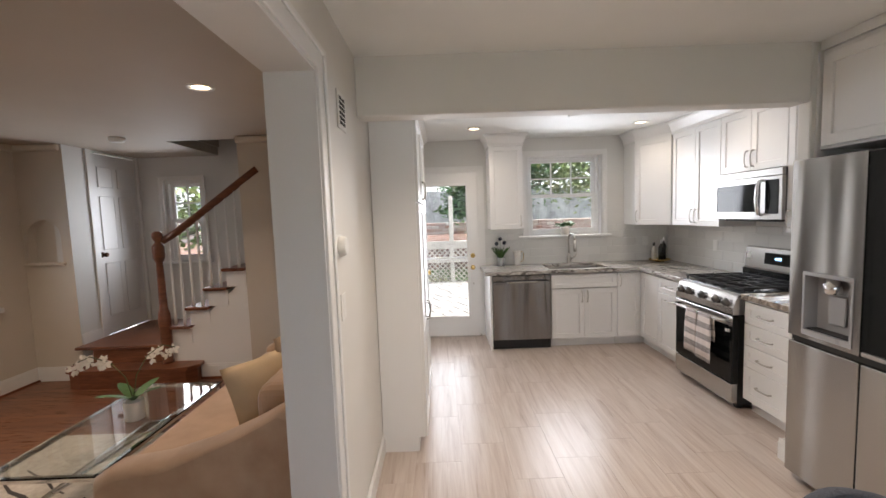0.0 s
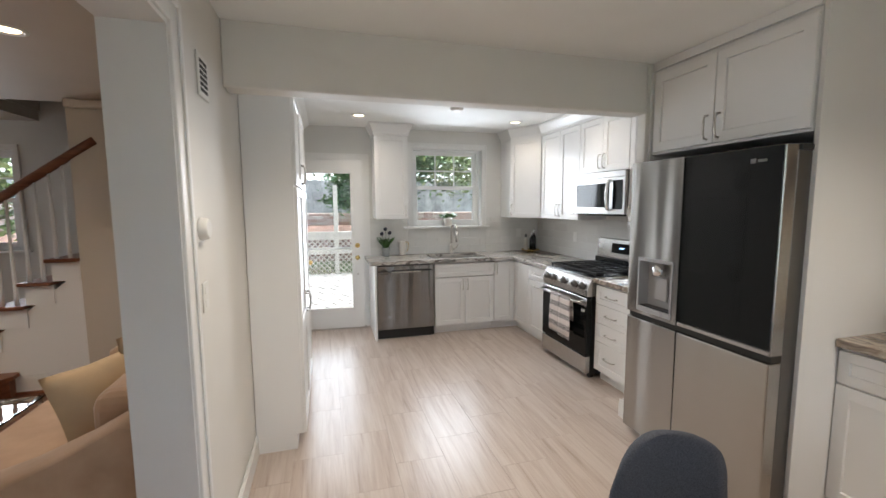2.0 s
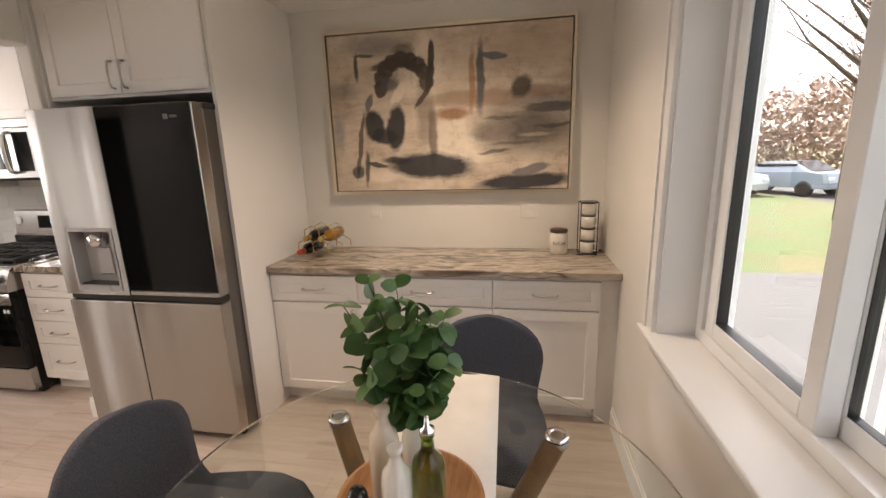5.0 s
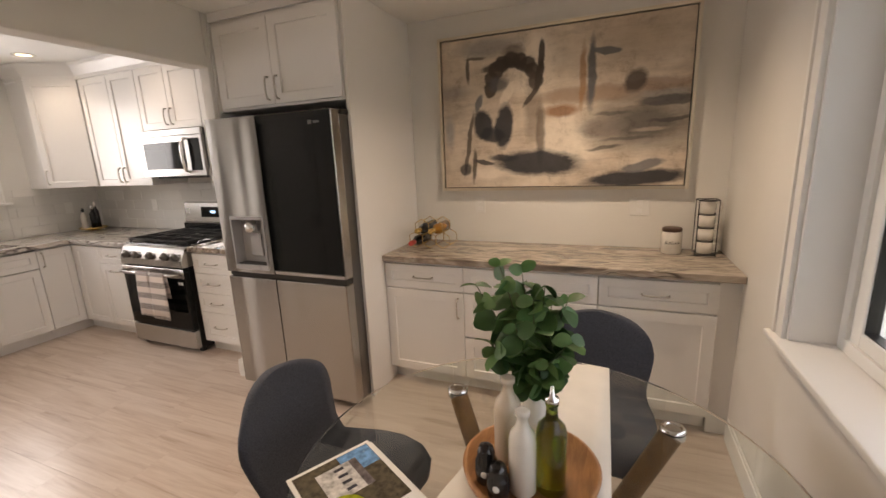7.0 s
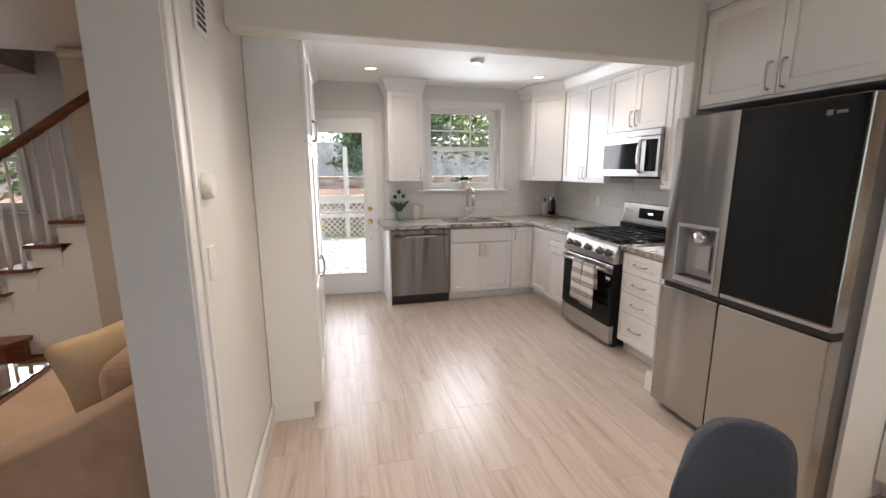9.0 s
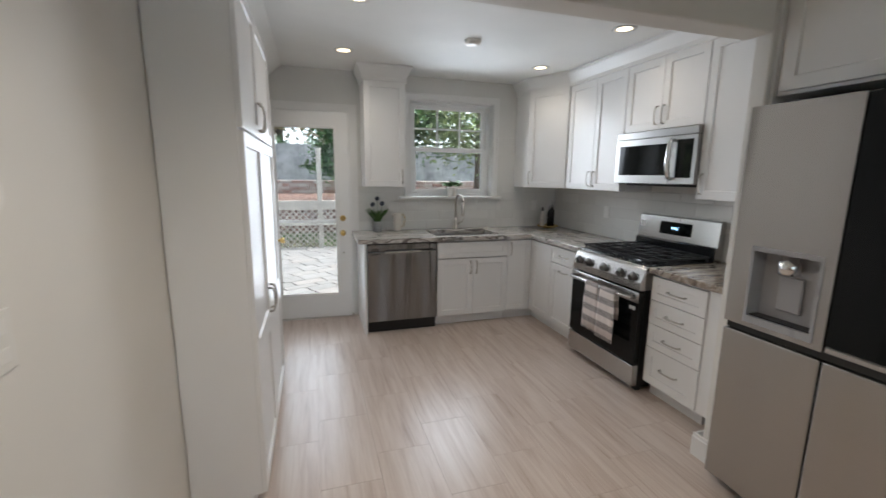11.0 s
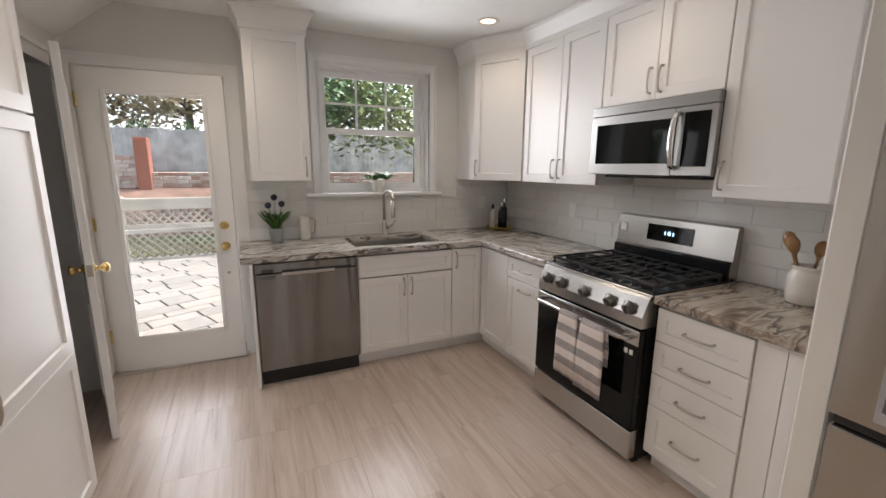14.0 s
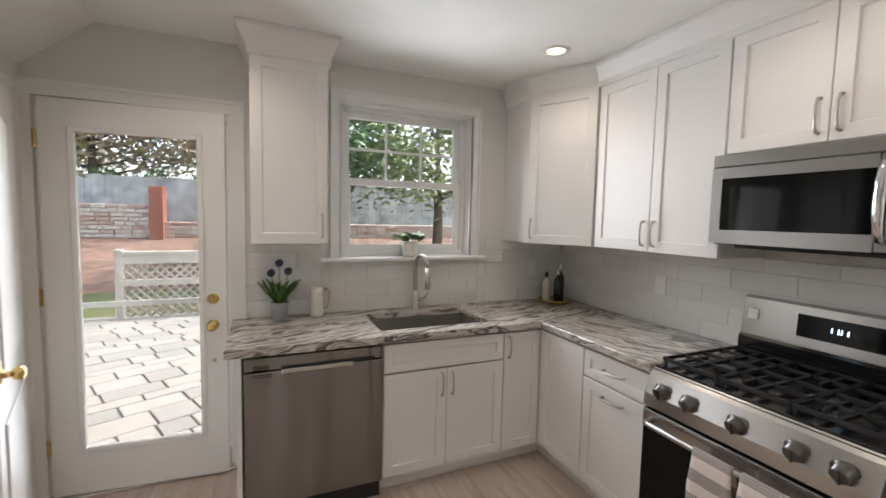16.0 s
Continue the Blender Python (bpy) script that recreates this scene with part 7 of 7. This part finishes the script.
def tree(x, y, z, h, r, mat, seed, leaves=5200, bare=False, size=0.11, trunk=0.16, low=0.25, label="leafy garden tree"):
    t = thing("tree", label, "tree", pose(x, y, z))
    rnd = random.Random(seed)
    b = bmesh.new()
    tube(b, [(0, 0, -0.1), (0.05, 0.03, h * 0.3), (0.0, 0.08, h * 0.6), (0.05, 0.0, h * 0.95)], [trunk, trunk * 0.75, trunk * 0.45, trunk * 0.1], 9)
    tips = []
    for k in range(34 if bare else 20):
        f = rnd.uniform(low, 0.92)
        a = rnd.random() * 2 * math.pi
        l = r * (1.1 - 0.75 * f) * rnd.uniform(0.75, 1.15)
        p0 = Vector((0.03, 0.04, h * f))
        d = Vector((math.cos(a), math.sin(a), 0.9 if bare else 0.25)).normalized()
        p1 = p0 + d * l * 0.5 + Vector((0, 0, 0.04 * l))
        p2 = p0 + d * l + Vector((rnd.uniform(-.1, .1) * l, rnd.uniform(-.1, .1) * l, 0.1 * l))
        tube(b, [p0, p1, p2], [trunk * 0.28, trunk * 0.17, trunk * 0.04], 5)
        tips += [p1, p2, (p1 + p2) / 2]
        if bare:
            for q in range(7):
                f2 = rnd.uniform(0.3, 1.0)
                s0 = p0.lerp(p1, f2 * 2) if f2 < 0.5 else p1.lerp(p2, f2 * 2 - 1)
                e = s0 + Vector((rnd.uniform(-1, 1), rnd.uniform(-1, 1), rnd.uniform(0, 1))) * l * 0.35
                tube(b, [s0, e], [trunk * 0.06, trunk * 0.02], 4)
                tips.append(e)
    part("trunk", b, M_bark, t, "dark bark")
    vs, fs = [], []
    for k in range(leaves):
        c = rnd.choice(tips)
        g = Vector((rnd.gauss(0, 1), rnd.gauss(0, 1), rnd.gauss(0, 0.8))) * (0.16 * r if not bare else 0.12 * r)
        p = c + g
        u = Vector((rnd.uniform(-1, 1), rnd.uniform(-1, 1), rnd.uniform(-0.6, 0.6))).normalized()
        w = u.cross(Vector((rnd.uniform(-1, 1), rnd.uniform(-1, 1), 1))).normalized()
        s = size * rnd.uniform(0.5, 1.2)
        i = len(vs)
        vs += [tuple(p - u * s), tuple(p + w * s * 0.5), tuple(p + u * s), tuple(p - w * s * 0.5)]
        fs.append((i, i + 1, i + 2, i + 3))
    me = bpy.data.meshes.new("crown")
    me.from_pydata(vs, [], fs)
    me.materials.append(mat)
    o = new("crown", me)
    o.parent = t
    return t


M_bark = painted("bark", (0.12, 0.09, 0.075), 0.95, 0.3, 0.8, 6, 40)
M_ever = isle_mat("evergreen_leaf", (0.04, 0.10, 0.04), (0.13, 0.24, 0.08))
M_spring = isle_mat("spring_leaf", (0.12, 0.19, 0.06), (0.34, 0.38, 0.17))
M_bud = isle_mat("red_bud", (0.25, 0.10, 0.08), (0.42, 0.24, 0.2))
M_tan = isle_mat("tan_leaf", (0.40, 0.31, 0.20), (0.60, 0.52, 0.40))
tree(1.9, 13.8, -0.05, 4.6, 1.25, M_ever, 1, 9000, size=0.10, low=0.3, label="dark evergreen tree in the back garden")
tree(2.6, 13.6, -0.05, 5.8, 2.4, M_ever, 2, 9000, size=0.10, low=0.35, label="dark evergreen tree in the back garden")
tree(5.4, 13.0, -0.05, 5.6, 2.6, M_spring, 3, 8000, size=0.10, low=0.35, label="pale spring-green tree in the back garden")
tree(-3.6, 18.6, 1.1, 5.5, 2.6, M_tan, 4, 6500, size=0.13, label="tan budding tree behind the fence")
tree(-0.6, 19.5, 1.1, 6.5, 3.0, M_tan, 5, 6500, size=0.17, label="tan budding tree behind the fence")
tree(-7.4, 20.5, 1.1, 6.0, 3.0, M_tan, 31, 6500, size=0.17, label="tan budding tree behind the fence")
tree(1.9, 21.0, 1.1, 6.5, 3.0, M_tan, 32, 6500, size=0.17, label="tan budding tree behind the fence")
tree(-5.5, 8.2, -0.16, 4.5, 2.2, M_spring, 6, 6000, size=0.1, label="pale green tree beside the house")
tree(-3.0, 9.6, -0.16, 5.0, 1.9, M_spring, 16, 6000, size=0.1, label="pale green tree beside the house")
for _k in range(9):
    _b = bmesh.new()
    _rr = random.Random(60 + _k)
    vs, fs = [], []
    for _q in range(1500):
        _a, _e = _rr.random() * 6.283, _rr.random()
        p = Vector((0.75 * _e ** 0.5 * math.cos(_a), 0.5 * _e ** 0.5 * math.sin(_a), _rr.random() * 1.0 * (1 - _e * 0.6)))
        u = Vector((_rr.uniform(-1, 1), _rr.uniform(-1, 1), _rr.uniform(-0.3, 1))).normalized()
        w = u.cross(Vector((_rr.uniform(-1, 1), 1, 0.3))).normalized()
        i = len(vs)
        vs += [tuple(p - u * 0.06), tuple(p + w * 0.025), tuple(p + u * 0.06), tuple(p - w * 0.025)]
        fs.append((i, i + 1, i + 2, i + 3))
    me = bpy.data.meshes.new("shrub")
    me.from_pydata(vs, [], fs)
    me.materials.append(M_ever)
    _b.free()
    tagged(new("shrub", me), "evergreen shrub growing above the board fence", "shrub", "shrubs behind the fence").matrix_basis = pose(-5.5 + _k * 1.25, 17.7, 1.1) @ Matrix.Diagonal((1, 1, 1.75, 1))
# front garden
for _k, (_x, _y, _h) in enumerate(((13.5, -8.6, 8.5), (21, -14, 9), (30, -20, 9), (38, -14, 9), (24, -22, 8), (46, -20, 10), (34, -26, 10))):
    tree(_x, _y, -0.55, _h, _h * 0.55, M_bud, 70 + _k, 1800, True, 0.07, 0.18, 0.35, "bare spring tree with red buds")
vs, fs = [], []
_rr = random.Random(77)
for _q in range(34000):
    _t = _rr.random()
    _x, _y = 48 - 10 * _rr.random() - 45 * max(0, _t - 0.6), -45 + 50 * min(_t / 0.6, 1) - 6 * _rr.random()
    _top = 5.6 + 3.0 * noise.noise((_x * 0.13, _y * 0.13, 0)) + 1.2 * noise.noise((_x * 0.6, _y * 0.6, 3))
    p = Vector((_x, _y, -1 + _rr.random() ** 0.8 * max(0.8, _top + 1)))
    u = Vector((_rr.uniform(-1, 1), _rr.uniform(-1, 1), _rr.uniform(-1, 1))).normalized()
    w = u.cross(Vector((_rr.uniform(-1, 1), 1, 0.3))).normalized()
    i = len(vs)
    _s = _rr.uniform(0.15, 0.4)
    vs += [tuple(p - u * _s), tuple(p + w * _s * 0.5), tuple(p + u * _s), tuple(p - w * _s * 0.5)]
    fs.append((i, i + 1, i + 2, i + 3))
me = bpy.data.meshes.new("far_woods")
me.from_pydata(vs, [], fs)
me.materials.append(isle_mat("brown_woods", (0.22, 0.14, 0.10), (0.46, 0.33, 0.26)))
tagged(new("far_woods", me), "far reddish-brown spring woods along the road", "woods", kind="stuff")


def car(m, color, label):
    c = thing("car", label, "car", m, "parked cars")
    mat = Mat("car_paint", color, 0.25, 0.2).m
    sec = [(-2.2, 0.35), (-2.25, 0.6), (-2.15, 0.82), (-1.3, 0.92), (-0.6, 1.38), (0.7, 1.42), (1.5, 1.0), (2.1, 0.95), (2.2, 0.6), (2.15, 0.35)]
    b = bmesh.new()
    rows = []
    for y, s in ((-0.88, 0.93), (-0.80, 1.0), (0.80, 1.0), (0.88, 0.93)):
        rows.append([b.verts.new((x * s, y * (0.82 if z > 1.1 else 1), z)) for x, z in sec])
    for p, q in zip(rows, rows[1:]):
        for k in range(len(sec)):
            b.faces.new((p[k], p[(k + 1) % len(sec)], q[(k + 1) % len(sec)], q[k])).smooth = False
    b.faces.new(rows[0])
    b.faces.new(rows[-1][::-1])
    body = part("body", b, mat, c)
    for s in (-1, 1):
        part("side_window", boxes((-0.75, 0.95, min(s * 0.74, s * 0.80), max(s * 0.74, s * 0.80), 1.0, 1.32), bevel=0.02), M_blackglass, c)
        for x in (-1.35, 1.35):
            w = bmesh.new()
            lathe(w, [(0.2, -0.1), (0.31, -0.1), (0.33, -0.06), (0.33, 0.06), (0.31, 0.1), (0.2, 0.1)], 24)
            wh = part("wheel", w, M_black, c, "black tyre", pose(x, s * 0.8, 0.33, 90, 0, 0))
            r = bmesh.new()
            lathe(r, [(0.2, -0.09), (0.19, 0.09)], 16)
            part("rim", r, M_nickel, wh)
        part("headlight", boxes((2.02, 2.2, min(s * 0.5, s * 0.8), max(s * 0.5, s * 0.8), 0.68, 0.82), bevel=0.02), M_plastic, c)
    ws = bmesh.new()
    v = [ws.verts.new(p) for p in ((-1.28, -0.68, 0.95), (-1.28, 0.68, 0.95), (-0.64, 0.6, 1.36), (-0.64, -0.6, 1.36))]
    ws.faces.new(v)
    v = [ws.verts.new(p) for p in ((1.49, -0.68, 1.025), (1.49, 0.68, 1.025), (0.74, 0.6, 1.42), (0.74, -0.6, 1.42))]
    ws.faces.new(v)
    bmesh.ops.translate(ws, verts=ws.verts, vec=(0, 0, 0.012))
    part("windscreen", ws, M_blackglass, c)
    return c


car(pose(22.0, -8.8, -0.62, 0, 0, 200), (0.62, 0.64, 0.66), "silver-white parked car at the kerb")
car(pose(21.5, -11.6, -0.55, 0, 0, 205), (0.30, 0.36, 0.42), "blue-grey parked car at the kerb")
# porch rail outside the wide window
pr = thing("porch_rail", "white porch railing with square balusters", "railing", pose(0, -1.75, -0.12))
for _x in (3.15, 1.4, -0.3):
    part("post", boxes((_x - 0.05, _x + 0.05, -0.05, 0.05, 0, 1.05)), M_trim, pr)
for _z in (0.1, 0.95):
    part("rail", boxes((-0.3, 3.15, -0.03, 0.03, _z, _z + 0.06)), M_trim, pr)
for _k in range(26):
    part("baluster", boxes((-0.2 + _k * 0.125, -0.17 + _k * 0.125, -0.015, 0.015, 0.16, 0.95)), M_trim, pr)
structure("porch_floor", boxes((-1.0, 3.25, -1.85, -0.77, -0.3, -0.12)), painted("porch_boards", (0.2, 0.2, 0.2), 0.8), "grey painted porch floor", "porch")

# outer shell of the house
structure("roof", boxes((-3.96, 3.9, -1.0, 6.2, 3.5, 3.7)), M_gap, "dark flat underside of the roof", "roof")
structure("upper_wall", boxes((3.421, 3.6, -0.8, 5.8, 2.701, 3.5), (-1.0, 3.42, 5.5, 5.75, 2.701, 3.5), (-4.0, 3.42, -0.8, -0.76, 2.701, 3.5)), M_wall_grey, "outer wall above the ceilings", "wall")

# ---- backsplash tiles ----
_tl = Mat("glazed_wall_tile", (0.62, 0.61, 0.58), 0.12)
_tl.color(_tl.mix(_tl.ramp(_tl.random(), [(0.0, (0.70, 0.69, 0.66)), (1.0, (0.76, 0.75, 0.72))]), _tl.ramp(_tl.noise(_tl.coords(), 3, 3), [(0.3, (0.95, 0.95, 0.95)), (0.7, (1, 1, 1))]), 0.8, 'MULTIPLY'))
_tl.bump(_tl.noise(_tl.coords(), 14, 2), 0.12, 0.004)
M_bgrout = painted("tile_grout", (0.66, 0.65, 0.63), 0.9)
bs_n = structure("backsplash", boxes((0.995, 1.55, YN - 0.004, YN, 0.913, 1.384), (1.55, 2.63, YN - 0.004, YN, 0.913, 1.246), (2.63, 3.41, YN - 0.004, YN, 0.913, 1.384)), M_bgrout, "glazed pale wall tiles behind the sink", "tiles")
bs_e = structure("backsplash", boxes((XE - 0.004, XE, 2.613, 5.49, 0.913, 1.384)), M_bgrout, "glazed pale wall tiles behind the stove", "tiles")
_cache = {}
TWD, THT = 0.30, 0.1


def lay(parent, u0, u1, z0, z1, place, phase):
    r, z = 0, z0
    while z < z1 - 0.01:
        h = min(THT, z1 - z)
        u = u0 - (phase + (TWD / 2 if r % 2 else 0)) % TWD
        while u < u1:
            a, b = max(u, u0), min(u + TWD, u1)
            if b - a > 0.012:
                piece("tile", slab_piece(_cache, "tile", b - a - 0.0025, 0.007, h - 0.0025, _tl.m, 0.0015), parent, place(a, z))
            u += TWD
        z += THT
        r += 1


lay(bs_n, 0.995, 1.55, 0.914, 1.384, lambda a, z: pose(a, YN - 0.0075, z), 0.1)
lay(bs_n, 1.55, 2.63, 0.914, 1.246, lambda a, z: pose(a, YN - 0.0075, z), 0.055)
lay(bs_n, 2.63, 3.405, 0.914, 1.384, lambda a, z: pose(a, YN - 0.0075, z), 0.235)
lay(bs_e, 0.0, 2.868, 0.914, 1.384, lambda a, z: pose(XE - 0.0075, 5.485 - a, z, 0, 0, -90), 0.0)
outlet(3.12, YN - 0.0075, 1.16, 0, "white wall outlet plate on the tiles")
outlet(XE - 0.0075, 4.55, 1.16, -90, "white wall outlet plate on the tiles")

# ---- floor tiles ----
_fc = {}
_k = 0
_x = 0.885 - 0.30 * 4
while _x < 3.42:
    _y = 4.11 - 0.60 * 9 + (_k % 3) * 0.2
    while _y < 5.5:
        a, b = max(_x, XW - 0.05 if _y > 1.3 else -0.12), min(_x + 0.30, XE - 0.001)
        c, d = max(_y, YS + 0.001), min(_y + 0.60, YN - 0.001)
        if _y > 1.3 and a < XW:
            a = XW
        if b - a > 0.01 and d - c > 0.01 and not (a > 2.9 and c > 4.95):
            piece("tile", slab_piece(_fc, "tile", b - a - 0.0007, d - c - 0.0007, 0.006, M_tile, 0.0006), floor_slab, pose(a, c, -0.006))
        _y += 0.60
    _x += 0.30
    _k += 1
